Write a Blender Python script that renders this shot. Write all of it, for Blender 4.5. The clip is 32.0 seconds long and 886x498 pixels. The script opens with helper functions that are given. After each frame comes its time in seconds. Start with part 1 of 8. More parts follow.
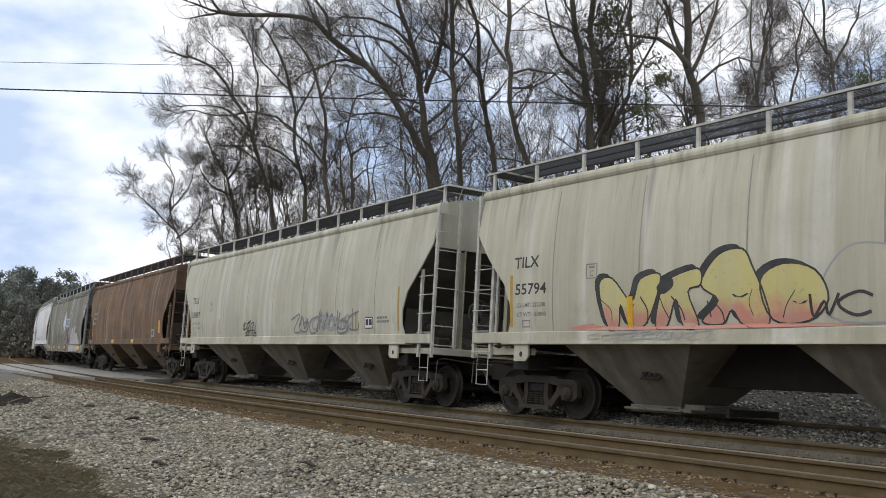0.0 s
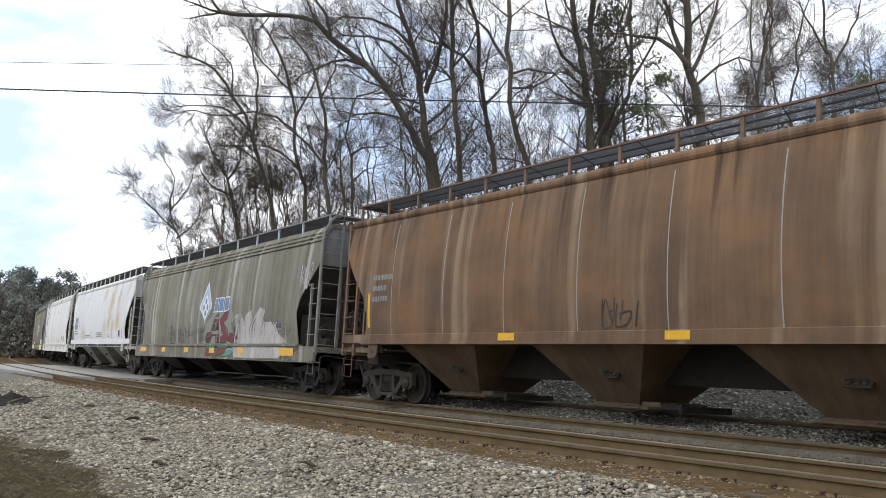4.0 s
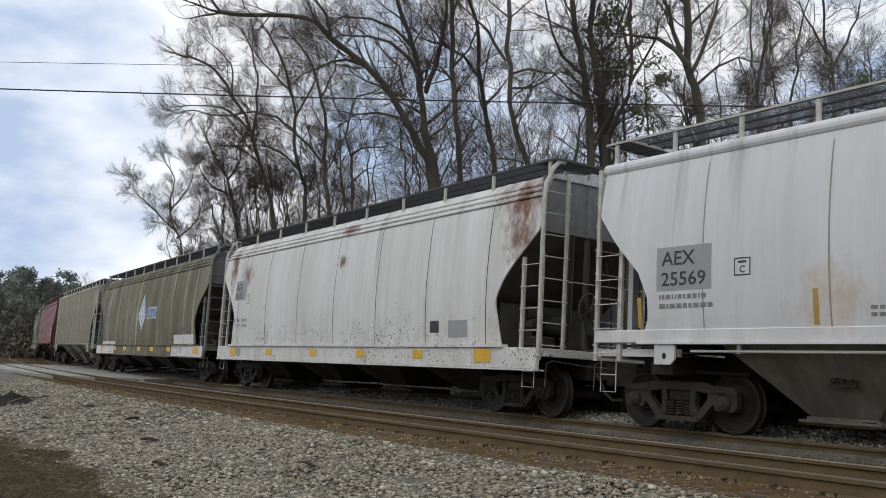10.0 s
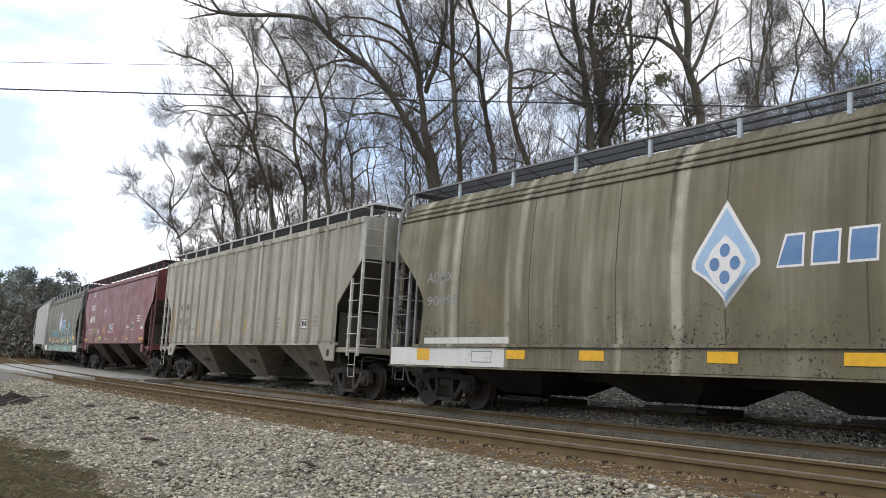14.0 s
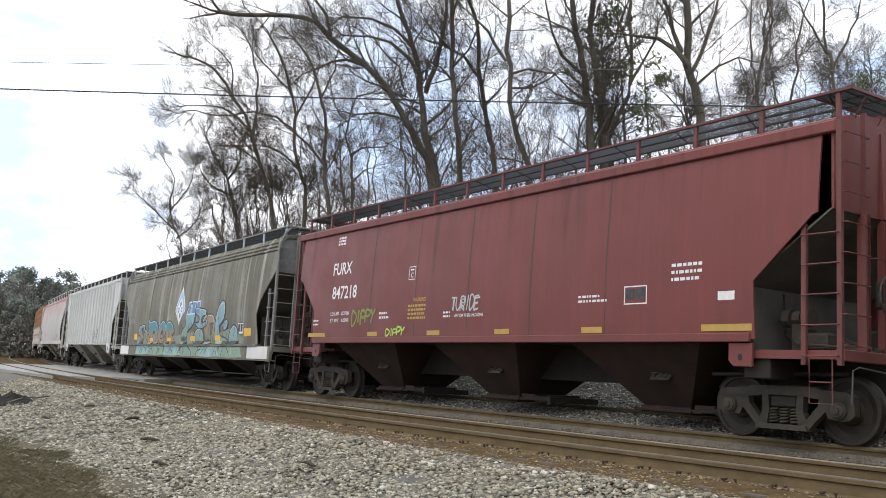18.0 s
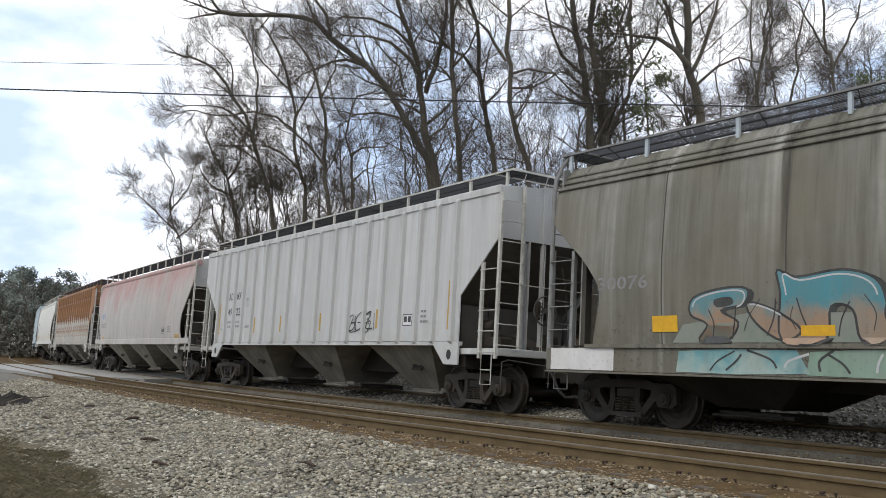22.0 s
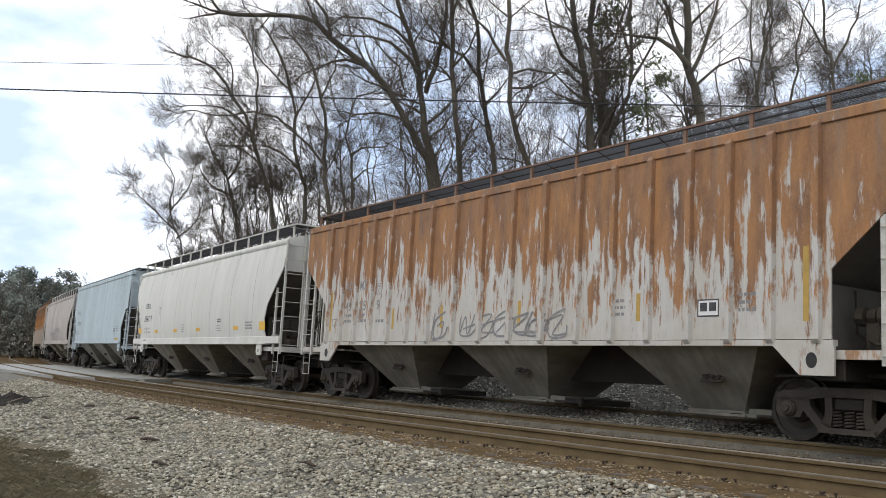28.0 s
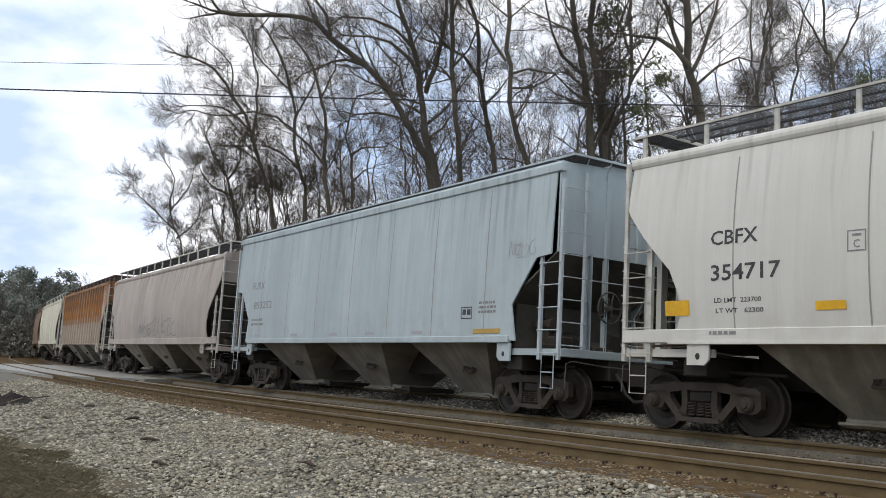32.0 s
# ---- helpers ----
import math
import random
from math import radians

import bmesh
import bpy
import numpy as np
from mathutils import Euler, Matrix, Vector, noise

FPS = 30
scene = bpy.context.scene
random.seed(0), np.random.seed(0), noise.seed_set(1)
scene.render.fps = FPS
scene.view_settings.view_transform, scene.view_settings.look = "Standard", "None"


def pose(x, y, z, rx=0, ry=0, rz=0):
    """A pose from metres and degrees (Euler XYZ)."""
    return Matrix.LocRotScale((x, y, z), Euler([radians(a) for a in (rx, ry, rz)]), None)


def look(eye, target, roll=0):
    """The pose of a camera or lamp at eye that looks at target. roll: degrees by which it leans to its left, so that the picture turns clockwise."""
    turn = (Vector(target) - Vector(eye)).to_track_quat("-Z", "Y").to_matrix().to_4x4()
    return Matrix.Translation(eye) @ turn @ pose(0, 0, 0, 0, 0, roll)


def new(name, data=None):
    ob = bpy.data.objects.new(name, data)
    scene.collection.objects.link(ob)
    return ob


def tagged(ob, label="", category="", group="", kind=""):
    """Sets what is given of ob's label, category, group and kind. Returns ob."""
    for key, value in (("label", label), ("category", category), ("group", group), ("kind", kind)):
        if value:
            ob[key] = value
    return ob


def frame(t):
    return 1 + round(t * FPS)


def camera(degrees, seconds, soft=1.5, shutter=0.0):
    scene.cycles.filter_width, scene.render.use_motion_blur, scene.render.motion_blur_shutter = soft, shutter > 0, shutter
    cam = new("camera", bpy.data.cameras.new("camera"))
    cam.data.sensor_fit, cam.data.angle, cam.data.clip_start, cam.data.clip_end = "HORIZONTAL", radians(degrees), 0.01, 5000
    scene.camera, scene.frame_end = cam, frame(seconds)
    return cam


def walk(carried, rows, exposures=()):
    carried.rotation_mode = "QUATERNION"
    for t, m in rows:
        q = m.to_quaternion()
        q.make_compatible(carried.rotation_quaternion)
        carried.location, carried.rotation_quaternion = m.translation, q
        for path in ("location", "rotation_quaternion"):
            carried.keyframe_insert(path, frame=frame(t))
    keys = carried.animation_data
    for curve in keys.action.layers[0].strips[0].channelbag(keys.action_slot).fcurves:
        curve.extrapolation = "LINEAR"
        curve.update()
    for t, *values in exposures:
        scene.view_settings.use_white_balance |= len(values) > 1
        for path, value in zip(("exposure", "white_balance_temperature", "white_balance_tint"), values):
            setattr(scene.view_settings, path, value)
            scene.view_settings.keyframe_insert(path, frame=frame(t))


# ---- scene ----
# camera on a tripod, world, sun, exposure
EYE = Vector((0.0, 0.0, 1.441))
YAW, PITCH = 0.9361, 0.0981
cam = camera(50.83, 32.0, soft=0.6)
AIM = Vector((-math.sin(YAW) * math.cos(PITCH), math.cos(YAW) * math.cos(PITCH), math.sin(PITCH)))
CAM_POSE = look(EYE, EYE + AIM * 10, -0.317)
walk(cam, [(0.0, CAM_POSE), (32.0, CAM_POSE)], exposures=[(0.0, -0.15, 6640, 10), (1.0, -0.12, 6640, 10), (2.0, 0.0, 6640, 10), (3.0, 0.2, 6640, 10), (6.0, 0.3, 6640, 10), (7.0, 0.22, 6640, 10), (8.0, -0.1, 6640, 10), (9.0, -0.38, 6640, 10), (10.0, -0.36, 6640, 10), (12.0, -0.35, 6640, 10), (13.0, 0.2, 6640, 10), (14.0, 0.25, 6640, 10), (17.0, 0.2, 6640, 10), (18.0, 0.45, 6640, 10), (19.0, 0.5, 6640, 10), (20.0, 0.4, 6640, 10), (21.0, 0.22, 6640, 10), (22.0, 0.12, 6640, 10), (23.0, -0.2, 6640, 10), (24.0, -0.18, 6640, 10), (25.0, 0.25, 6640, 10), (28.0, 0.17, 6640, 10), (30.0, -0.1, 6640, 10), (31.0, -0.15, 6640, 10), (32.0, 0.0, 6640, 10)])

world = bpy.data.worlds.new("sky_world")
scene.world = world
world.use_nodes = True


def build_sky():
    nt = world.node_tree
    nt.nodes.clear()
    out = nt.nodes.new("ShaderNodeOutputWorld")
    bg = nt.nodes.new("ShaderNodeBackground")
    sky = nt.nodes.new("ShaderNodeTexSky")
    sky.sky_type = "NISHITA"
    sky.sun_disc = False
    sky.sun_elevation = radians(38)
    sky.sun_rotation = radians(215)
    sky.dust_density = 1.5
    tc = nt.nodes.new("ShaderNodeTexCoord")
    mp = nt.nodes.new("ShaderNodeMapping")
    mp.inputs["Scale"].default_value = (1.0, 1.0, 2.2)
    mp.inputs["Location"].default_value = SKY_SHIFT
    n1 = nt.nodes.new("ShaderNodeTexNoise")
    n1.inputs["Scale"].default_value = 2.1
    n1.inputs["Detail"].default_value = 7
    n1.inputs["Roughness"].default_value = 0.5
    r1 = nt.nodes.new("ShaderNodeValToRGB")
    r1.color_ramp.elements[0].position, r1.color_ramp.elements[1].position = 0.30, 0.43
    n2 = nt.nodes.new("ShaderNodeTexNoise")
    n2.inputs["Scale"].default_value = 3.4
    n2.inputs["Detail"].default_value = 6
    r2 = nt.nodes.new("ShaderNodeValToRGB")
    r2.color_ramp.elements[0].position, r2.color_ramp.elements[1].position = 0.40, 0.58
    r2.color_ramp.elements[0].color = (6.3, 8.0, 10.9, 1)
    r2.color_ramp.elements[1].color = (14.2, 14.6, 15.4, 1)
    mix = nt.nodes.new("ShaderNodeMixRGB")
    gain = nt.nodes.new("ShaderNodeMixRGB")
    gain.blend_type = "MULTIPLY"
    gain.inputs[0].default_value = 1.0
    gain.inputs[2].default_value = (1.5, 1.5, 1.5, 1)
    L = nt.links.new
    L(tc.outputs["Generated"], mp.inputs["Vector"])
    L(mp.outputs[0], n1.inputs["Vector"])
    L(mp.outputs[0], n2.inputs["Vector"])
    L(n1.outputs["Fac"], r1.inputs[0])
    L(n2.outputs["Fac"], r2.inputs[0])
    L(sky.outputs[0], gain.inputs[1])
    L(r1.outputs[0], mix.inputs[0])
    L(gain.outputs[0], mix.inputs[1])
    L(r2.outputs[0], mix.inputs[2])
    L(mix.outputs[0], bg.inputs["Color"])
    bg.inputs["Strength"].default_value = 0.1
    L(bg.outputs[0], out.inputs["Surface"])


SKY_SHIFT = (0.0, 0.0, 0.0)
build_sky()
sun_data = bpy.data.lights.new("sun", "SUN")
sun_data.energy, sun_data.angle, sun_data.color = 0.9, radians(25), (1.0, 0.92, 0.76)
sun = new("sun", sun_data)
sun.matrix_world = look((0, 0, 30), (0 - 8, 20, 0))
# ---- helpers of this scene ----
def finish(bm, name, smooth=False):
    bmesh.ops.recalc_face_normals(bm, faces=bm.faces)
    me = bpy.data.meshes.new(name)
    bm.to_mesh(me)
    bm.free()
    if smooth:
        me.polygons.foreach_set("use_smooth", [True] * len(me.polygons))
    me.materials.append(None)
    return me


def mesh_from(name, verts, faces, smooth=False):
    me = bpy.data.meshes.new(name)
    me.from_pydata(verts, [], faces)
    me.update()
    if smooth:
        me.polygons.foreach_set("use_smooth", [True] * len(me.polygons))
    me.materials.append(None)
    return me


CACHE = {}


def cached(key, build, smooth=False):
    """The mesh of that key, built once and shared by alike parts."""
    if key not in CACHE:
        bm = bmesh.new()
        build(bm)
        CACHE[key] = finish(bm, str(key[0]), smooth)
    return CACHE[key]


def part(name, mesh, material, parent=None, label="", m=None):
    if isinstance(mesh, bmesh.types.BMesh):
        mesh = finish(mesh, name)
    ob = new(name, mesh)
    ob.material_slots[0].link = "OBJECT"
    ob.material_slots[0].material = material
    if parent is not None:
        ob.parent = parent
    if m is not None:
        ob.matrix_basis = m
    if label:
        tagged(ob, label)
    return ob


def box(bm, x0, x1, y0, y1, z0, z1, bevel=0.0):
    vs = [bm.verts.new((x, y, z)) for x in (x0, x1) for y in (y0, y1) for z in (z0, z1)]
    fs = [bm.faces.new([vs[i] for i in q]) for q in ((0, 1, 3, 2), (4, 6, 7, 5), (0, 4, 5, 1), (2, 3, 7, 6), (0, 2, 6, 4), (1, 5, 7, 3))]
    if bevel:
        es = list({e for f in fs for e in f.edges})
        bmesh.ops.bevel(bm, geom=es, offset=bevel, segments=1, affect="EDGES")


def ring(p, d, r, n, twist=0.0):
    d = Vector(d).normalized()
    a = d.orthogonal().normalized() if abs(d.z) < 0.9 else Vector((1, 0, 0)).cross(d).normalized()
    if abs(d.z) < 0.9:
        a = d.cross(Vector((0, 0, 1))).normalized()
    b = d.cross(a)
    return [Vector(p) + (a * math.cos(twist + 2 * math.pi * i / n) + b * math.sin(twist + 2 * math.pi * i / n)) * r for i in range(n)]


def tube(bm, pts, r, n=6, cap=True):
    pts = [Vector(p) for p in pts]
    rs = r if isinstance(r, (list, tuple)) else [r] * len(pts)
    rows = []
    for i, p in enumerate(pts):
        a, b = pts[max(i - 1, 0)], pts[min(i + 1, len(pts) - 1)]
        rows.append([bm.verts.new(v) for v in ring(p, b - a, rs[i], n, math.pi / n)])
    for u, v in zip(rows, rows[1:]):
        for i in range(n):
            bm.faces.new((u[i], u[(i + 1) % n], v[(i + 1) % n], v[i]))
    if cap:
        bm.faces.new(rows[0][::-1])
        bm.faces.new(rows[-1])


def prism(bm, outline, y0, y1):
    """A plate with the outline (x, z), from y0 to y1."""
    a = [bm.verts.new((x, y0, z)) for x, z in outline]
    b = [bm.verts.new((x, y1, z)) for x, z in outline]
    bm.faces.new(a)
    bm.faces.new(b[::-1])
    for i in range(len(a)):
        j = (i + 1) % len(a)
        bm.faces.new((a[i], b[i], b[j], a[j]))


def lathe(bm, profile, axis_y0=0.0, n=24):
    """Turned about the y axis: profile of (y, radius)."""
    rows = []
    for y, r in profile:
        rows.append([bm.verts.new((r * math.cos(2 * math.pi * i / n), axis_y0 + y, r * math.sin(2 * math.pi * i / n))) for i in range(n)])
    for u, v in zip(rows, rows[1:]):
        for i in range(n):
            bm.faces.new((u[i], u[(i + 1) % n], v[(i + 1) % n], v[i]))
    bm.faces.new(rows[0])
    bm.faces.new(rows[-1][::-1])


def lerp(table, v):
    """Piecewise linear look-up in rows (key, value), keys rising."""
    if v <= table[0][0]:
        return table[0][1]
    for (a, fa), (b, fb) in zip(table, table[1:]):
        if v <= b:
            return fa + (fb - fa) * (v - a) / (b - a)
    return table[-1][1]


# ---- plan of the line: two tracks on one long curve ----
D0, CURVE, CURVE_FAR, BEND, CANT = 11.948, -0.002507, -0.00195, -30.0, -0.07396
HALF_GAUGE = 0.7525


def track_point(s, w=0.0):
    """Plan position and heading on the curve, w metres towards the viewer from the train's near rail."""
    sa = max(s, BEND)
    a = sa * CURVE
    x, y = math.sin(a) / CURVE, (1 - math.cos(a)) / CURVE
    th = a
    if s < BEND:
        sb = s - BEND
        b = sb * CURVE_FAR
        x2, y2 = math.sin(b) / CURVE_FAR, (1 - math.cos(b)) / CURVE_FAR
        x, y = x + x2 * math.cos(a) - y2 * math.sin(a), y + x2 * math.sin(a) + y2 * math.cos(a)
        th = a + b
    return x - w * math.sin(th), D0 - y - w * math.cos(th), -th


def on_track(s, cant=CANT, w=-HALF_GAUGE, z=0.0):
    """The pose of a track frame: x along the line, y away from the viewer, z up from the rail tops."""
    x, y, h = track_point(s, 0.0)
    m = Matrix.Translation((x, y, 0)) @ Matrix.Rotation(h, 4, "Z") @ Matrix.Rotation(cant, 4, "X")
    return m @ Matrix.Translation((0, -w, z))


SPEED, SLOW = 7.7284, -0.01372


def train_run(t):
    return SPEED * t + SLOW * (t - 16) ** 2 / 2
# ---- materials ----
class Nodes:
    """A short hand for node materials."""

    def __init__(self, name):
        self.mat = bpy.data.materials.new(name)
        self.mat.use_nodes = True
        self.nt = self.mat.node_tree
        self.nt.nodes.clear()
        self.out = self.nt.nodes.new("ShaderNodeOutputMaterial")
        self.bsdf = self.nt.nodes.new("ShaderNodeBsdfPrincipled")
        self.nt.links.new(self.bsdf.outputs[0], self.out.inputs["Surface"])
        self.tc = self.nt.nodes.new("ShaderNodeTexCoord")

    def put(self, socket, value):
        if isinstance(value, bpy.types.NodeSocket):
            self.nt.links.new(value, socket)
        elif isinstance(value, (tuple, list)) and len(value) == 3 and socket.type == "RGBA":
            socket.default_value = (*value, 1)
        else:
            socket.default_value = value

    def noise(self, scale, stretch=(1, 1, 1), detail=4, rough=0.55, shift=(0, 0, 0), coords="Object"):
        mp = self.nt.nodes.new("ShaderNodeMapping")
        mp.inputs["Scale"].default_value = stretch
        mp.inputs["Location"].default_value = shift
        self.nt.links.new(self.tc.outputs[coords], mp.inputs["Vector"])
        n = self.nt.nodes.new("ShaderNodeTexNoise")
        n.inputs["Scale"].default_value = scale
        n.inputs["Detail"].default_value = detail
        n.inputs["Roughness"].default_value = rough
        self.nt.links.new(mp.outputs[0], n.inputs["Vector"])
        return n.outputs["Fac"]

    def ramp(self, fac, a, b, lo=0.0, hi=1.0):
        n = self.nt.nodes.new("ShaderNodeMapRange")
        n.inputs["From Min"].default_value, n.inputs["From Max"].default_value = a, b
        n.inputs["To Min"].default_value, n.inputs["To Max"].default_value = lo, hi
        self.put(n.inputs["Value"], fac)
        return n.outputs[0]

    def mix(self, fac, a, b, mode="MIX"):
        n = self.nt.nodes.new("ShaderNodeMixRGB")
        n.blend_type = mode
        for s, v in zip(n.inputs, (fac, a, b)):
            self.put(s, v)
        return n.outputs[0]

    def math(self, op, a, b=0.0):
        n = self.nt.nodes.new("ShaderNodeMath")
        n.operation = op
        self.put(n.inputs[0], a)
        self.put(n.inputs[1], b)
        return n.outputs[0]

    def axis(self, i, coords="Object"):
        n = self.nt.nodes.new("ShaderNodeSeparateXYZ")
        self.nt.links.new(self.tc.outputs[coords], n.inputs[0])
        return n.outputs[i]

    def random(self):
        return self.nt.nodes.new("ShaderNodeObjectInfo").outputs["Random"]

    def island(self):
        return self.nt.nodes.new("ShaderNodeNewGeometry").outputs["Random Per Island"]

    def bump(self, height, strength=0.3, distance=0.02):
        n = self.nt.nodes.new("ShaderNodeBump")
        n.inputs["Strength"].default_value, n.inputs["Distance"].default_value = strength, distance
        self.put(n.inputs["Height"], height)
        self.put(self.bsdf.inputs["Normal"], n.outputs[0])

    def done(self, color, rough=0.6, metal=0.0, spec=0.4):
        self.put(self.bsdf.inputs["Base Color"], color)
        self.put(self.bsdf.inputs["Roughness"], rough)
        self.put(self.bsdf.inputs["Metallic"], metal)
        self.put(self.bsdf.inputs["Specular IOR Level"], spec)
        return self.mat


def car_paint(name, base, dirt, light=None, streak=0.5, grime=0.4, speckle=0.0, rust=0.0, rust_top=0.0, tint=None, seed=0.0, gloss=0.72, stain=None, tint_low=0.0, spots=(), spot_color=(0.17, 0.07, 0.04)):
    """Weathered freight-car paint: streaks that run down the side, blotches, grime, chips and rust."""
    n = Nodes(name)
    sh = (seed * 3.1, seed * 1.7, seed)
    fine = n.noise(2.6, (1.0, 0.2, 0.09), 5, 0.6, sh)
    broad = n.noise(0.7, (1.0, 0.2, 0.12), 3, 0.5, sh)
    blot = n.noise(1.3, (1, 1, 1), 6, 0.6, sh)
    grain = n.noise(26.0, (1, 1, 1), 3, 0.6, sh)
    col = n.mix(n.ramp(fine, 0.38, 0.68, 0, streak), base, dirt)
    col = n.mix(n.ramp(broad, 0.42, 0.7, 0, streak * 0.8), col, dirt)
    # fine runs and a tone of its own for each stretch of sheet
    thread = n.noise(9.0, (1.0, 0.2, 0.035), 5, 0.68, (sh[0] + 1, 5, 3))
    col = n.mix(n.ramp(thread, 0.42, 0.70, 0, min(0.5, streak * 0.55)), col, tuple(0.7 * q for q in dirt))
    sheet = n.noise(0.85, (1.0, 0.0, 0.03), 2, 0.4, (sh[0] + 13, 2, 6))
    col = n.mix(n.ramp(sheet, 0.5, 0.66, 0, streak * 0.55), col, dirt)
    if light:
        pale = n.noise(1.9, (1.0, 0.2, 0.035), 3, 0.5, (sh[0] + 9, 3, 5))
        col = n.mix(n.ramp(pale, 0.57, 0.66, 0, 0.7), col, light)
    col = n.mix(n.ramp(blot, 0.45, 0.75, 0, grime), col, dirt)
    if tint:
        patch = n.noise(0.42, (1, 1, 1.6), 4, 0.6, (sh[0] + 4, 2, 1))
        if tint_low:
            patch = n.math("ADD", n.noise(0.9, (1, 0.2, 0.35), 4, 0.6, (sh[0] + 4, 2, 1)), n.ramp(n.axis(2), tint_low - 1.2, 4.3, -0.22, 0.2))
        col = n.mix(n.ramp(patch, 0.44, 0.70, 0, 0.6), col, tint)
    if rust:
        flecks = n.noise(1.6, (1, 1, 0.55), 8, 0.68, (sh[0] + 2, 7, 3))
        col = n.mix(n.ramp(flecks, 0.70 - 0.14 * rust, 0.80 - 0.12 * rust, 0, 0.9), col, (0.25, 0.10, 0.04))
    if stain:
        drip = n.noise(1.1, (1, 0.3, 0.4), 6, 0.62, (sh[0] + 8, 1, 1))
        zone = n.ramp(n.math("ABSOLUTE", n.math("SUBTRACT", n.axis(0), 2.2)), 2.0, 6.5, 0.06, -0.14)
        col = n.mix(n.ramp(n.math("ADD", drip, zone), 0.56, 0.72, 0, 0.85), col, stain)
    for cx, cz, rx, rz, strength in spots:
        dx = n.math("DIVIDE", n.math("SUBTRACT", n.axis(0), cx), rx)
        dz = n.math("DIVIDE", n.math("SUBTRACT", n.axis(2), cz), rz)
        d = n.math("SQRT", n.math("ADD", n.math("MULTIPLY", dx, dx), n.math("MULTIPLY", dz, dz)))
        rag = n.noise(4.5, (1, 0.3, 0.6), 7, 0.68, (cx, cz, seed))
        col = n.mix(n.ramp(n.math("SUBTRACT", rag, n.math("MULTIPLY", d, 0.3)), 0.12, 0.42, 0, strength), col, spot_color)
    if rust_top:
        edge = n.noise(3.2, (1, 0.2, 0.25), 5, 0.62, sh)
        wide = n.noise(0.55, (1, 0.2, 0.15), 3, 0.5, sh)
        holes = n.noise(4.5, (1.5, 0.3, 0.26), 7, 0.7, (sh[0] + 3, 2, 2))
        level = n.math("ADD", n.axis(2), n.math("ADD", n.ramp(edge, 0.25, 0.75, -1.3, 1.3), n.ramp(wide, 0.3, 0.7, -0.6, 0.6)))
        level = n.math("ADD", level, n.ramp(holes, 0.25, 0.75, -2.3, 2.3))
        where = n.ramp(level, 4.35 - rust_top - 0.35, 4.35 - rust_top + 0.35, 0, 0.92)
        tone = n.mix(n.ramp(n.noise(3.5, (1, 0.2, 0.25), 6, 0.68, sh), 0.32, 0.68), (0.40, 0.17, 0.042), (0.13, 0.055, 0.026))
        col = n.mix(where, col, tone)
    # dark runs that start under the roof edge
    runs = n.noise(4.2, (1.0, 0.2, 0.05), 4, 0.6, (sh[0] + 5, 1, 8))
    runs = n.math("ADD", runs, n.ramp(n.axis(2), 2.6, 4.4, -0.10, 0.07))
    col = n.mix(n.ramp(runs, 0.56, 0.74, 0, min(0.85, streak * 1.2)), col, tuple(0.45 * q for q in dirt))
    foot = n.math("ADD", n.noise(2.2, (1, 0.3, 0.7), 5, 0.65, (sh[0], 6, 2)), n.ramp(n.axis(2), 1.3, 2.3, 0.13, -0.12))
    col = n.mix(n.ramp(foot, 0.52, 0.74, 0, 0.55), col, dirt)
    if speckle:
        chips = n.noise(14.0, (1, 1, 1), 6, 0.7, sh)
        low = n.ramp(n.axis(2), 1.4, 2.9, 0.075, -0.06)
        where = n.noise(0.8, (1, 1, 1), 3, 0.5, (sh[0] + 6, 1, 2))
        lift = n.math("ADD", n.math("ADD", chips, low), n.ramp(where, 0.3, 0.7, -0.08, 0.05))
        col = n.mix(n.ramp(lift, 0.66, 0.69, 0, speckle), col, (0.03, 0.028, 0.026))
    col = n.mix(n.ramp(grain, 0.3, 0.7, 0.0, 0.12), col, dirt)
    n.bump(n.math("ADD", n.math("MULTIPLY", grain, 0.15), n.noise(0.9, (1, 1, 0.5), 2, 0.5, sh)), 0.12, 0.03)
    return n.done(col, n.ramp(blot, 0.3, 0.7, gloss - 0.08, gloss + 0.15), 0.0, 0.18)


def plain(name, base, other, scale=6.0, rough=0.7, metal=0.0, amount=0.6, bump=0.15, spec=0.35):
    n = Nodes(name)
    a = n.noise(scale, (1, 1, 1), 5, 0.6)
    b = n.noise(scale * 9, (1, 1, 1), 3, 0.6)
    col = n.mix(n.ramp(a, 0.35, 0.68, 0, amount), base, other)
    col = n.mix(n.ramp(b, 0.35, 0.7, 0, amount * 0.5), col, other)
    n.bump(b, bump, 0.01)
    return n.done(col, rough, metal, spec)


STEEL_DARK = plain("grimy_running_gear", (0.03, 0.025, 0.019), (0.014, 0.011, 0.009), 5, 0.75)
STEEL_CAST = plain("cast_truck_steel", (0.058, 0.047, 0.035), (0.022, 0.018, 0.014), 4, 0.75)
WHEEL = plain("wheel_steel", (0.034, 0.027, 0.02), (0.016, 0.013, 0.01), 5, 0.65, 0.1)
TREAD = plain("polished_tread", (0.30, 0.29, 0.28), (0.12, 0.11, 0.10), 8, 0.35, 0.8)
BLACK = plain("opening_black", (0.02, 0.02, 0.02), (0.035, 0.033, 0.03), 8, 0.6)
GRATING = plain("dark_grating", (0.028, 0.027, 0.027), (0.015, 0.015, 0.015), 9, 0.6)
YELLOW = plain("yellow_reflector", (0.78, 0.44, 0.02), (0.55, 0.30, 0.03), 10, 0.45)
MUSTARD = plain("faded_yellow_stripe", (0.50, 0.32, 0.07), (0.36, 0.24, 0.08), 9, 0.6)
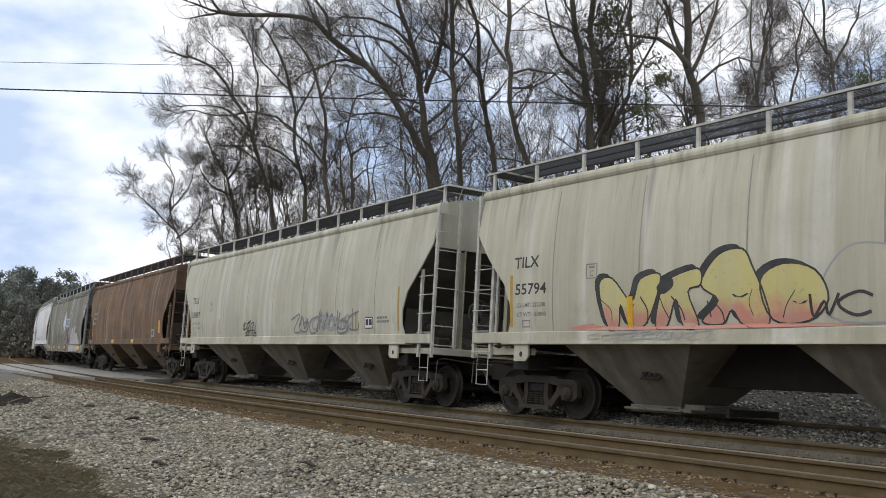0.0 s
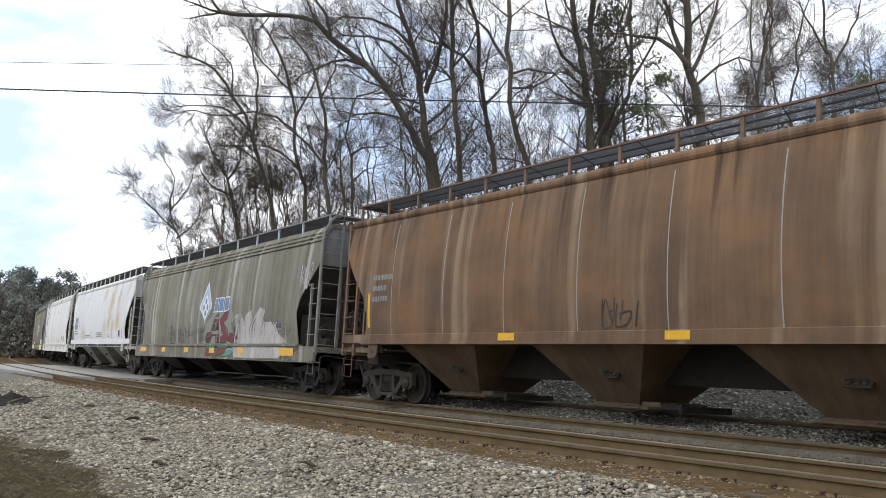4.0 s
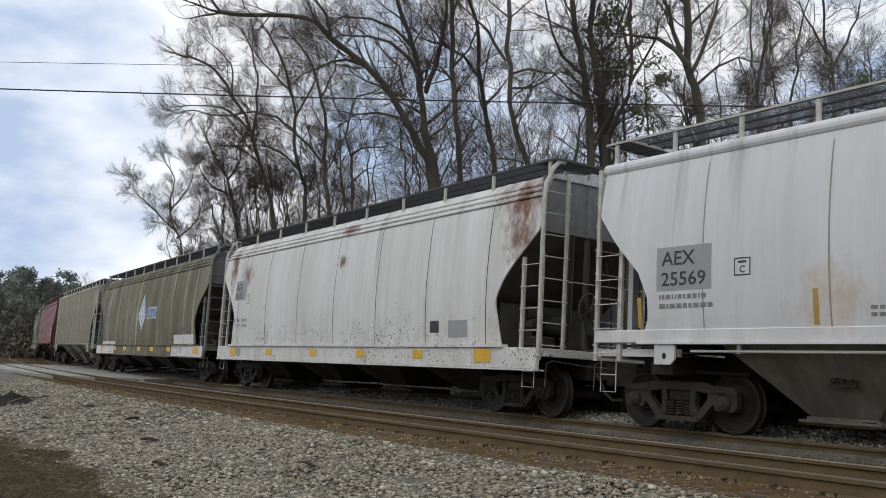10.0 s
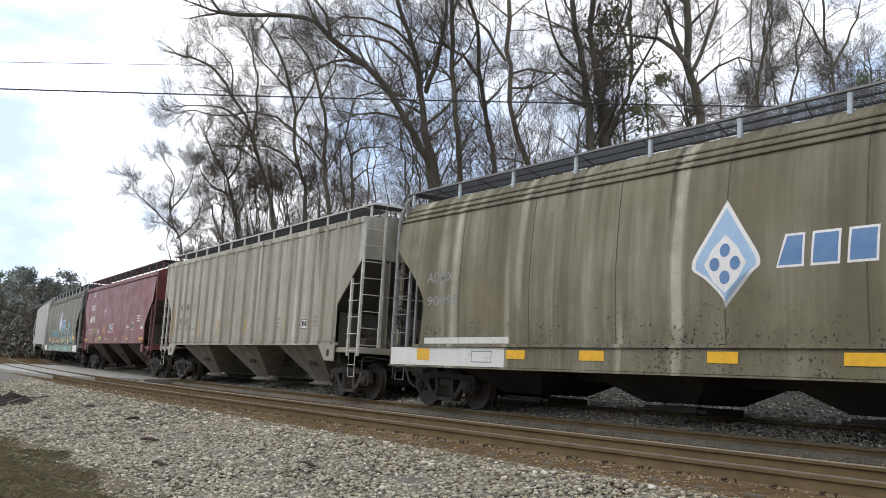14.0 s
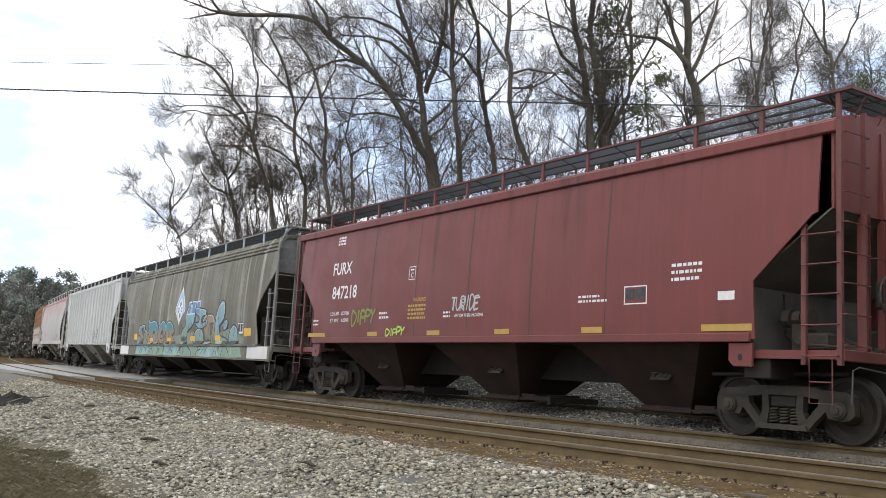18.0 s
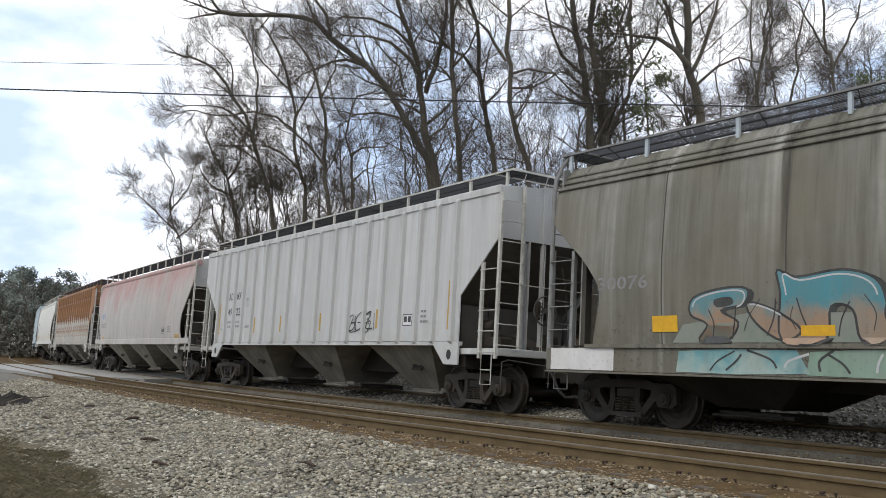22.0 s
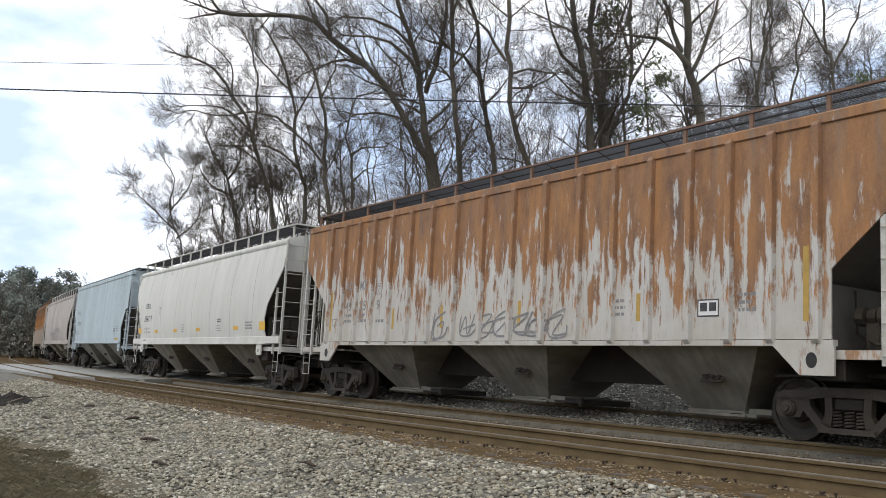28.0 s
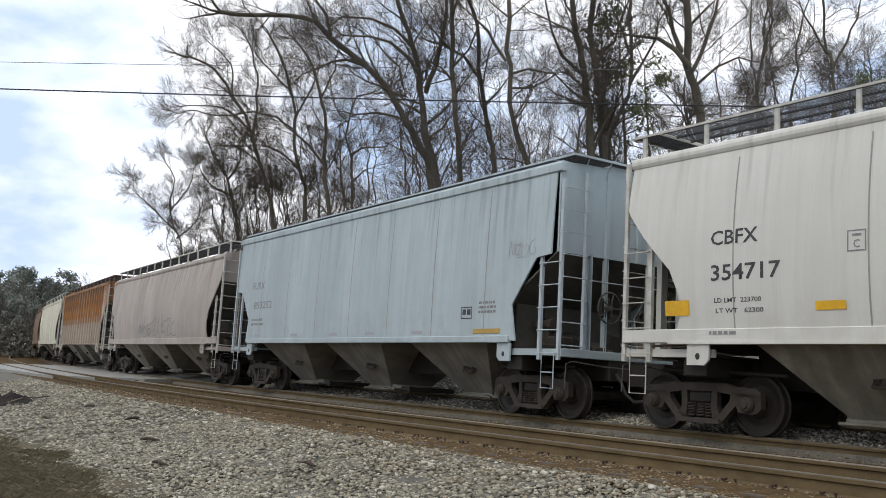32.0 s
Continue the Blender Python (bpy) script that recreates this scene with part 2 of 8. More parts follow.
LETTER_BLACK = plain("black_lettering", (0.03, 0.03, 0.032), (0.10, 0.10, 0.10), 14, 0.6)
LETTER_GREY = plain("faded_lettering", (0.17, 0.17, 0.17), (0.33, 0.32, 0.31), 16, 0.7)
LETTER_WHITE = plain("white_lettering", (0.78, 0.77, 0.75), (0.6, 0.58, 0.56), 14, 0.6)
LETTER_BLUE = plain("blue_emblem", (0.10, 0.20, 0.38), (0.16, 0.26, 0.42), 6, 0.6)
LIGHT_BLUE = plain("light_blue_emblem", (0.36, 0.50, 0.66), (0.28, 0.42, 0.60), 5, 0.6)
DECAL_GREY = plain("grey_patch", (0.36, 0.36, 0.37), (0.30, 0.30, 0.30), 7, 0.6)
RUBBER = plain("rubber_hose", (0.02, 0.02, 0.02), (0.03, 0.03, 0.03), 9, 0.6)
def fade(name, low, high, z, soft=0.25, worn=(0.30, 0.30, 0.275), wear=0.7):
    """Sprayed paint that passes from one colour to another at a height on the car, dusted and worn through to the body colour."""
    n = Nodes(name)
    cloud = n.noise(2.2, (1, 1, 1), 4, 0.6)
    level = n.math("ADD", n.axis(2), n.ramp(cloud, 0.3, 0.7, -soft * 1.4, soft * 1.4))
    col = n.mix(n.ramp(level, z - soft, z + soft), low, high)
    col = n.mix(n.ramp(n.noise(1.5, (1, 0.3, 0.5), 5, 0.65, (3, 1, 2)), 0.46, 0.72, 0, wear), col, worn)
    col = n.mix(n.ramp(n.noise(3.0, (1, 0.2, 0.12), 4, 0.6, (7, 1, 2)), 0.45, 0.7, 0, wear * 0.6), col, tuple(0.6 * q for q in worn))
    col = n.mix(n.ramp(n.noise(13.0, (1, 1, 1), 6, 0.7, (1, 4, 2)), 0.60, 0.66, 0, wear * 0.7), col, tuple(0.4 * q for q in worn))
    return n.done(col, 0.75, 0, 0.2)


SPRAY = {
    "sunset": fade("yellow_over_pink_spray", (0.60, 0.27, 0.21), (0.60, 0.53, 0.22), 1.84, 0.12, (0.56, 0.53, 0.43), 0.45),
    "lagoon": fade("teal_over_tan_spray", (0.36, 0.24, 0.16), (0.09, 0.27, 0.31), 1.80, 0.12, (0.25, 0.27, 0.24), 0.6),
    "tan": fade("tan_spray", (0.22, 0.24, 0.18), (0.36, 0.25, 0.15), 1.6, 0.2, (0.27, 0.27, 0.24), 0.6),
    "bubble": fade("pale_blue_over_green_spray", (0.25, 0.36, 0.27), (0.24, 0.39, 0.44), 1.7, 0.3, (0.27, 0.29, 0.27), 0.65),
    "chalk": fade("worn_cream_spray", (0.56, 0.52, 0.50), (0.50, 0.45, 0.43), 1.6, 0.4, (0.27, 0.26, 0.24), 0.95),
    "sill": fade("teal_sill_spray", (0.36, 0.46, 0.42), (0.15, 0.33, 0.35), 1.1, 0.25, (0.33, 0.36, 0.31), 0.6),
    "black": plain("black_spray", (0.035, 0.034, 0.034), (0.09, 0.09, 0.085), 4, 0.7),
    "pink": plain("pink_spray", (0.58, 0.34, 0.27), (0.56, 0.44, 0.36), 3, 0.7),
    "sage": plain("thin_green_haze", (0.20, 0.24, 0.19), (0.27, 0.28, 0.24), 1.2, 0.8, 0, 0.9),
    "red": plain("dark_red_spray", (0.16, 0.032, 0.035), (0.22, 0.06, 0.06), 3, 0.7),
    "green": plain("green_spray", (0.10, 0.27, 0.19), (0.14, 0.32, 0.24), 3, 0.7),
    "lime": plain("lime_spray", (0.46, 0.62, 0.10), (0.40, 0.55, 0.16), 3, 0.7),
    "lime_thin": plain("thin_lime_spray", (0.24, 0.30, 0.08), (0.19, 0.18, 0.07), 3, 0.7),
    "white": plain("white_spray", (0.52, 0.52, 0.51), (0.40, 0.42, 0.42), 3, 0.7),
    "lilac": plain("lilac_spray", (0.62, 0.52, 0.66), (0.5, 0.45, 0.52), 3, 0.7),
}


def ground_material():
    """Ballast grit, brown winter turf towards the viewer and leaf litter beyond the line."""
    n = Nodes("ballast_and_earth")
    mid = n.noise(3.0, (1, 1, 1), 6, 0.65)
    fine = n.noise(30.0, (1, 1, 1), 4, 0.7)
    col = n.mix(n.ramp(mid, 0.35, 0.65), (0.16, 0.146, 0.12), (0.085, 0.077, 0.063))
    col = n.mix(n.ramp(fine, 0.35, 0.65, 0, 0.6), col, (0.21, 0.197, 0.17))
    wob = n.math("MULTIPLY", n.noise(0.9, (1, 1, 1), 4, 0.6), 1.6)
    turf = n.mix(n.ramp(n.noise(1.1, (1, 1, 1), 4, 0.6), 0.35, 0.65), (0.13, 0.105, 0.066), (0.085, 0.078, 0.043))
    turf = n.mix(n.ramp(fine, 0.35, 0.7, 0, 0.4), turf, (0.12, 0.10, 0.068))
    col = n.mix(n.ramp(n.math("ADD", n.axis(1), wob), 5.3, 4.7), col, turf)
    litter = n.mix(n.ramp(fine, 0.35, 0.65), (0.13, 0.085, 0.05), (0.07, 0.05, 0.032))
    col = n.mix(n.ramp(n.math("ADD", n.axis(1), wob), 19.0, 20.5), col, litter)
    n.bump(n.math("ADD", mid, fine), 0.8, 0.04)
    return n.done(col, 0.95, 0, 0.2)


def stone_material(name, tone=1.0, warm=(1.0, 1.0, 1.0)):
    n = Nodes(name)
    r = n.island()
    fine = n.noise(22.0, (1, 1, 1), 4, 0.7)
    ramp = n.nt.nodes.new("ShaderNodeValToRGB")
    el = ramp.color_ramp.elements
    el[0].position, el[0].color = 0.0, (0.11 * tone, 0.10 * tone, 0.082 * tone, 1)
    el[1].position, el[1].color = 1.0, (0.60 * tone, 0.58 * tone, 0.52 * tone, 1)
    for pos, c in ((0.25, (0.195, 0.183, 0.15)), (0.55, (0.335, 0.322, 0.27)), (0.75, (0.285, 0.25, 0.185)), (0.93, (0.475, 0.458, 0.39))):
        e = el.new(pos)
        e.color = (c[0] * tone, c[1] * tone, c[2] * tone, 1)
    n.put(ramp.inputs[0], r)
    tinted = n.mix(1.0, ramp.outputs[0], warm, "MULTIPLY")
    col = n.mix(n.ramp(fine, 0.35, 0.7, 0, 0.5), tinted, (0.17 * tone, 0.148 * tone, 0.12 * tone))
    n.bump(fine, 0.4, 0.01)
    return n.done(col, 0.9, 0, 0.25)


GROUND = ground_material()
STONE = stone_material("granite_ballast", 1.08, (1.0, 0.97, 0.90))
FINES = stone_material("rust_stained_gravel", 0.72, (1.05, 0.82, 0.58))
# same granite, its colour raised to stand in for light behind the train
STONE_FAR = stone_material("light_lifted_ballast", 1.45)
RAIL_SIDE = plain("rusty_rail", (0.165, 0.12, 0.066), (0.085, 0.062, 0.036), 3, 0.95, 0.0, 0.6, 0.2, 0.05)
RAIL_TOP = plain("worn_rail_head", (0.24, 0.21, 0.165), (0.17, 0.145, 0.11), 4, 0.6, 0.25, 0.4, 0.03)
RAIL_DULL = plain("dull_rail_head", (0.15, 0.125, 0.095), (0.09, 0.076, 0.058), 4, 0.7, 0.15)
TIE = plain("creosoted_timber", (0.10, 0.078, 0.058), (0.05, 0.04, 0.032), 6, 0.9)
SPIKE = plain("rusty_spike", (0.07, 0.045, 0.03), (0.04, 0.03, 0.025), 10, 0.8)
ROAD = plain("pale_road_asphalt", (0.27, 0.262, 0.235), (0.20, 0.192, 0.17), 2, 0.6, 0.0, 0.5, 0.08, 0.35)
PANEL_RUBBER = plain("crossing_rubber", (0.035, 0.035, 0.037), (0.06, 0.06, 0.06), 5, 0.6)
DIRT = plain("rusty_track_dirt", (0.12, 0.08, 0.04), (0.055, 0.038, 0.022), 7, 1.0, 0.0, 0.8, 0.5, 0.02)
# ---- ground, tracks, crossing ----
NEAR_W, NEAR_Z, NEAR_TILT = 2.762, 0.150, 0.0572   # far rail of the near track, its height and the slope across


def ground_height(w):
    """Height of the ground across the line, w towards the viewer from the train's near rail."""
    return lerp([(-60, 2.2), (-16, 1.9), (-8.0, 1.35), (-5.2, 0.95), (-3.2, 0.26), (-2.2, 0.08), (-1.6, 0.06), (-1.4, 0.035), (-0.15, -0.06), (0.08, -0.15), (0.2, -0.24), (1.4, -0.25), (2.4, -0.2), (2.9, -0.1),
                 (4.2, 0.02), (4.33, 0.085), (5.0, 0.03), (6.2, -0.14), (8.0, -0.30), (12.0, -0.36), (30, -0.4), (700, -1.0)], w)


def bumpy(x, y, k=1.0):
    return k * (0.05 * noise.noise((x * 0.5, y * 0.5, 0)) + 0.03 * noise.noise((x * 1.7, y * 1.7, 4)))


def build_ground():
    ws = [-600, -250, -120, -60, -35, -22, -16, -12, -8, -6.6, -5.8, -5.2, -4.4, -3.8, -3.2, -2.2, -1.6, -1.4, -0.7, -0.15, 0.08, 0.2, 0.8, 1.4, 2.4, 3.4, 4.3, 4.7, 5.0, 5.4, 5.8,
          6.2, 6.8, 7.4, 8.0, 9, 10, 11, 12, 14, 17, 22, 30, 60, 150, 400]
    ss = [-900, -500, -300, -220, -170, -140, -120] + [-110 + 2.0 * i for i in range(40)] + [-30 + 0.8 * i for i in range(56)] + [18, 25, 40, 80, 200, 500]
    verts, faces = [], []
    for s in ss:
        sc = max(min(s, 60.0), -140.0)
        for w in ws:
            x, y, h = track_point(sc, max(min(w, 40.0), -60.0))
            ex, wx = s - sc, w - max(min(w, 40.0), -60.0)
            x, y = x + math.cos(h) * ex + math.sin(h) * wx, y + math.sin(h) * ex - math.cos(h) * wx
            rough = 1.0 if (w > 5.0 or w < -3.0) else 0.1
            verts.append((x, y, ground_height(w) + bumpy(x, y, rough)))
    n = len(ws)
    for i in range(len(ss) - 1):
        for j in range(n - 1):
            a = i * n + j
            faces.append((a, a + 1, a + n + 1, a + n))
    ob = part("ground", mesh_from("ground", verts, faces, True), GROUND)
    tagged(ob, "brown earth and grey ballast along the railway line", "ground", kind="structure")


build_ground()

RAIL_SECTION = [(-0.07, -0.18), (0.07, -0.18), (0.07, -0.165), (0.012, -0.145), (0.009, -0.055), (0.034, -0.042), (0.036, -0.012), (0.028, 0.0), (-0.028, 0.0),
                (-0.036, -0.012), (-0.034, -0.042), (-0.009, -0.055), (-0.012, -0.145), (-0.07, -0.165)]


def sweep_rail(w, z, tilt, s0, s1, step, section):
    verts, faces = [], []
    k = len(section)
    count = int((s1 - s0) / step) + 1
    for i in range(count):
        x, y, h = track_point(s0 + i * step, w)
        for u, v in section:
            uu, vv = u * math.cos(tilt) - v * math.sin(tilt), v * math.cos(tilt) + u * math.sin(tilt)
            verts.append((x + math.sin(h) * uu, y - math.cos(h) * uu, z + vv))
        if i:
            a, b = (i - 1) * k, i * k
            for j in range(k):
                faces.append((a + j, a + (j + 1) % k, b + (j + 1) % k, b + j))
    return mesh_from("rail", verts, faces)


def track_structure(name, label, w_far, w_near, z_far, z_near, tilt, top):
    root = tagged(new(name), label, "railway track", kind="structure")
    for w, z, top in ((w_far, z_far, top), (w_near, z_near, RAIL_DULL)):
        rail = part("rail", sweep_rail(w, z, tilt, -130, 12, 1.0, RAIL_SECTION), RAIL_SIDE, root)
        cap = [(-0.030, 0.0015), (0.030, 0.0015), (0.036, -0.008), (-0.036, -0.008)]
        part("rail_head", sweep_rail(w, z + 0.002, tilt, -130, 12, 1.0, cap), top, rail, "worn running surface")
    return root


track_main = track_structure("train_track", "rusty rails of the track under the train", -1.505, 0.0, 0.111, 0.0, CANT, RAIL_DULL)
track_near = track_structure("empty_track", "rusty rails with polished heads on timber ties, track with no train", NEAR_W, NEAR_W + 1.505, NEAR_Z, NEAR_Z + NEAR_TILT * 1.505,
                             NEAR_TILT, RAIL_TOP)


def tie_mesh(bm):
    box(bm, -0.115, 0.115, -1.28, 1.28, -0.375, -0.195, 0.012)


def plate_mesh(bm):
    for y in (-0.7525, 0.7525):
        box(bm, -0.09, 0.09, y - 0.17, y + 0.17, -0.195, -0.182)
        for sx, sy in ((-0.055, -0.09), (0.055, -0.092), (0.05, 0.09), (-0.05, -0.145)):
            box(bm, sx - 0.009, sx + 0.009, y + sy - 0.009, y + sy + 0.009, -0.182, -0.142)
            box(bm, sx - 0.012, sx + 0.012, y + sy - 0.015, y + sy + 0.012, -0.142, -0.128)
        for sx in (-0.15, 0.15):
            box(bm, sx - 0.008, sx + 0.008, y - 0.10, y - 0.08, -0.21, -0.155)


def lay_ties():
    tie, plate = cached(("tie",), tie_mesh), cached(("tie_plate",), plate_mesh)
    for root, w, z, tilt in ((track_near, NEAR_W + 0.7525, NEAR_Z + NEAR_TILT * 0.7525, -NEAR_TILT), (track_main, -HALF_GAUGE, 0.0555, -CANT)):
        for i in range(130):
            s = 6.0 - 0.53 * i + random.uniform(-0.03, 0.03)
            x, y, h = track_point(s, w)
            m = Matrix.Translation((x, y, z)) @ Matrix.Rotation(h + random.uniform(-0.02, 0.02), 4, "Z") @ Matrix.Rotation(tilt, 4, "X")
            t = part("tie", tie, TIE, root, m=m)
            if root is track_near:
                part("tie_plate", plate, SPIKE, t, "rusty plate with spikes")


def road_slab(name, corners, thick, material):
    """A flat slab over plan corners (s, w, z)."""
    bm = bmesh.new()
    top, low = [], []
    for s, w, z in corners:
        x, y, h = track_point(s, w)
        top.append(bm.verts.new((x, y, z)))
        low.append(bm.verts.new((x, y, z - thick)))
    bm.faces.new(top)
    bm.faces.new(low[::-1])
    for i in range(len(top)):
        j = (i + 1) % len(top)
        bm.faces.new((top[i], low[i], low[j], top[j]))
    return part(name, bm, material)


def dirt_strip(w0, w1, z0, z1, label):
    """Rust-brown fines packed along a rail."""
    verts, faces = [], []
    m = 5
    for i in range(261):
        s = -120 + 0.5 * i
        for j in range(m):
            f = j / (m - 1)
            w = w0 + (w1 - w0) * f
            x, y, h = track_point(s, w)
            edge = 0.0 if 0 < j < m - 1 else 0.04
            verts.append((x, y, z0 + (z1 - z0) * f + 0.012 * noise.noise((x * 3, y * 3, 1)) - edge))
        if i:
            for j in range(m - 1):
                a = (i - 1) * m + j
                faces.append((a, a + 1, a + m + 1, a + m))
    tagged(part("track_bed", mesh_from("track_bed", verts, faces, True), DIRT), label, "track bed", kind="structure")


dirt_strip(0.06, 2.66, -0.172, -0.045, "rust-brown dirt between the two tracks")
dirt_strip(2.80, 4.22, 0.012, 0.10, "rust-brown dirt between the rails of the empty track")
dirt_strip(4.30, 5.0, 0.10, 0.04, "rust-brown fines along the near rail")


# the road comes in along the line and crosses both tracks far down it
def build_crossing():
    slabs = [
        ("road_approach", [(-37.3, 4.46, 0.20), (-51.5, 5.05, 0.16), (-66.0, 7.5, 0.05), (-84.0, 14.0, -0.1), (-112.0, 12.0, -0.1), (-82.0, 5.5, 0.12), (-64.0, 4.46, 0.20)]),
        ("road_between_rails", [(-38.6, 4.10, 0.17), (-64.0, 4.10, 0.17), (-64.0, 2.94, 0.10), (-37.2, 2.94, 0.10)]),
        ("road_middle", [(-38.0, 2.58, 0.10), (-64.0, 2.58, 0.10), (-64.0, 0.14, -0.03), (-36.6, 0.14, -0.03), (-36.2, 1.3, 0.03)]),
        ("road_under_train", [(-37.0, -0.14, -0.04), (-64.0, -0.14, -0.04), (-64.0, -1.36, 0.04), (-37.6, -1.36, 0.04)]),
        ("road_beyond", [(-38.0, -1.66, 0.08), (-60.0, -1.66, 0.08), (-80.0, -14.0, 0.5), (-72.0, -16.0, 0.5)]),
    ]
    for name, corners in slabs:
        tagged(road_slab(name, corners, 0.25, ROAD), "pale worn asphalt road at the level crossing", "road", kind="structure")
    tagged(road_slab("crossing_panel", [(-34.6, 2.5, 0.07), (-37.6, 2.5, 0.07), (-37.0, 1.9, 0.06), (-34.6, 1.9, 0.06)], 0.2, PANEL_RUBBER), "dark rubber panel at the crossing's edge", "road panel", kind="structure")


build_crossing()
# ---- freight cars ----
# side outline: how far the side sheet ends short of the car's end, by height
CUT = {
    "curved": [(1.52, 1.12), (1.75, 1.22), (2.05, 1.20), (2.45, 1.02), (2.75, 0.72), (3.0, 0.48), (3.42, 0.14), (3.5, 0.10), (4.4, 0.10)],
    "grain": [(1.30, 1.12), (1.75, 1.22), (2.15, 1.30), (2.5, 1.10), (2.82, 0.80), (3.05, 0.52), (3.42, 0.10), (3.5, 0.07), (4.6, 0.07)],
    "ribbed": [(1.38, 1.28), (2.30, 1.28), (3.38, 0.06), (3.5, 0.05), (4.6, 0.05)],
    "flat": [(1.38, 1.30), (2.2, 1.33), (3.05, 0.40), (3.08, 0.32), (4.6, 0.30)],
    "tall": [(1.38, 1.20), (2.05, 1.34), (2.9, 0.66), (2.94, 0.25), (4.8, 0.22)],
}
# half width of the side by height
BULGE = {
    "curved": [(1.35, 1.55), (1.7, 1.60), (2.1, 1.635), (2.6, 1.645), (3.1, 1.63), (3.6, 1.58), (4.0, 1.52), (4.28, 1.46)],
    "grain": [(1.30, 1.58), (1.7, 1.61), (2.1, 1.63), (2.6, 1.635), (3.1, 1.61), (3.55, 1.58), (3.95, 1.54), (4.12, 1.51), (4.46, 1.32)],
    "ribbed": [(1.35, 1.57), (4.42, 1.57)],
    "flat": [(1.35, 1.60), (2.2, 1.62), (3.0, 1.60), (3.7, 1.56), (4.32, 1.50)],
    "tall": [(1.35, 1.60), (2.2, 1.61), (3.0, 1.60), (3.7, 1.58), (4.62, 1.53)],
}
EAVE = {"curved": 4.28, "grain": 4.46, "ribbed": 4.42, "flat": 4.32, "tall": 4.62}
ROOF = {"curved": 4.60, "grain": 4.62, "ribbed": 4.55, "flat": 4.58, "tall": 4.70}
WALK = 4.80


def smooth_table(table, n=24):
    """A look-up table rounded off by a least-squares curve."""
    z = np.array([a for a, _ in table])
    y = np.array([b for _, b in table])
    c = np.polyfit(z - z.mean(), y, min(4, len(z) - 1))
    zs = np.linspace(z[0], z[-1], n)
    return [(float(a), float(b)) for a, b in zip(zs, np.polyval(c, zs - z.mean()))]


def wavy(pts, sub=5):
    """A smooth curve through points."""
    out = []
    n = len(pts)
    for i in range(n - 1):
        p0, p1, p2, p3 = pts[max(i - 1, 0)], pts[i], pts[i + 1], pts[min(i + 2, n - 1)]
        for k in range(sub):
            t = k / sub
            out.append(tuple(0.5 * ((2 * p1[a]) + (-p0[a] + p2[a]) * t + (2 * p0[a] - 5 * p1[a] + 4 * p2[a] - p3[a]) * t * t + (-p0[a] + 3 * p1[a] - 3 * p2[a] + p3[a]) * t ** 3) for a in (0, 1)))
    out.append(pts[-1])
    return out


CUT["grain"] = wavy(CUT["grain"], 3)
for _kind in ("curved", "flat", "tall"):
    BULGE[_kind] = smooth_table(BULGE[_kind])


def side_levels(kind):
    z0, z1 = CUT[kind][0][0], EAVE[kind]
    zs = sorted({round(z, 3) for z, _ in CUT[kind] if z0 <= z <= z1} | {z0, z1} | {round(z0 + (z1 - z0) * i / 14, 3) for i in range(15)})
    return [z for i, z in enumerate(zs) if i == 0 or z - zs[i - 1] > 0.02 or z == z1]


def side_mesh(bm, kind, length, side):
    """One side sheet with its cut-away ends, with thickness; the rims keep vertices of their own."""
    rims = []
    for inner in (0.0, 0.03):
        rows = []
        for z in side_levels(kind):
            y = side * (lerp(BULGE[kind], z) - inner)
            e = length / 2 - lerp(CUT[kind], z)
            rows.append([bm.verts.new((x, y, z)) for x in (-e, e)])
        for a, b in zip(rows, rows[1:]):
            bm.faces.new((a[0], a[1], b[1], b[0]))
        rims.append([r[1].co.copy() for r in rows] + [r[0].co.copy() for r in reversed(rows)])
    n = len(rims[0])
    for i in range(n):
        j = (i + 1) % n
        bm.faces.new([bm.verts.new(p) for p in (rims[0][i], rims[0][j], rims[1][j], rims[1][i])])


def roof_mesh(bm, kind, length):
    e, ze, zr = length / 2 - (0.16 if kind != "grain" else 0.1), EAVE[kind] + 0.005, ROOF[kind]
    ye = lerp(BULGE[kind], ze)
    sect = [(ye - 0.02, ze - 0.03), (ye - 0.06, ze + 0.05), (ye * 0.8, ze + (zr - ze) * 0.55), (ye * 0.5, ze + (zr - ze) * 0.85), (0.35, zr), (0.33, zr + 0.06), (0.0, zr + 0.06)]
    sect = [(-y, z) for y, z in sect] + [(y, z) for y, z in reversed(sect[:-1])]
    a = [bm.verts.new((-e, y, z)) for y, z in sect]
    b = [bm.verts.new((e, y, z)) for y, z in sect]
    for i in range(len(a) - 1):
        bm.faces.new((a[i], a[i + 1], b[i + 1], b[i]))
    bm.faces.new((a[-1], a[0], b[0], b[-1]))
    bm.faces.new(a)
    bm.faces.new(b[::-1])


def chord_mesh(bm, kind, length, side):
    """The rolled edge beam under the roof, or the stepped grooved band of the large grain cars."""
    e, ze = length / 2 - 0.07, EAVE[kind]
    if kind == "curved":
        y = side * 1.405
        tube(bm, [(-e, y, ze + 0.005), (e, y, ze + 0.005)], 0.115, 14)
    elif kind == "grain":
        for z in (4.09, 4.21, 4.33):
            y = lerp(BULGE[kind], z)
            y0, y1 = sorted((side * (y - 0.03), side * (y + 0.035)))
            box(bm, -e, e, y0, y1, z - 0.02, z + 0.025, 0.008)
    elif kind in ("flat", "tall"):
        y0, y1 = sorted((side * 1.44, side * 1.575))
        box(bm, -e, e, y0, y1, ze - 0.17, ze - 0.0, 0.02)
    else:
        y0, y1 = sorted((side * 1.50, side * 1.60))
        box(bm, -e, e, y0, y1, ze - 0.13, ze + 0.02, 0.012)


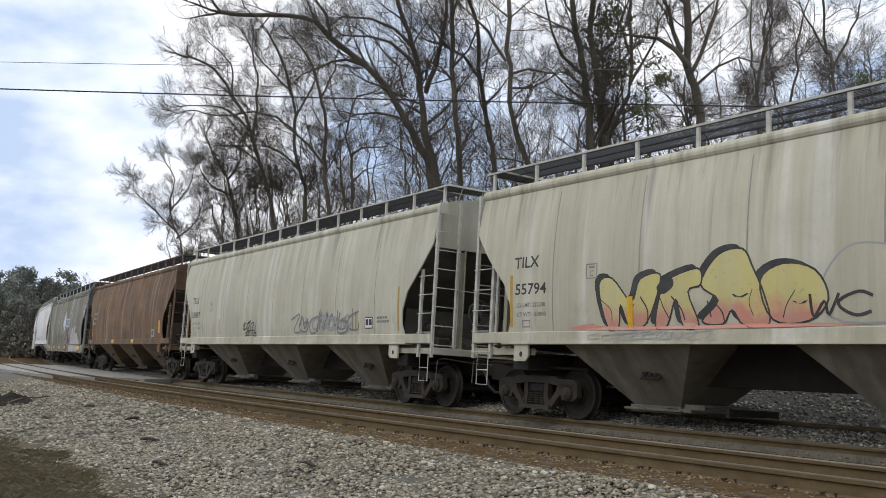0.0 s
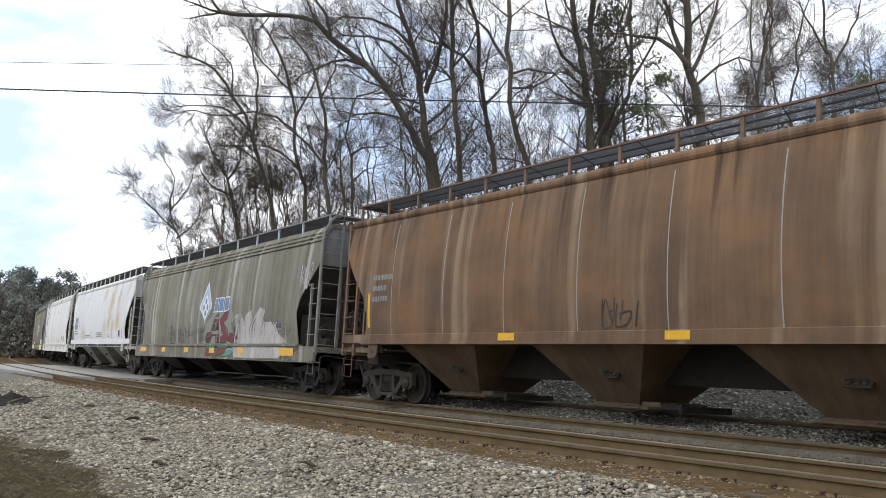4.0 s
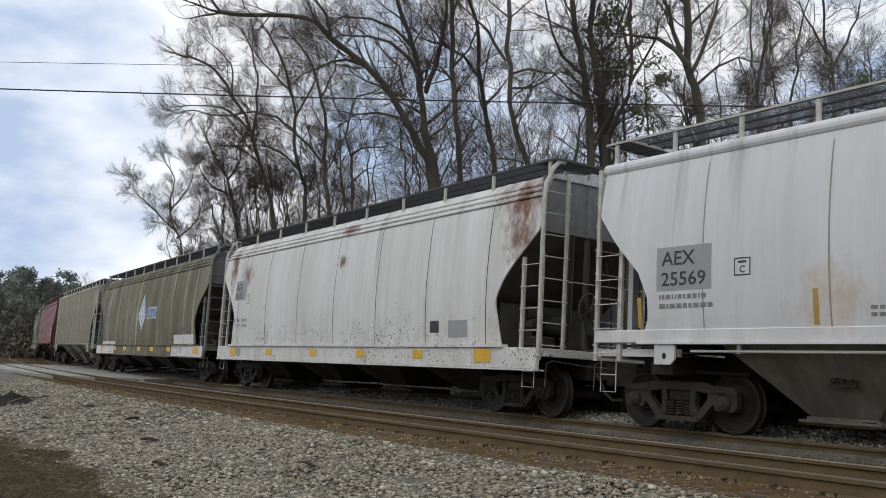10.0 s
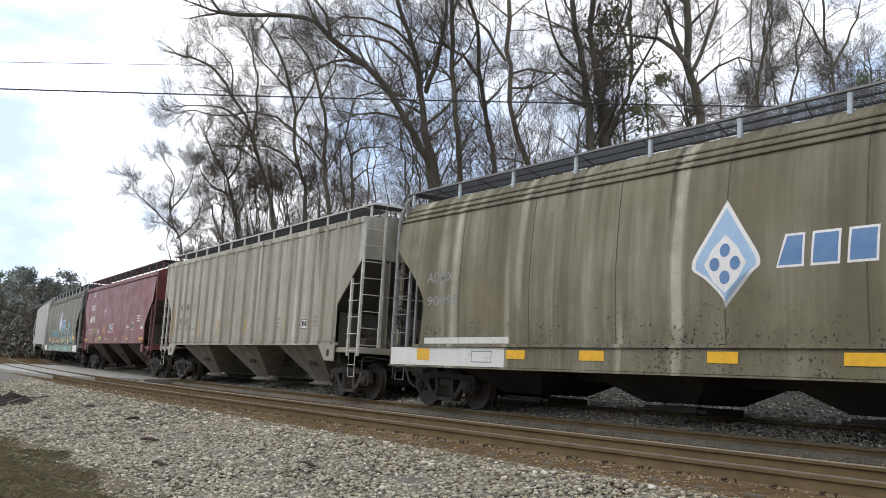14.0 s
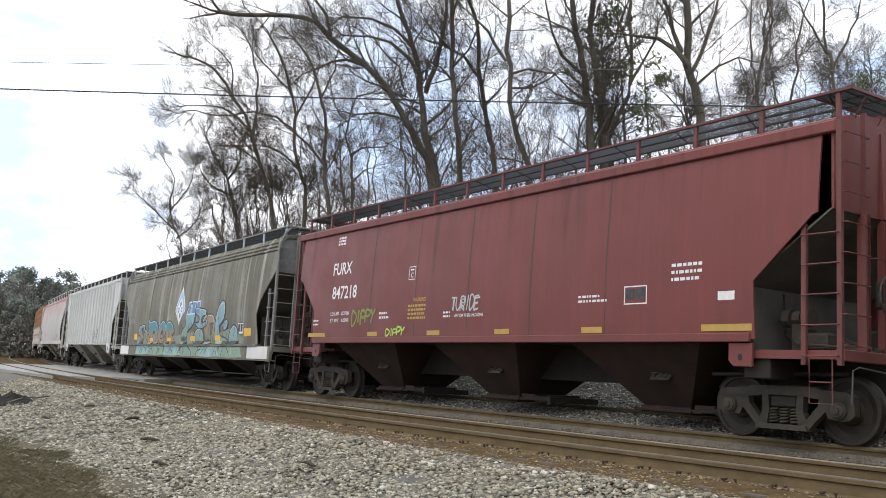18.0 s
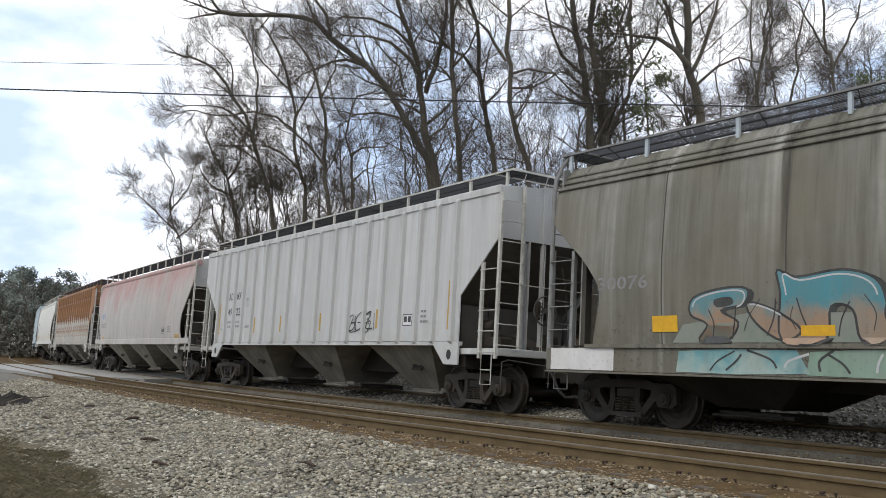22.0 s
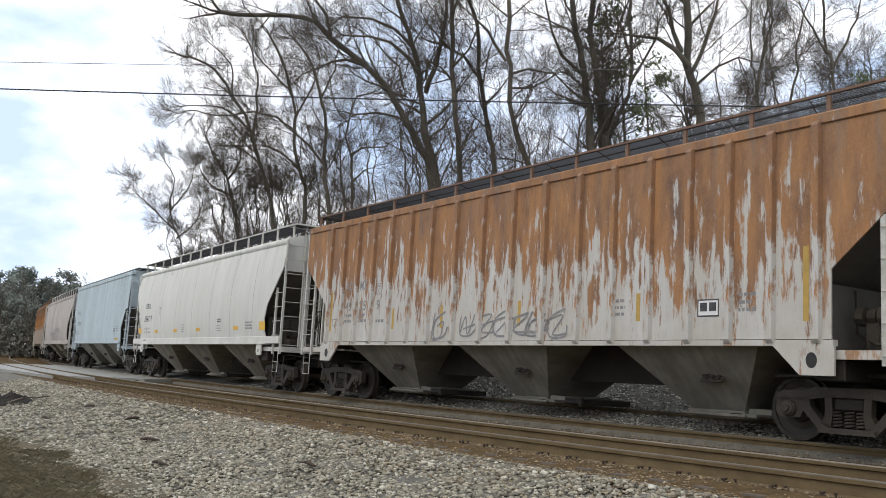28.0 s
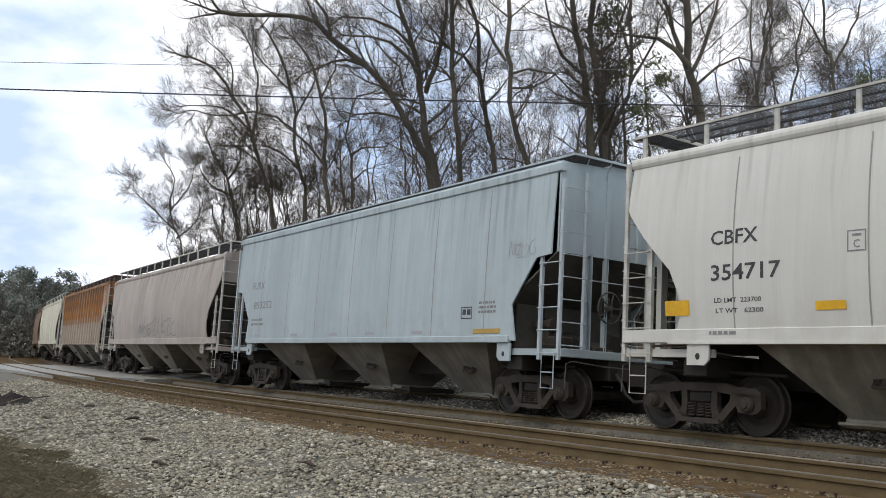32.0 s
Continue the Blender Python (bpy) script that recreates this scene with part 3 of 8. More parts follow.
def end_mesh(bm, kind, length, end):
    """The upright upper end sheet, arched up under the roof."""
    ze, y = EAVE[kind], lerp(BULGE[kind], 3.9) - 0.05
    zc, zr = end_break(kind), ROOF[kind]
    e = length / 2 - 0.14
    arch = [(y, zc), (y, ze)] + [(y * 0.8, ze + (zr - ze) * 0.55), (y * 0.5, ze + (zr - ze) * 0.85), (0.35, zr)]
    outline = arch + [(-q, z) for q, z in reversed(arch)]
    a = [bm.verts.new((end * e, q, z)) for q, z in outline]
    b = [bm.verts.new((end * (e - 0.04), q, z)) for q, z in outline]
    bm.faces.new(a)
    bm.faces.new(b[::-1])
    for i in range(len(a)):
        j = (i + 1) % len(a)
        bm.faces.new((a[i], b[i], b[j], a[j]))


def end_break(kind):
    return {"flat": 3.12, "tall": 2.98}.get(kind, 3.42)


def slope_mesh(bm, kind, length, end):
    """The slope sheet that runs in under the car from the end sheet."""
    y, zc, e = lerp(BULGE[kind], 3.4) - 0.05, end_break(kind), length / 2 - 0.14
    prism(bm, [(end * x, z) for x, z in ((e, zc - 0.004), (e - 2.5, 1.38), (e - 2.54, 1.42), (e - 0.05, zc - 0.004))], -y, y)


def underframe_mesh(bm, kind, length):
    """Floor plate and centre sill between the discharge bays."""
    e = length / 2
    box(bm, -e + 2.4, e - 2.4, -1.46, 1.46, 1.37, 1.40)
    box(bm, -e + 1.7, e - 1.7, -0.32, 0.32, 0.70, 1.37)


def end_frame_mesh(bm, kind, length, end):
    """Shear plate and cross wall between the slope sheet and the end platform."""
    e = length / 2
    pts = [(end * (e - 0.3), 1.24), (end * (e - 2.3), 1.24), (end * (e - 2.1), 1.62), (end * (e - 1.35), 1.62)]
    prism(bm, pts, -0.18, 0.18)
    xs = sorted((end * (e - 1.5), end * (e - 1.56)))
    box(bm, xs[0], xs[1], -1.35, 1.35, 1.22, 2.15)


def end_post_mesh(bm, kind, length, end, y, wide):
    """An upright channel from the end sill up to the end sheet."""
    e, zc, h = length / 2, end_break(kind), wide / 2
    sect = [(e - 0.10, y - h), (e - 0.10, y - h + 0.012), (e - 0.19, y - h + 0.012), (e - 0.19, y + h - 0.012), (e - 0.10, y + h - 0.012), (e - 0.10, y + h), (e - 0.205, y + h), (e - 0.205, y - h)]
    low = [bm.verts.new((end * x, q, 1.20)) for x, q in sect]
    top = [bm.verts.new((end * x, q, zc + 0.02)) for x, q in sect]
    for i in range(8):
        j = (i + 1) % 8
        bm.faces.new((low[i], low[j], top[j], top[i]))


def end_rib_mesh(bm, kind, length, end, y):
    """The flat rib by which a post climbs the end sheet."""
    e, zc = length / 2, end_break(kind)
    prism(bm, [(end * x, z) for x, z in ((e - 0.09, zc), (e - 0.145, zc), (e - 0.145, EAVE[kind] + 0.02), (e - 0.12, EAVE[kind] + 0.02))], y - 0.05, y + 0.05)


def brake_pipe_mesh(bm, end, length):
    """Air pipes and the brake rod that cross the end bay."""
    e = length / 2
    tube(bm, [(end * (e - 0.25), -1.2, 1.3), (end * (e - 0.9), -1.15, 1.34), (end * (e - 1.45), -0.7, 1.5), (end * (e - 1.48), -0.7, 2.1)], 0.02, 6)
    tube(bm, [(end * (e - 0.3), -0.5, 1.28), (end * (e - 0.7), -0.55, 1.5), (end * (e - 1.3), -0.55, 1.55)], 0.024, 6)
    tube(bm, [(end * (e - 0.16), 0.35, 1.3), (end * (e - 0.16), 0.3, 2.4), (end * (e - 0.2), 0.2, 3.0)], 0.016, 5)
    box(bm, *sorted((end * (e - 0.55), end * (e - 0.95))), -1.05, -0.72, 1.26, 1.5, 0.03)
    box(bm, *sorted((end * (e - 0.5), end * (e - 0.8))), 0.1, 0.45, 1.26, 1.62, 0.04)


def valve_mesh(bm, end, length):
    """The control valve, a casting with bolted flanges on its bracket."""
    e = length / 2
    x = end * (e - 1.05)
    for q, r in ((-0.16, 0.13), (0.0, 0.10), (0.16, 0.13)):
        tube(bm, [(x + q - 0.06, -0.95, 1.72), (x + q + 0.06, -0.95, 1.72)], r, 10)
    box(bm, x - 0.1, x + 0.1, -1.0, -0.86, 1.24, 1.65, 0.02)


def platform_mesh(bm, length, end):
    e = length / 2
    xs = sorted((end * (e + 0.02), end * (e - 0.12)))
    box(bm, xs[0], xs[1], -1.52, 1.52, 1.10, 1.25, 0.01)
    xs = sorted((end * (e - 0.12), end * (e - 1.75)))
    for y in (-1.5, 1.42):
        box(bm, xs[0], xs[1], y, y + 0.08, 1.12, 1.24)


def draft_mesh(bm, length, end):
    """The draft sill and body bolster over the truck."""
    e = length / 2
    box(bm, *sorted((end * (e - 0.0), end * (e - 1.75))), -0.33, 0.33, 0.72, 1.16, 0.015)
    box(bm, *sorted((end * (e - 1.16), end * (e - 1.60))), -1.45, 1.45, 0.84, 1.12, 0.015)
    box(bm, *sorted((end * (e - 0.14), end * (e - 1.7))), -1.42, 1.42, 1.13, 1.17)
    tube(bm, [(end * (e - 0.3), -0.9, 0.95), (end * (e - 2.6), -0.9, 0.9)], 0.03, 6)


def sill_mesh(bm, kind, length, side):
    e = length / 2
    if kind == "grain":
        y0, y1 = sorted((side * 1.52, side * 1.62))
        box(bm, -e + 0.02, e - 0.02, y0, y1, 0.86, 1.25, 0.012)
        y0, y1 = sorted((side * 1.50, side * 1.66))
        box(bm, -e + 1.0, e - 1.0, y0, y1, 1.25, 1.31)
        y0, y1 = sorted((side * 1.40, side * 1.64))
        box(bm, -e + 0.02, e - 0.02, y0, y1, 0.83, 0.86)
    elif kind == "curved":
        y0, y1 = sorted((side * 1.52, side * 1.60))
        box(bm, -e + 0.04, e - 0.04, y0, y1, 1.33, 1.54, 0.012)
        y0, y1 = sorted((side * 1.44, side * 1.63))
        box(bm, -e + 1.0, e - 1.0, y0, y1, 1.31, 1.345)
    elif kind in ("flat", "tall"):
        y0, y1 = sorted((side * 1.54, side * 1.645))
        box(bm, -e + 1.38, e - 1.38, y0, y1, 1.34, 1.47, 0.01)
    else:
        y0, y1 = sorted((side * 1.48, side * 1.59))
        box(bm, -e + 1.24, e - 1.24, y0, y1, 1.29, 1.37)


def jack_plate_mesh(bm, kind, length, end, side):
    """The plate over the truck where the car is jacked up, itself uncut."""
    e = length / 2
    y0, y1 = sorted((side * 1.56, side * 1.60))
    if kind == "ribbed":
        a, b = e - 1.22, e - 2.15
        prism(bm, [(end * a, 1.29), (end * b, 1.29), (end * (b + 0.42), 0.90), (end * a, 0.90)], y0, y1)
    else:
        a, b = e - 1.35, e - 1.75
        prism(bm, [(end * a, 1.33), (end * b, 1.33), (end * b, 1.08), (end * (b + 0.08), 1.0), (end * a, 1.0)], y0, y1)


# a black disc on the plate, painted as the dark inside its opening
def hole_mesh(bm, kind, length, end, side):
    e = length / 2
    x = end * ((e - 1.55) if kind == "ribbed" else (e - 1.55))
    z = 1.10 if kind == "ribbed" else 1.13
    r = 0.105 if kind == "ribbed" else 0.05
    n = 16
    ring_ = [bm.verts.new((x + r * 0.8 * math.cos(2 * math.pi * i / n), side * 1.603, z + r * math.sin(2 * math.pi * i / n))) for i in range(n)]
    back = [bm.verts.new((v.co.x, side * 1.59, v.co.z)) for v in ring_]
    bm.faces.new(ring_)
    for i in range(n):
        bm.faces.new((ring_[i], ring_[(i + 1) % n], back[(i + 1) % n], back[i]))


def hopper_mesh(bm, kind, half, side_y):
    """One discharge bay: sloping sheets down to a narrow outlet."""
    zt, zb, hb, yb = (1.385, 0.34, 0.5, 0.55) if kind != "grain" else (1.0, 0.40, 0.55, 0.62)
    top = [bm.verts.new((x, y, zt)) for x, y in ((-half, -side_y), (half, -side_y), (half, side_y), (-half, side_y))]
    low = [bm.verts.new((x, y, zb)) for x, y in ((-hb, -yb), (hb, -yb), (hb, yb), (-hb, yb))]
    bm.faces.new(top)
    bm.faces.new(low[::-1])
    for i in range(4):
        j = (i + 1) % 4
        bm.faces.new((top[i], low[i], low[j], top[j]))


def hatch_mesh(bm):
    """The small scoop on the bay's slope."""
    box(bm, -0.21, 0.21, -0.02, 0.03, -0.12, 0.12, 0.02)
    for k in (-0.12, 0.0, 0.12):
        box(bm, k - 0.035, k + 0.035, -0.045, -0.01, -0.09, 0.09, 0.012)
    tube(bm, [(-0.18, -0.05, -0.03), (0.18, -0.05, 0.05)], 0.014, 6)


def outlet_mesh(bm):
    box(bm, -0.55, 0.55, -0.62, 0.62, 0.23, 0.35, 0.01)
    box(bm, 0.52, 0.80, -0.66, -0.5, 0.26, 0.32, 0.01)
    tube(bm, [(-0.62, -0.68, 0.28), (0.62, -0.68, 0.28)], 0.025, 6)


def gate_box_mesh(bm):
    box(bm, 0.60, 1.02, -0.60, 0.60, 0.27, 0.40, 0.015)


def gate_bar_mesh(bm):
    box(bm, 1.02, 1.55, -0.60, 0.60, 0.25, 0.36, 0.01)
    tube(bm, [(0.3, -0.64, 0.30), (1.6, -0.64, 0.30)], 0.02, 6)
    box(bm, 1.48, 1.56, -0.68, -0.60, 0.22, 0.38, 0.01)


def post_mesh(bm, side):
    """An outside post of a ribbed side, a folded hat section with a tapered foot."""
    y0, y1 = 1.565, 1.648
    prof = [(-0.07, y0), (-0.055, y1), (0.055, y1), (0.07, y0)]
    rows = []
    for z in (1.33, 1.38, 4.28, 4.34):
        k = 0.55 if z in (1.33, 4.34) else 1.0
        rows.append([bm.verts.new((x, side * (y0 + (y - y0) * k), z)) for x, y in prof])
    for a, b in zip(rows, rows[1:]):
        for i in range(4):
            j = (i + 1) % 4
            bm.faces.new((a[i], a[j], b[j], b[i]))
    bm.faces.new(rows[0])
    bm.faces.new(rows[-1][::-1])


def seam_mesh(bm, kind, x, side):
    zs = [z for z in side_levels(kind) if z <= EAVE[kind] - 0.05]
    for z0, z1 in zip(zs, zs[1:]):
        y0, y1 = side * (lerp(BULGE[kind], z0) + 0.003), side * (lerp(BULGE[kind], z1) + 0.003)
        vs = [bm.verts.new(p) for p in ((x - 0.012, y0, z0), (x + 0.012, y0, z0), (x + 0.012, y1, z1), (x - 0.012, y1, z1))]
        bm.faces.new(vs)


def stile_mesh(bm, x, y, z0, z1, wide=0.07):
    box(bm, x - wide / 2, x + wide / 2, y - 0.012, y + 0.045, z0, z1)


def rung_mesh(bm, a, b, out):
    """A round rung with bent ends standing off its stiles."""
    a, b, o = Vector(a), Vector(b), Vector(out)
    tube(bm, [a, a + o, b + o, b], 0.011, 5)


def step_mesh(bm, x, y, drop=0.58, wide=0.34):
    """A sill step: a bent bar loop with a second tread."""
    tube(bm, [(x - wide / 2, y, 1.12), (x - wide / 2, y, 1.12 - drop), (x + wide / 2, y, 1.12 - drop), (x + wide / 2, y, 1.12)], 0.011, 6)
    tube(bm, [(x - wide / 2, y, 1.12 - drop * 0.52), (x + wide / 2, y, 1.12 - drop * 0.52)], 0.011, 6)


def walkway_mesh(bm, length):
    """One long grating of the roof walk, with slats and edge bars."""
    e = length / 2 + 0.02
    for y in (0.62, 0.98, 1.34):
        box(bm, -e, e, y - 0.008, y + 0.008, WALK - 0.045, WALK - 0.005)
    n = int(2 * e / 0.06)
    for i in range(n):
        x = -e + (i + 0.5) * 2 * e / n
        a = [bm.verts.new(p) for p in ((x - 0.004, 0.62, WALK - 0.01), (x + 0.012, 0.62, WALK - 0.04), (x + 0.012, 1.34, WALK - 0.04), (x - 0.004, 1.34, WALK - 0.01))]
        bm.faces.new(a)
    for i in range(12):
        x = -e + (i + 0.5) * 2 * e / 12
        tube(bm, [(x, 0.62, WALK - 0.04), (x + 0.35, 1.34, WALK - 0.04)], 0.012, 4)


def walk_edge_mesh(bm, length):
    e = length / 2 + 0.02
    box(bm, -e, e, 1.335, 1.365, WALK - 0.035, WALK)


def walk_post_mesh(bm, foot):
    box(bm, -0.032, 0.032, 1.30, 1.345, foot, WALK - 0.02)


def crossover_mesh(bm, length, end):
    """The beam and brackets that carry the short grating across the roof end."""
    e = length / 2
    xs = sorted((end * (e + 0.05), end * (e + 0.02)))
    box(bm, xs[0], xs[1], -1.36, 1.36, WALK - 0.04, WALK)
    xs = sorted((end * (e - 0.53), end * (e - 0.56)))
    box(bm, xs[0], xs[1], -1.36, 1.36, WALK - 0.05, WALK)
    for y in (-1.0, -0.45, 0.45, 1.0):
        tube(bm, [(end * (e + 0.02), y, WALK - 0.05), (end * (e - 0.14), y, WALK - 0.34)], 0.010, 5)


def cross_grating_mesh(bm, length, end):
    e = length / 2
    for i in range(46):
        y = -1.34 + 2.68 * i / 45
        xs = sorted((end * (e + 0.02), end * (e - 0.53)))
        box(bm, xs[0], xs[1], y - 0.004, y + 0.004, WALK - 0.035, WALK - 0.005)
    for q in (0.1, 0.35):
        xs = sorted((end * (e - q), end * (e - q - 0.008)))
        box(bm, xs[0], xs[1], -1.34, 1.34, WALK - 0.035, WALK - 0.006)


def corner_pipe_mesh(bm, length, end, side):
    """The bent corner pipe of the large grain cars, from roof walk to end sill."""
    e = end * (length / 2 - 0.02)
    tube(bm, [(e, side * 1.1, WALK - 0.04), (e, side * 1.24, WALK - 0.06), (e, side * 1.38, 4.6), (e, side * 1.53, 4.3), (e, side * 1.56, 4.0), (e, side * 1.56, 1.1)], 0.045, 8)


def coupler_mesh(bm, end):
    box(bm, *sorted((end * -0.6, end * 0.45)), -0.13, 0.13, 0.72, 0.98, 0.02)
    prism(bm, [(end * x, z) for x, z in ((0.4, 0.65), (0.82, 0.65), (0.86, 0.75), (0.86, 0.95), (0.82, 1.06), (0.4, 1.06))], -0.17, 0.10)
    box(bm, *sorted((end * 0.62, end * 0.80)), 0.06, 0.2, 0.7, 1.0, 0.03)


def lever_mesh(bm, end, length):
    """The uncoupling lever, a bent rod with its handle at the corner."""
    e = end * (length / 2 + 0.08)
    tube(bm, [(e, -1.46, 0.55), (e, -1.44, 0.98), (e, -1.30, 1.03), (e + end * 0.05, -0.6, 0.97), (e + end * 0.3, -0.1, 0.95)], 0.011, 5)


def hose_mesh(bm, end):
    tube(bm, [(end * 0.15, -0.30, 0.85), (end * 0.30, -0.32, 0.72), (end * 0.42, -0.30, 0.50), (end * 0.56, -0.24, 0.38), (end * 0.72, -0.14, 0.40)], 0.03, 6)


def brake_wheel_mesh(bm):
    n = 16
    pts = [(0, 0.29 * math.cos(2 * math.pi * i / n), 0.29 * math.sin(2 * math.pi * i / n)) for i in range(n + 1)]
    tube(bm, pts, 0.017, 5, False)
    for i in range(5):
        a = 2 * math.pi * i / 5
        tube(bm, [(0.03, 0.04 * math.cos(a), 0.04 * math.sin(a)), (0, 0.28 * math.cos(a), 0.28 * math.sin(a))], 0.014, 4)
    tube(bm, [(-0.10, 0, 0), (0.05, 0, 0)], 0.05, 8)


def brake_box_mesh(bm):
    box(bm, -0.10, -0.02, -0.13, 0.13, -0.18, 0.20, 0.03)
    tube(bm, [(-0.05, 0.0, -0.15), (-0.05, 0.02, -0.9)], 0.015, 5)
    box(bm, -0.14, -0.02, -0.12, 0.08, -0.95, -0.72, 0.02)


def reservoir_mesh(bm):
    tube(bm, [(-0.62, 0, 0), (-0.55, 0, 0), (0.5, 0, 0), (0.58, 0, 0)], [0.10, 0.2, 0.21, 0.12], 14)
    box(bm, -0.2, 0.2, -0.05, 0.05, -0.6, 0.0)


# truck: side frames, bolster, springs, wheelsets
def side_frame_mesh(bm, side):
    """A cast side frame: arched top, two window openings and the spring pocket."""
    y0, y1 = sorted((side * 0.93, side * 1.05))
    top = [(-1.10, 0.64), (-1.02, 0.70), (-0.62, 0.72), (-0.5, 0.76), (0.5, 0.76), (0.62, 0.72), (1.02, 0.70), (1.10, 0.64)]
    under = [(-1.10, 0.5), (-1.06, 0.36), (-0.72, 0.36), (-0.66, 0.44), (-0.60, 0.50), (-0.50, 0.52)]
    # upper chord
    prism(bm, top + [(1.10, 0.55), (0.68, 0.58), (0.3, 0.63), (-0.3, 0.63), (-0.68, 0.58), (-1.10, 0.55)], y0, y1)
    for k in (-1, 1):
        prism(bm, [(k * x, z) for x, z in ((0.66, 0.62), (1.10, 0.60), (1.11, 0.40), (1.03, 0.33), (0.92, 0.32), (0.72, 0.34), (0.66, 0.46))], y0, y1)
        prism(bm, [(k * x, z) for x, z in ((0.68, 0.60), (0.68, 0.44), (0.40, 0.155), (0.26, 0.155), (0.26, 0.25), (0.40, 0.32), (0.56, 0.50), (0.58, 0.60))], y0, y1)
        prism(bm, [(k * x, z) for x, z in ((0.24, 0.66), (0.34, 0.66), (0.33, 0.40), (0.40, 0.28), (0.26, 0.20), (0.22, 0.42))], y0, y1)
    prism(bm, [(-0.42, 0.15), (0.42, 0.15), (0.40, 0.225), (-0.40, 0.225)], *sorted((side * 0.88, side * 1.10)))


def bearing_mesh(bm, side):
    lathe(bm, [(0.90 * side, 0.115), (1.09 * side, 0.115), (1.10 * side, 0.10), (1.12 * side, 0.09), (1.13 * side, 0.05), (1.15 * side, 0.045)], 0, 14)


def spring_mesh(bm, side):
    pts = [(0.065 * math.cos(a * 0.9), side * 0.99 + 0.065 * math.sin(a * 0.9), 0.225 + 0.225 * a / 36) for a in range(37)]
    tube(bm, pts, 0.017, 3, False)


def bolster_mesh(bm):
    box(bm, -0.21, 0.21, -1.03, 1.03, 0.46, 0.62, 0.02)
    box(bm, -0.19, 0.19, -0.6, 0.6, 0.50, 0.74, 0.03)
    box(bm, -0.25, 0.25, -0.92, -0.80, 0.28, 0.7)
    tube(bm, [(-0.9, -0.55, 0.42), (0.9, -0.55, 0.42)], 0.035, 6)
    for x in (-0.42, 0.42):
        box(bm, x - 0.05, x + 0.05, -0.85, 0.85, 0.33, 0.45, 0.02)


def wheelset_mesh(bm):
    """Two flanged wheels with dished plates on one axle, about the axle's middle."""
    r = 0.457
    lathe(bm, [(-1.1, 0.075), (-0.7, 0.09), (0.7, 0.09), (1.1, 0.075)], 0, 12)
    for k in (-1, 1):
        prof = [(0.815, 0.14), (0.815, 0.17), (0.775, 0.20), (0.765, 0.30), (0.80, 0.395), (0.822, 0.40), (0.822, r - 0.006), (0.81, r), (0.725, r + 0.004), (0.715, r + 0.028),
                (0.685, r + 0.028), (0.68, r), (0.68, 0.39), (0.70, 0.36), (0.72, 0.28), (0.69, 0.18), (0.68, 0.14)]
        lathe(bm, [(k * y, q) for y, q in prof], 0, 30)


def add_truck(car, x, end, rust):
    """A two-axle truck under the car."""
    t = part("truck", cached(("bolster",), bolster_mesh), STEEL_DARK, car, m=Matrix.Translation((x, 0, 0)))
    for side in (-1, 1):
        part("side_frame", cached(("side_frame", side), lambda bm: side_frame_mesh(bm, side)), rust, t)
        for q in (-0.17, 0.0, 0.17):
            part("spring", cached(("spring", side), lambda bm: spring_mesh(bm, side), True), STEEL_CAST, t, m=Matrix.Translation((q, 0, 0)))
        for k in (-1, 1):
            part("bearing", cached(("bearing", side), lambda bm: bearing_mesh(bm, side)), rust, t, m=Matrix.Translation((0.889 * k, 0, 0.457)))
    axles = []
    for k in (-1, 1):
        w = part("wheelset", cached(("wheelset",), wheelset_mesh, False), WHEEL, t, "flanged steel wheels on an axle", m=Matrix.Translation((0.889 * k, 0, 0.457)))
        axles.append(w)
    return axles


def text_mesh(body, size, squeeze=1.0, bold=0.0):
    key = ("lettering", body, size, squeeze, bold)
    if key not in CACHE:
        cu = bpy.data.curves.new("lettering", "FONT")
        cu.body, cu.size, cu.resolution_u, cu.fill_mode = body, size, 2, "FRONT"
        cu.offset = bold
        ob = bpy.data.objects.new("lettering", cu)
        scene.collection.objects.link(ob)
        me = bpy.data.meshes.new_from_object(ob.evaluated_get(bpy.context.evaluated_depsgraph_get()))
        bpy.data.objects.remove(ob)
        me.transform(Matrix.Diagonal((squeeze, 1, 1, 1)))
        me.materials.clear()
        me.materials.append(None)
        CACHE[key] = me
    return CACHE[key]


def wrap_side(me, kind, x, z, proud=0.004):
    """A flat mesh (x, y up) laid on the near side at x, z, following its curve."""
    out = me.copy()
    co = np.empty(len(out.vertices) * 3)
    out.vertices.foreach_get("co", co)
    co = co.reshape(-1, 3)
    zz = co[:, 1] + z
    yy = np.interp(zz, [a for a, _ in BULGE[kind]], [b for _, b in BULGE[kind]])
    if kind == "grain":
        yy = np.where(zz < 1.25, 1.622, np.where(zz < 1.32, 1.664, yy))
    if kind == "curved":
        yy = np.where(zz < 1.545, np.maximum(yy, 1.603), yy)
    if kind in ("flat", "tall"):
        yy = np.where(zz < 1.475, np.maximum(yy, 1.647), yy)
    new_co = np.stack([co[:, 0] + x, -(yy + proud + co[:, 2]), zz], 1)
    out.vertices.foreach_set("co", new_co.ravel())
    out.update()
    return out


def letters(car, kind, body, x, z, size, material, squeeze=0.85, bold=0.0, proud=0.004):
    return part("lettering", wrap_side(text_mesh(body, size, squeeze, bold), kind, x, z, proud), material, car)


def rect_grid(bm, x0, x1, y0, y1, n=6, z=0.0):
    """A strip cut in rows so that it can follow the side's curve."""
    rows = [[bm.verts.new((x, y0 + (y1 - y0) * i / n, z)) for x in (x0, x1)] for i in range(n + 1)]
    for a, b in zip(rows, rows[1:]):
        bm.faces.new((a[0], a[1], b[1], b[0]))


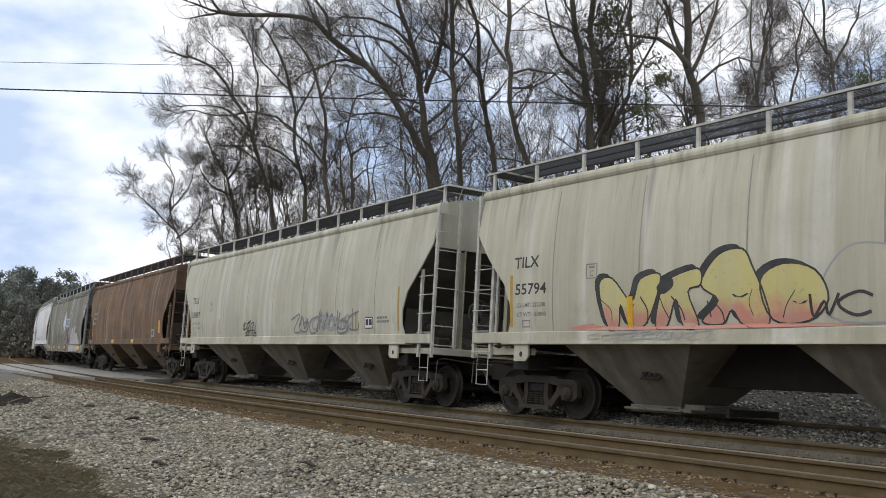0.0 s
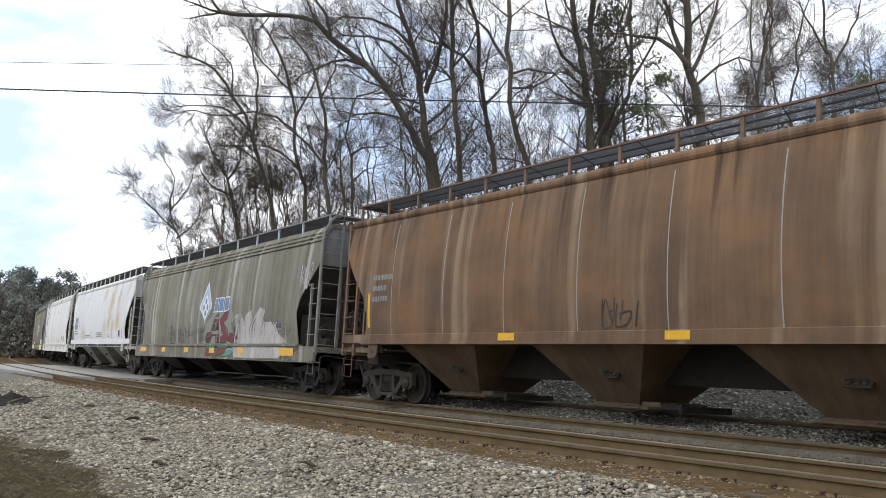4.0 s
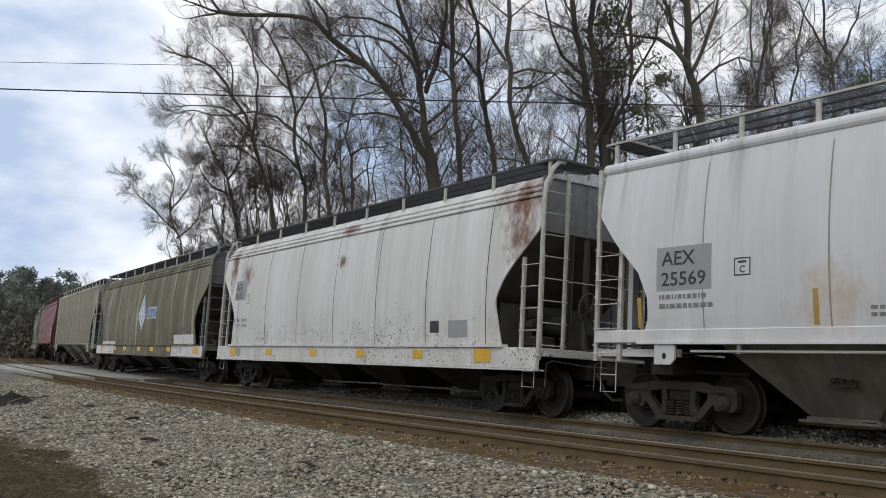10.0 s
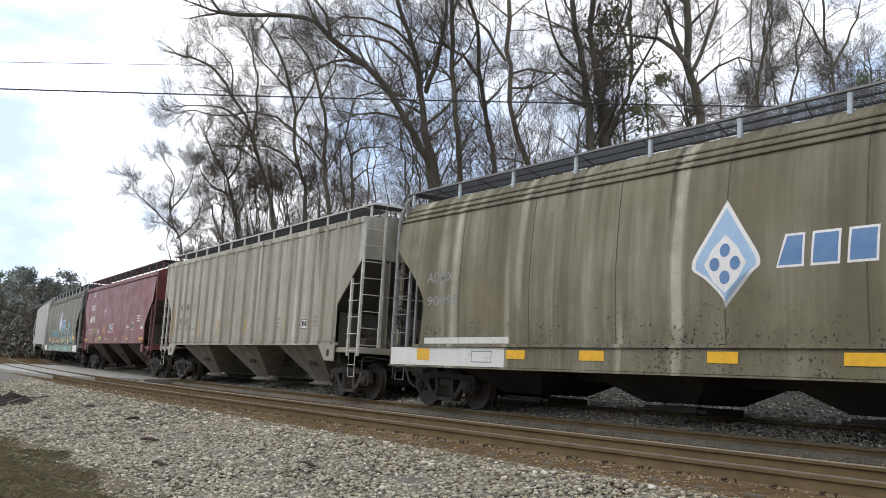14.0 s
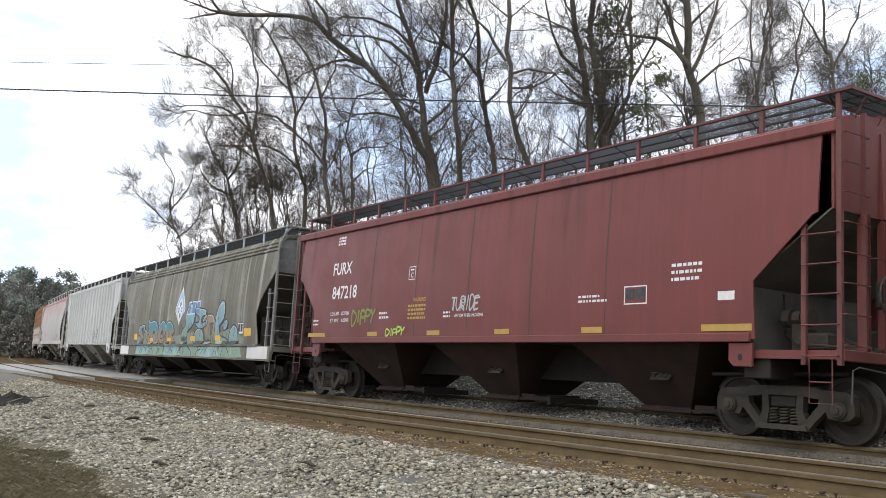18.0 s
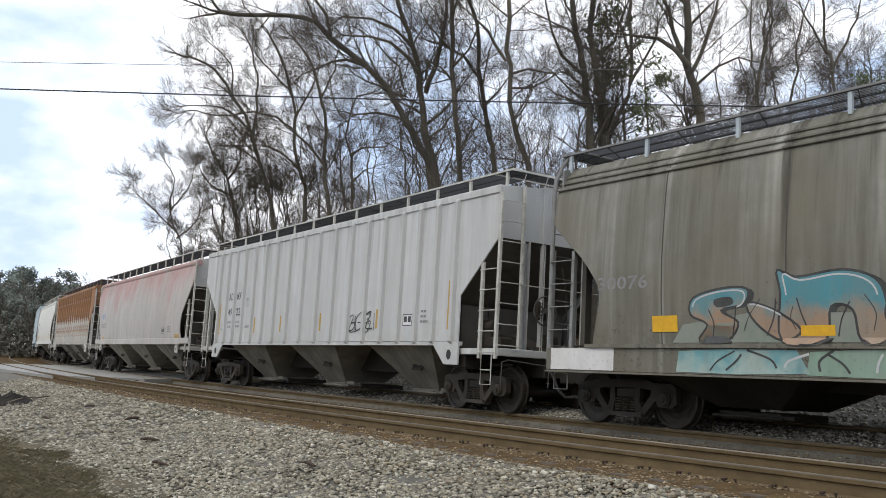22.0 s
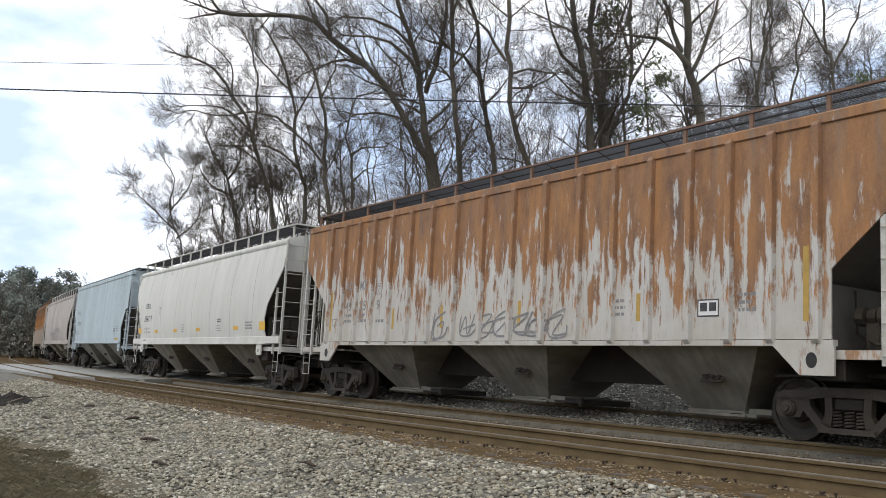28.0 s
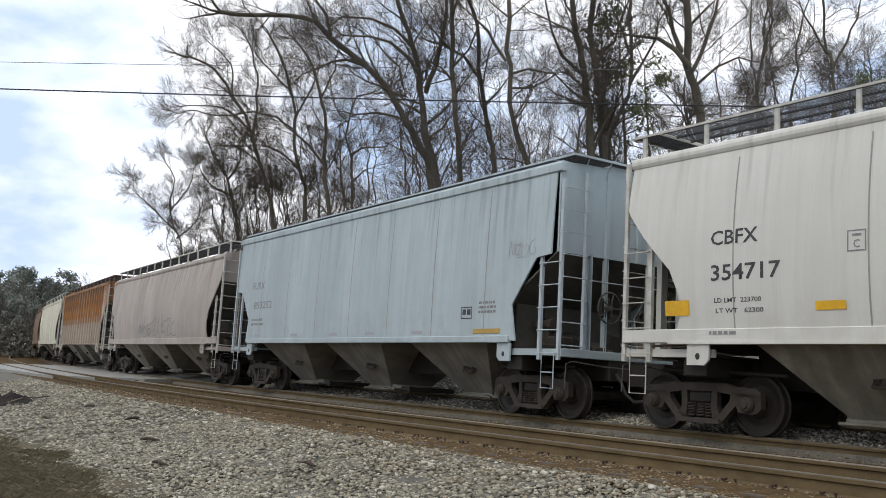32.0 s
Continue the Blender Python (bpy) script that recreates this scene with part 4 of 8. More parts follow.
def decal(car, kind, name, x0, x1, z0, z1, material, label="", proud=0.003, frame_only=0.0):
    bm = bmesh.new()
    if frame_only:
        f = frame_only
        for a, b, c, d in ((0, x1 - x0, 0, f), (0, x1 - x0, z1 - z0 - f, z1 - z0), (0, f, f, z1 - z0 - f), (x1 - x0 - f, x1 - x0, f, z1 - z0 - f)):
            rect_grid(bm, a, b, c, d, 3)
    else:
        rect_grid(bm, 0, x1 - x0, 0, z1 - z0)
    me = finish(bm, name)
    w = wrap_side(me, kind, x0, z0, proud)
    return part(name, w, material, car, label)


def small_print(car, kind, x, z, wide, lines, material, seed=0, pitch=0.09, tall=0.05):
    """Lines of stencilled data too small to read, as short bars."""
    rnd = random.Random(seed)
    bm = bmesh.new()
    for i in range(lines):
        a = 0.0
        while a < wide * rnd.uniform(0.75, 1.0):
            b = a + rnd.uniform(0.03, 0.12)
            rect_grid(bm, a, min(b, wide), -i * pitch, -i * pitch + tall, 1)
            a = b + 0.025
    tagged(part("data_stencil", wrap_side(finish(bm, "data_stencil"), kind, x, z), material, car), kind="stuff")


def letters_fit(car, kind, body, x0, x1, z0, z1, material, proud=0.004, label=""):
    """Lettering scaled to fill a box on the near side."""
    me = text_mesh(body, 1.0, 1.0, 0.014).copy()
    co = np.empty(len(me.vertices) * 3)
    me.vertices.foreach_get("co", co)
    co = co.reshape(-1, 3)
    lo, hi = co.min(0), co.max(0)
    co[:, 0] = (co[:, 0] - lo[0]) / (hi[0] - lo[0]) * (x1 - x0)
    co[:, 1] = (co[:, 1] - lo[1]) / (hi[1] - lo[1]) * (z1 - z0)
    me.vertices.foreach_set("co", co.ravel())
    return part("lettering", wrap_side(me, kind, x0, z0, proud), material, car, label)


def laid_polygon(bm, pts, z=0.0):
    f = bm.faces.new([bm.verts.new((x, y, z)) for x, y in pts])
    return f


def cut_rows(bm, y0, y1, step=0.15):
    y = y0 + step
    while y < y1:
        bmesh.ops.bisect_plane(bm, geom=bm.verts[:] + bm.edges[:] + bm.faces[:], plane_co=(0, y, 0), plane_no=(0, 1, 0))
        y += step


def ribbon(bm, pts, wide, z=0.0, closed=False):
    """A flat brush stroke along points (x, y)."""
    n = len(pts)
    left, right = [], []
    for i, (x, y) in enumerate(pts):
        ax, ay = pts[(i - 1) % n] if closed else pts[max(i - 1, 0)]
        bx, by = pts[(i + 1) % n] if closed else pts[min(i + 1, n - 1)]
        dx, dy = bx - ax, by - ay
        k = max(math.hypot(dx, dy), 1e-6)
        h = wide / 2
        left.append(bm.verts.new((x - dy / k * h, y + dx / k * h, z)))
        right.append(bm.verts.new((x + dy / k * h, y - dx / k * h, z)))
    for i in range(n if closed else n - 1):
        j = (i + 1) % n
        bm.faces.new((left[i], right[i], right[j], left[j]))


def scrawl(car, kind, x0, x1, z0, z1, material, seed, strokes=6, wide=0.03, label="spray-painted scrawl"):
    """Loose crossing strokes with no letters in them."""
    rnd = random.Random(seed)
    bm = bmesh.new()
    w, h = x1 - x0, z1 - z0
    step = w / strokes
    for i in range(strokes):
        for j in range(rnd.choice((1, 2, 2))):
            a = step * i
            lo, hi = h * rnd.uniform(0, 0.2), h * rnd.uniform(0.7, 1.0)
            form = rnd.choice((((0, lo), (0.3, hi), (0.6, lo), (1.0, hi)), ((0.1, hi), (0.0, lo), (0.7, lo), (0.9, hi * 0.6), (0.3, hi * 0.5)), ((0.0, hi * 0.8), (0.9, hi), (0.3, lo), (1.1, lo)),
                               ((0.5, hi), (0.3, lo)), ((0.9, hi), (0.2, hi * 0.7), (0.2, lo), (0.9, lo), (1.0, hi * 0.45))))
            pts = [(min(max(a + step * (u + rnd.uniform(-0.15, 0.15)), 0), w), min(max(v + rnd.uniform(-0.06, 0.06) * h, 0), h)) for u, v in form]
            ribbon(bm, wavy(pts, 4), wide * rnd.uniform(0.7, 1.15), 0.0003 * j + 0.0002 * i)
    cut_rows(bm, 0, h)
    return part("graffiti", wrap_side(finish(bm, "graffiti"), kind, x0, z0, 0.009), material, car, label)


GLYPHS = {"A": "00 26 40|12 32", "B": "00 06 36 45 33 03|33 42 30 00", "C": "45 26 04 02 20 41", "D": "00 06 26 44 42 20 00", "E": "46 06 03 00 40|03 33", "G": "45 26 04 02 20 41 43 23",
          "H": "00 06|40 46|03 43", "I": "20 26", "K": "00 06|46 03 40", "M": "00 06 23 46 40", "N": "00 06 40 46", "O": "20 02 04 26 44 42 20", "P": "00 06 36 45 33 03",
          "R": "00 06 36 45 33 03 40", "S": "45 26 05 23 42 20 01", "T": "06 46|26 20", "U": "06 02 20 42 46", "V": "06 20 46", "W": "06 10 24 30 46", "Y": "06 23 46|23 10",
          "L": "06 00 40", "Z": "06 46 00 40", "/": "00 46", "-": "03 43", "*": "13 33|22 24"}


def strokes_of(ch, rnd, shake):
    """The strokes of one hand-drawn capital in a unit box."""
    return [[(int(p[0]) / 4 + rnd.uniform(-shake, shake), int(p[1]) / 6 + rnd.uniform(-shake, shake)) for p in run.split()] for run in GLYPHS[ch].split("|")]


def tag(car, kind, body, x0, x1, z0, z1, material, seed, wide=0.03, slant=0.15, rise=0.0, label="quick spray-painted tag"):
    """A thin hand-sprayed tag, one capital after the other."""
    rnd = random.Random(seed)
    cell = (x1 - x0) / len(body)
    h = z1 - z0
    for i, ch in enumerate(body):
        bm = bmesh.new()
        tall, drop = h * rnd.uniform(0.78, 1.0), h * rnd.uniform(0, 0.12)
        for j, run in enumerate(strokes_of(ch, rnd, 0.07)):
            pts = [(cell * (i + 0.08 + 0.92 * u) + slant * v * tall, drop + v * tall + rise * i) for u, v in run]
            ribbon(bm, wavy(pts, 4), wide * rnd.uniform(0.8, 1.15), 0.0004 * j + 0.0002 * i)
        cut_rows(bm, 0, h + rise * i + 0.1)
        part("graffiti", wrap_side(finish(bm, "graffiti"), kind, x0, z0, 0.009), material, car, label)


def piece(car, kind, letters_, fill, line=None, wide=0.03, shadow=None, shift=(0.0, 0.0), shine=None, sharp=False, label="spray-painted piece with outlined letters"):
    """Letters of a sprayed piece, each a bent closed outline (x, z): fill, dark edge, gleam, and a block shadow behind."""
    line = line or SPRAY["black"]
    for i, pts in enumerate(letters_):
        loop = list(pts) if sharp else wavy([pts[-1]] + list(pts) + list(pts[:2]), 4)[4:-4]
        z0, z1 = min(p[1] for p in loop), max(p[1] for p in loop)
        lift = 0.0006 * i
        layers = [(loop, fill, 0.0046 + lift)]
        if shadow:
            layers.insert(0, ([(x + shift[0], z + shift[1]) for x, z in loop], shadow, 0.0034))
        for outline, mat, proud in layers:
            bm = bmesh.new()
            laid_polygon(bm, outline)
            bmesh.ops.triangulate(bm, faces=bm.faces[:])
            cut_rows(bm, z0 - 0.2, z1 + 0.2)
            part("graffiti", wrap_side(finish(bm, "graffiti"), kind, 0.0, 0.0, proud), mat, car, label)
        bm = bmesh.new()
        ribbon(bm, loop, wide, closed=True)
        cut_rows(bm, z0 - 0.1, z1 + 0.1)
        part("graffiti", wrap_side(finish(bm, "graffiti"), kind, 0.0, 0.0, 0.0055 + lift), line, car, "sprayed outline of a letter")
        if shine:
            cx, cz = sum(p[0] for p in loop) / len(loop), sum(p[1] for p in loop) / len(loop)
            run = []
            for x, z in loop:
                if z > cz + 0.1 * (z1 - z0):
                    run.append((x + (cx - x) * 0.12, z + (cz - z) * 0.12))
                elif len(run) > 3:
                    break
            if len(run) > 3:
                bm = bmesh.new()
                ribbon(bm, run, wide * 0.7)
                cut_rows(bm, z0, z1)
                part("graffiti", wrap_side(finish(bm, "graffiti"), kind, 0.0, 0.0, 0.006 + lift), shine, car, "white gleam along a letter")


def slashes(car, kind, x0, x1, z0, z1, count, material, seed, wide=0.03, lean=0.5):
    """Quick curved strokes side by side, each from low to high."""
    rnd = random.Random(seed)
    for i in range(count):
        x, l = x0 + (x1 - x0) * (i + rnd.random() * 0.7) / count, rnd.uniform(-lean, lean)
        a, b = z0 + (z1 - z0) * rnd.uniform(0, 0.25), z1 - (z1 - z0) * rnd.uniform(0, 0.3)
        bm = bmesh.new()
        ribbon(bm, wavy([(x, a), (x + l * 0.2 + rnd.uniform(-0.08, 0.08), (a + b) / 2), (x + l * 0.6, b)], 5), wide * rnd.uniform(0.6, 1.2))
        part("graffiti", wrap_side(finish(bm, "graffiti"), kind, 0.0, 0.0, 0.0085), material, car, "quick sprayed stroke")


def drop_emblem(car, kind, cx, z0, z1, half):
    """A pointed drop with a white edge, a pale diamond and four dark petals."""
    h = z1 - z0

    def drop(k, dy=0.0):
        prof = [(0.0, 0.0), (0.07, 0.10), (0.55, 0.27), (0.95, 0.36), (1.0, 0.42), (0.92, 0.50), (0.55, 0.70), (0.22, 0.88), (0.0, 1.0)]
        right = [(cx + half * k * a, z0 + h * (0.42 + (b - 0.42) * k) + dy) for a, b in wavy(prof, 3)]
        return right + [(2 * cx - x, y) for x, y in reversed(right[1:-1])]

    def diamond(k):
        zc = z0 + h * 0.41
        return [(cx + half * k * math.cos(a) * (1.0 if i % 2 == 0 else 0.8), zc + half * k * 1.15 * math.sin(a) * (1.0 if i % 2 == 0 else 0.8)) for i, a in enumerate([2 * math.pi * j / 8 for j in range(8)])]

    for pts, mat, proud in ((drop(1.0), LETTER_WHITE, 0.005), (drop(0.88), LIGHT_BLUE, 0.0065), (diamond(0.62), LETTER_WHITE, 0.008)):
        bm = bmesh.new()
        laid_polygon(bm, pts)
        bmesh.ops.triangulate(bm, faces=bm.faces[:])
        cut_rows(bm, z0, z1, 0.1)
        part("emblem", wrap_side(finish(bm, "emblem"), kind, 0.0, 0.0, proud), mat, car, "blue and white drop emblem")
    bm = bmesh.new()
    zc = z0 + h * 0.41
    for j in range(4):
        a = math.pi / 2 * j
        px, pz = cx + half * 0.30 * math.cos(a), zc + half * 0.33 * math.sin(a)
        laid_polygon(bm, [(px + half * 0.155 * math.cos(2 * math.pi * i / 10), pz + half * 0.17 * math.sin(2 * math.pi * i / 10)) for i in range(10)])
    part("emblem", wrap_side(finish(bm, "emblem"), kind, 0.0, 0.0, 0.0095), LETTER_BLUE, car, "dark petals of the emblem")


def block_marks(car, kind, x0, x1, z0, z1, n=3):
    """A brand name as plain slanting blocks, blue with white edges."""
    w = (x1 - x0) / n
    for grow_, mat, proud in ((0.0, LETTER_WHITE, 0.005), (0.035, LETTER_BLUE, 0.0065)):
        bm = bmesh.new()
        for i in range(n):
            a, b = x0 + w * i + 0.05, x0 + w * (i + 1) - 0.05
            laid_polygon(bm, [(a + grow_, z0 + grow_), (b - grow_, z0 + grow_), (b - grow_ + 0.02, z1 - grow_), (a + grow_ + (0.14 if i == 0 else 0.03), z1 - grow_)])
        bmesh.ops.triangulate(bm, faces=bm.faces[:])
        cut_rows(bm, z0, z1, 0.12)
        part("emblem", wrap_side(finish(bm, "emblem"), kind, 0.0, 0.0, proud), mat, car, "blue blocks with white edges")
POSTS = [k * x for k in (-1, 1) for x in (0.48, 1.42, 2.35, 3.2, 4.02, 4.83, 5.58, 6.3, 7.02)]


def build_car(label, kind, length, paint, sill=None, end_paint=None, lower=None, bays=3, walk_paint=None, ladder=None, seams=(), brake_end=1, grate=None, pipes=False,
              pipe_paint=None, truck_paint=None, chord=None, closed_walk=False, tank=False, slope=None, pipe_rail=False, truck_at=1.38, post_paint=None):
    sill, end_paint, lower = sill or paint, end_paint or paint, lower or paint
    ladder, walk_paint, chord = ladder or paint, walk_paint or paint, chord or paint
    e = length / 2
    car = tagged(new("hopper_car"), label, "freight car", "cars of the freight train")
    for side in (-1, 1):
        part("side_sheet", cached(("side_sheet", kind, length, side), lambda bm: side_mesh(bm, kind, length, side), kind != "ribbed"), paint, car)
        part("roof_edge", cached(("roof_edge", kind, length, side), lambda bm: chord_mesh(bm, kind, length, side)), chord, car)
        part("side_sill", cached(("side_sill", kind, length, side), lambda bm: sill_mesh(bm, kind, length, side)), sill, car)
        w = part("roof_walk", cached(("roof_walk", length), lambda bm: walkway_mesh(bm, length)), grate or GRATING, car, "open steel grating",
                 m=Matrix.Diagonal((1, side, 1, 1)) if side < 0 else None)
        part("edge_bar", cached(("edge_bar", length), lambda bm: walk_edge_mesh(bm, length)), walk_paint, w)
        foot = EAVE[kind] - 0.02 + (0.06 if kind == "curved" else 0.0)
        n = int(length / (1.7 if kind == "grain" else 1.25))
        for i in range(n + 1 if not closed_walk else 0):
            x = -e + 0.18 + (length - 0.36) * i / n
            part("walk_post", cached(("walk_post", foot), lambda bm: walk_post_mesh(bm, foot)), post_paint or walk_paint, w, m=Matrix.Translation((x, 0, 0)))
    part("roof", cached(("roof", kind, length), lambda bm: roof_mesh(bm, kind, length)), paint, car)
    for x in seams:
        part("weld_seam", cached(("weld_seam", kind, x), lambda bm: seam_mesh(bm, kind, x * length, -1)), SEAM_DARK if kind in ("grain", "flat") else SEAM_PALE, car)
    if kind == "ribbed":
        for side in (-1, 1):
            for x in POSTS:
                part("side_post", cached(("side_post", side), lambda bm: post_mesh(bm, side)), paint, car, m=Matrix.Translation((x, 0, 0)))
    part("underframe", cached(("underframe", kind, length), lambda bm: underframe_mesh(bm, kind, length)), STEEL_DARK, car, "dark centre sill and floor")
    half = (length - 3.24) / bays / 2
    wide = 1.47 if kind != "grain" else half - 0.3
    for i in range(bays):
        x = -(length - 3.24) / 2 + half * (2 * i + 1)
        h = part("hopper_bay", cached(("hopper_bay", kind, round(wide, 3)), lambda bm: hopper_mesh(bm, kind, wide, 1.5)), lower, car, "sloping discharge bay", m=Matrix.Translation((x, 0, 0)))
        part("outlet_gate", cached(("outlet_gate",), outlet_mesh), lower if kind != "grain" else STEEL_DARK, h)
        if kind != "grain":
            part("gate_bar", cached(("gate_bar",), gate_bar_mesh), STEEL_DARK, h, "dark gate rod and rack")
            part("gate_box", cached(("gate_box",), gate_box_mesh), lower, h, "pale gate housing")
            part("inspection_hatch", cached(("inspection_hatch",), hatch_mesh), STEEL_CAST, h, "rusty scoop", m=pose(0.28, -1.005, 0.86, -42, 0, 0))
    for end in (-1, 1):
        part("end_sheet", cached(("end_sheet", kind, length, end), lambda bm: end_mesh(bm, kind, length, end)), end_paint, car)
        part("slope_sheet", cached(("slope_sheet", kind, length, end), lambda bm: slope_mesh(bm, kind, length, end)), slope or P["low_slope"], car, "grimy slope sheet with shade in its colour")
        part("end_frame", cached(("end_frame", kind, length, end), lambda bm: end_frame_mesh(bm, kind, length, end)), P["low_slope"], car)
        for y, wide in ((-0.80, 0.15), (0.80, 0.15), (-0.36, 0.06)):
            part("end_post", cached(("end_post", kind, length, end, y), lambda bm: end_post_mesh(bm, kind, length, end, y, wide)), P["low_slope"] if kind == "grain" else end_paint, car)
        for y in (-0.36, 0.45):
            part("end_rib", cached(("end_rib", kind, length, end, y), lambda bm: end_rib_mesh(bm, kind, length, end, y)), end_paint, car)
        part("air_pipe", cached(("air_pipe", length, end), lambda bm: brake_pipe_mesh(bm, end, length)), STEEL_CAST, car, "grimy brake pipes and boxes")
        if end == brake_end:
            part("control_valve", cached(("valve", length, end), lambda bm: valve_mesh(bm, end, length)), STEEL_CAST, car, "grimy brake control valve")
        part("end_platform", cached(("end_platform", length, end), lambda bm: platform_mesh(bm, length, end)), sill, car)
        part("draft_sill", cached(("draft_sill", length, end), lambda bm: draft_mesh(bm, length, end)), STEEL_DARK, car, "dark draft sill")
        part("coupler", cached(("coupler", end), lambda bm: coupler_mesh(bm, end)), STEEL_DARK, car, "knuckle coupler", m=Matrix.Translation((end * (e - 0.1), 0, 0)))
        part("uncoupling_lever", cached(("lever", length, end), lambda bm: lever_mesh(bm, end, length)), P["dark_bar"], car, "thin bent lever")
        part("air_hose", cached(("air_hose", end), lambda bm: hose_mesh(bm, end)), RUBBER, car, "black rubber hose", m=Matrix.Translation((end * e, 0, 0)))
        cross = part("crossover_walk", cached(("crossover", length, end), lambda bm: crossover_mesh(bm, length, end)), walk_paint, car)
        part("cross_grating", cached(("cross_grating", length, end), lambda bm: cross_grating_mesh(bm, length, end)), grate or GRATING, cross, "open steel grating")
        for side in (-1, 1):
            if kind != "grain":
                j = part("jacking_plate", cached(("jack", kind, length, end, side), lambda bm: jack_plate_mesh(bm, kind, length, end, side)), sill, car)
                part("jacking_hole", cached(("hole", kind, length, end, side), lambda bm: hole_mesh(bm, kind, length, end, side)), BLACK, j, "black disc for the dark of a round opening")
            x0, x1 = end * (e - 0.03), end * (e - 0.56)
            top = 4.3 if not pipes else 3.0
            lad = part("ladder", cached(("stiles", x0, x1, side, top), lambda bm: (stile_mesh(bm, x0, side * 1.55, 1.04, top), stile_mesh(bm, x1, side * 1.55, 1.04, 2.95))), ladder, car)
            for i in range(5):
                z = 1.16 + 0.405 * i
                part("rung", cached(("rung", x0, x1, side), lambda bm: rung_mesh(bm, (x0, side * 1.56, 0), (x1, side * 1.56, 0), (0, side * 0.05, 0))), ladder, lad, m=Matrix.Translation((0, 0, z)))
            part("sill_step", cached(("step", length, end, side), lambda bm: step_mesh(bm, end * (e - 0.32), side * 1.53)), ladder, car)
        # ladder on the end, at the corner
        xe = end * (e + 0.0)
        elad = part("end_ladder", cached(("end_stile", xe), lambda bm: box(bm, *sorted((xe - end * 0.06, xe + end * 0.01)), -1.01, -0.965, 1.26, 4.5)), ladder, car)
        for i in range(8):
            z = 1.30 + 0.405 * i
            part("rung", cached(("end_rung", xe, end), lambda bm: rung_mesh(bm, (xe, -1.53, 0), (xe, -0.98, 0), (end * 0.06, 0, 0))), ladder, elad, m=Matrix.Translation((0, 0, z)))
        part("grab_bar", cached(("grab", xe, end), lambda bm: rung_mesh(bm, (xe, -0.9, 2.5), (xe, 1.0, 2.5), (end * 0.08, 0, 0))), ladder, car)
        if pipes:
            for side in (-1, 1):
                part("corner_pipe", cached(("pipe", length, end, side), lambda bm: corner_pipe_mesh(bm, length, end, side)), pipe_paint or ladder, car, "bent corner pipe")
    b = brake_end
    part("brake_wheel", cached(("brake_wheel",), brake_wheel_mesh), P["dark_bar"], car, "spoked hand brake wheel", m=Matrix.Translation((b * (e - 0.02), -0.35, 2.05)) @ Matrix.Diagonal((b, 1, 1, 1)))
    part("brake_gear", cached(("brake_gear",), brake_box_mesh), STEEL_CAST, car, "hand brake housing", m=Matrix.Translation((b * (e - 0.1), -0.35, 2.05)) @ Matrix.Diagonal((b, 1, 1, 1)))
    if pipe_rail:
        def rail(bm):
            tube(bm, [(-e + 2.0, -1.52, 1.21), (e - 2.2, -1.52, 1.21)], 0.022, 6)
            for q in (-5.6, -3.0, 0.2, 3.2, 5.2):
                box(bm, q - 0.03, q + 0.03, -1.53, -1.50, 1.18, 1.34)
        part("gate_rail", cached(("gate_rail", length), rail), sill, car, "pipe with hangers below the sill")
    if tank:
        part("air_reservoir", cached(("reservoir",), reservoir_mesh, True), lower, car, "air brake tank", m=pose(b * (e - 1.0), -0.55, 1.72, 0, 0, 0))
    axles = []
    for end in (-1, 1):
        axles += add_truck(car, end * (e - truck_at), end, truck_paint or STEEL_CAST)
    return car, axles


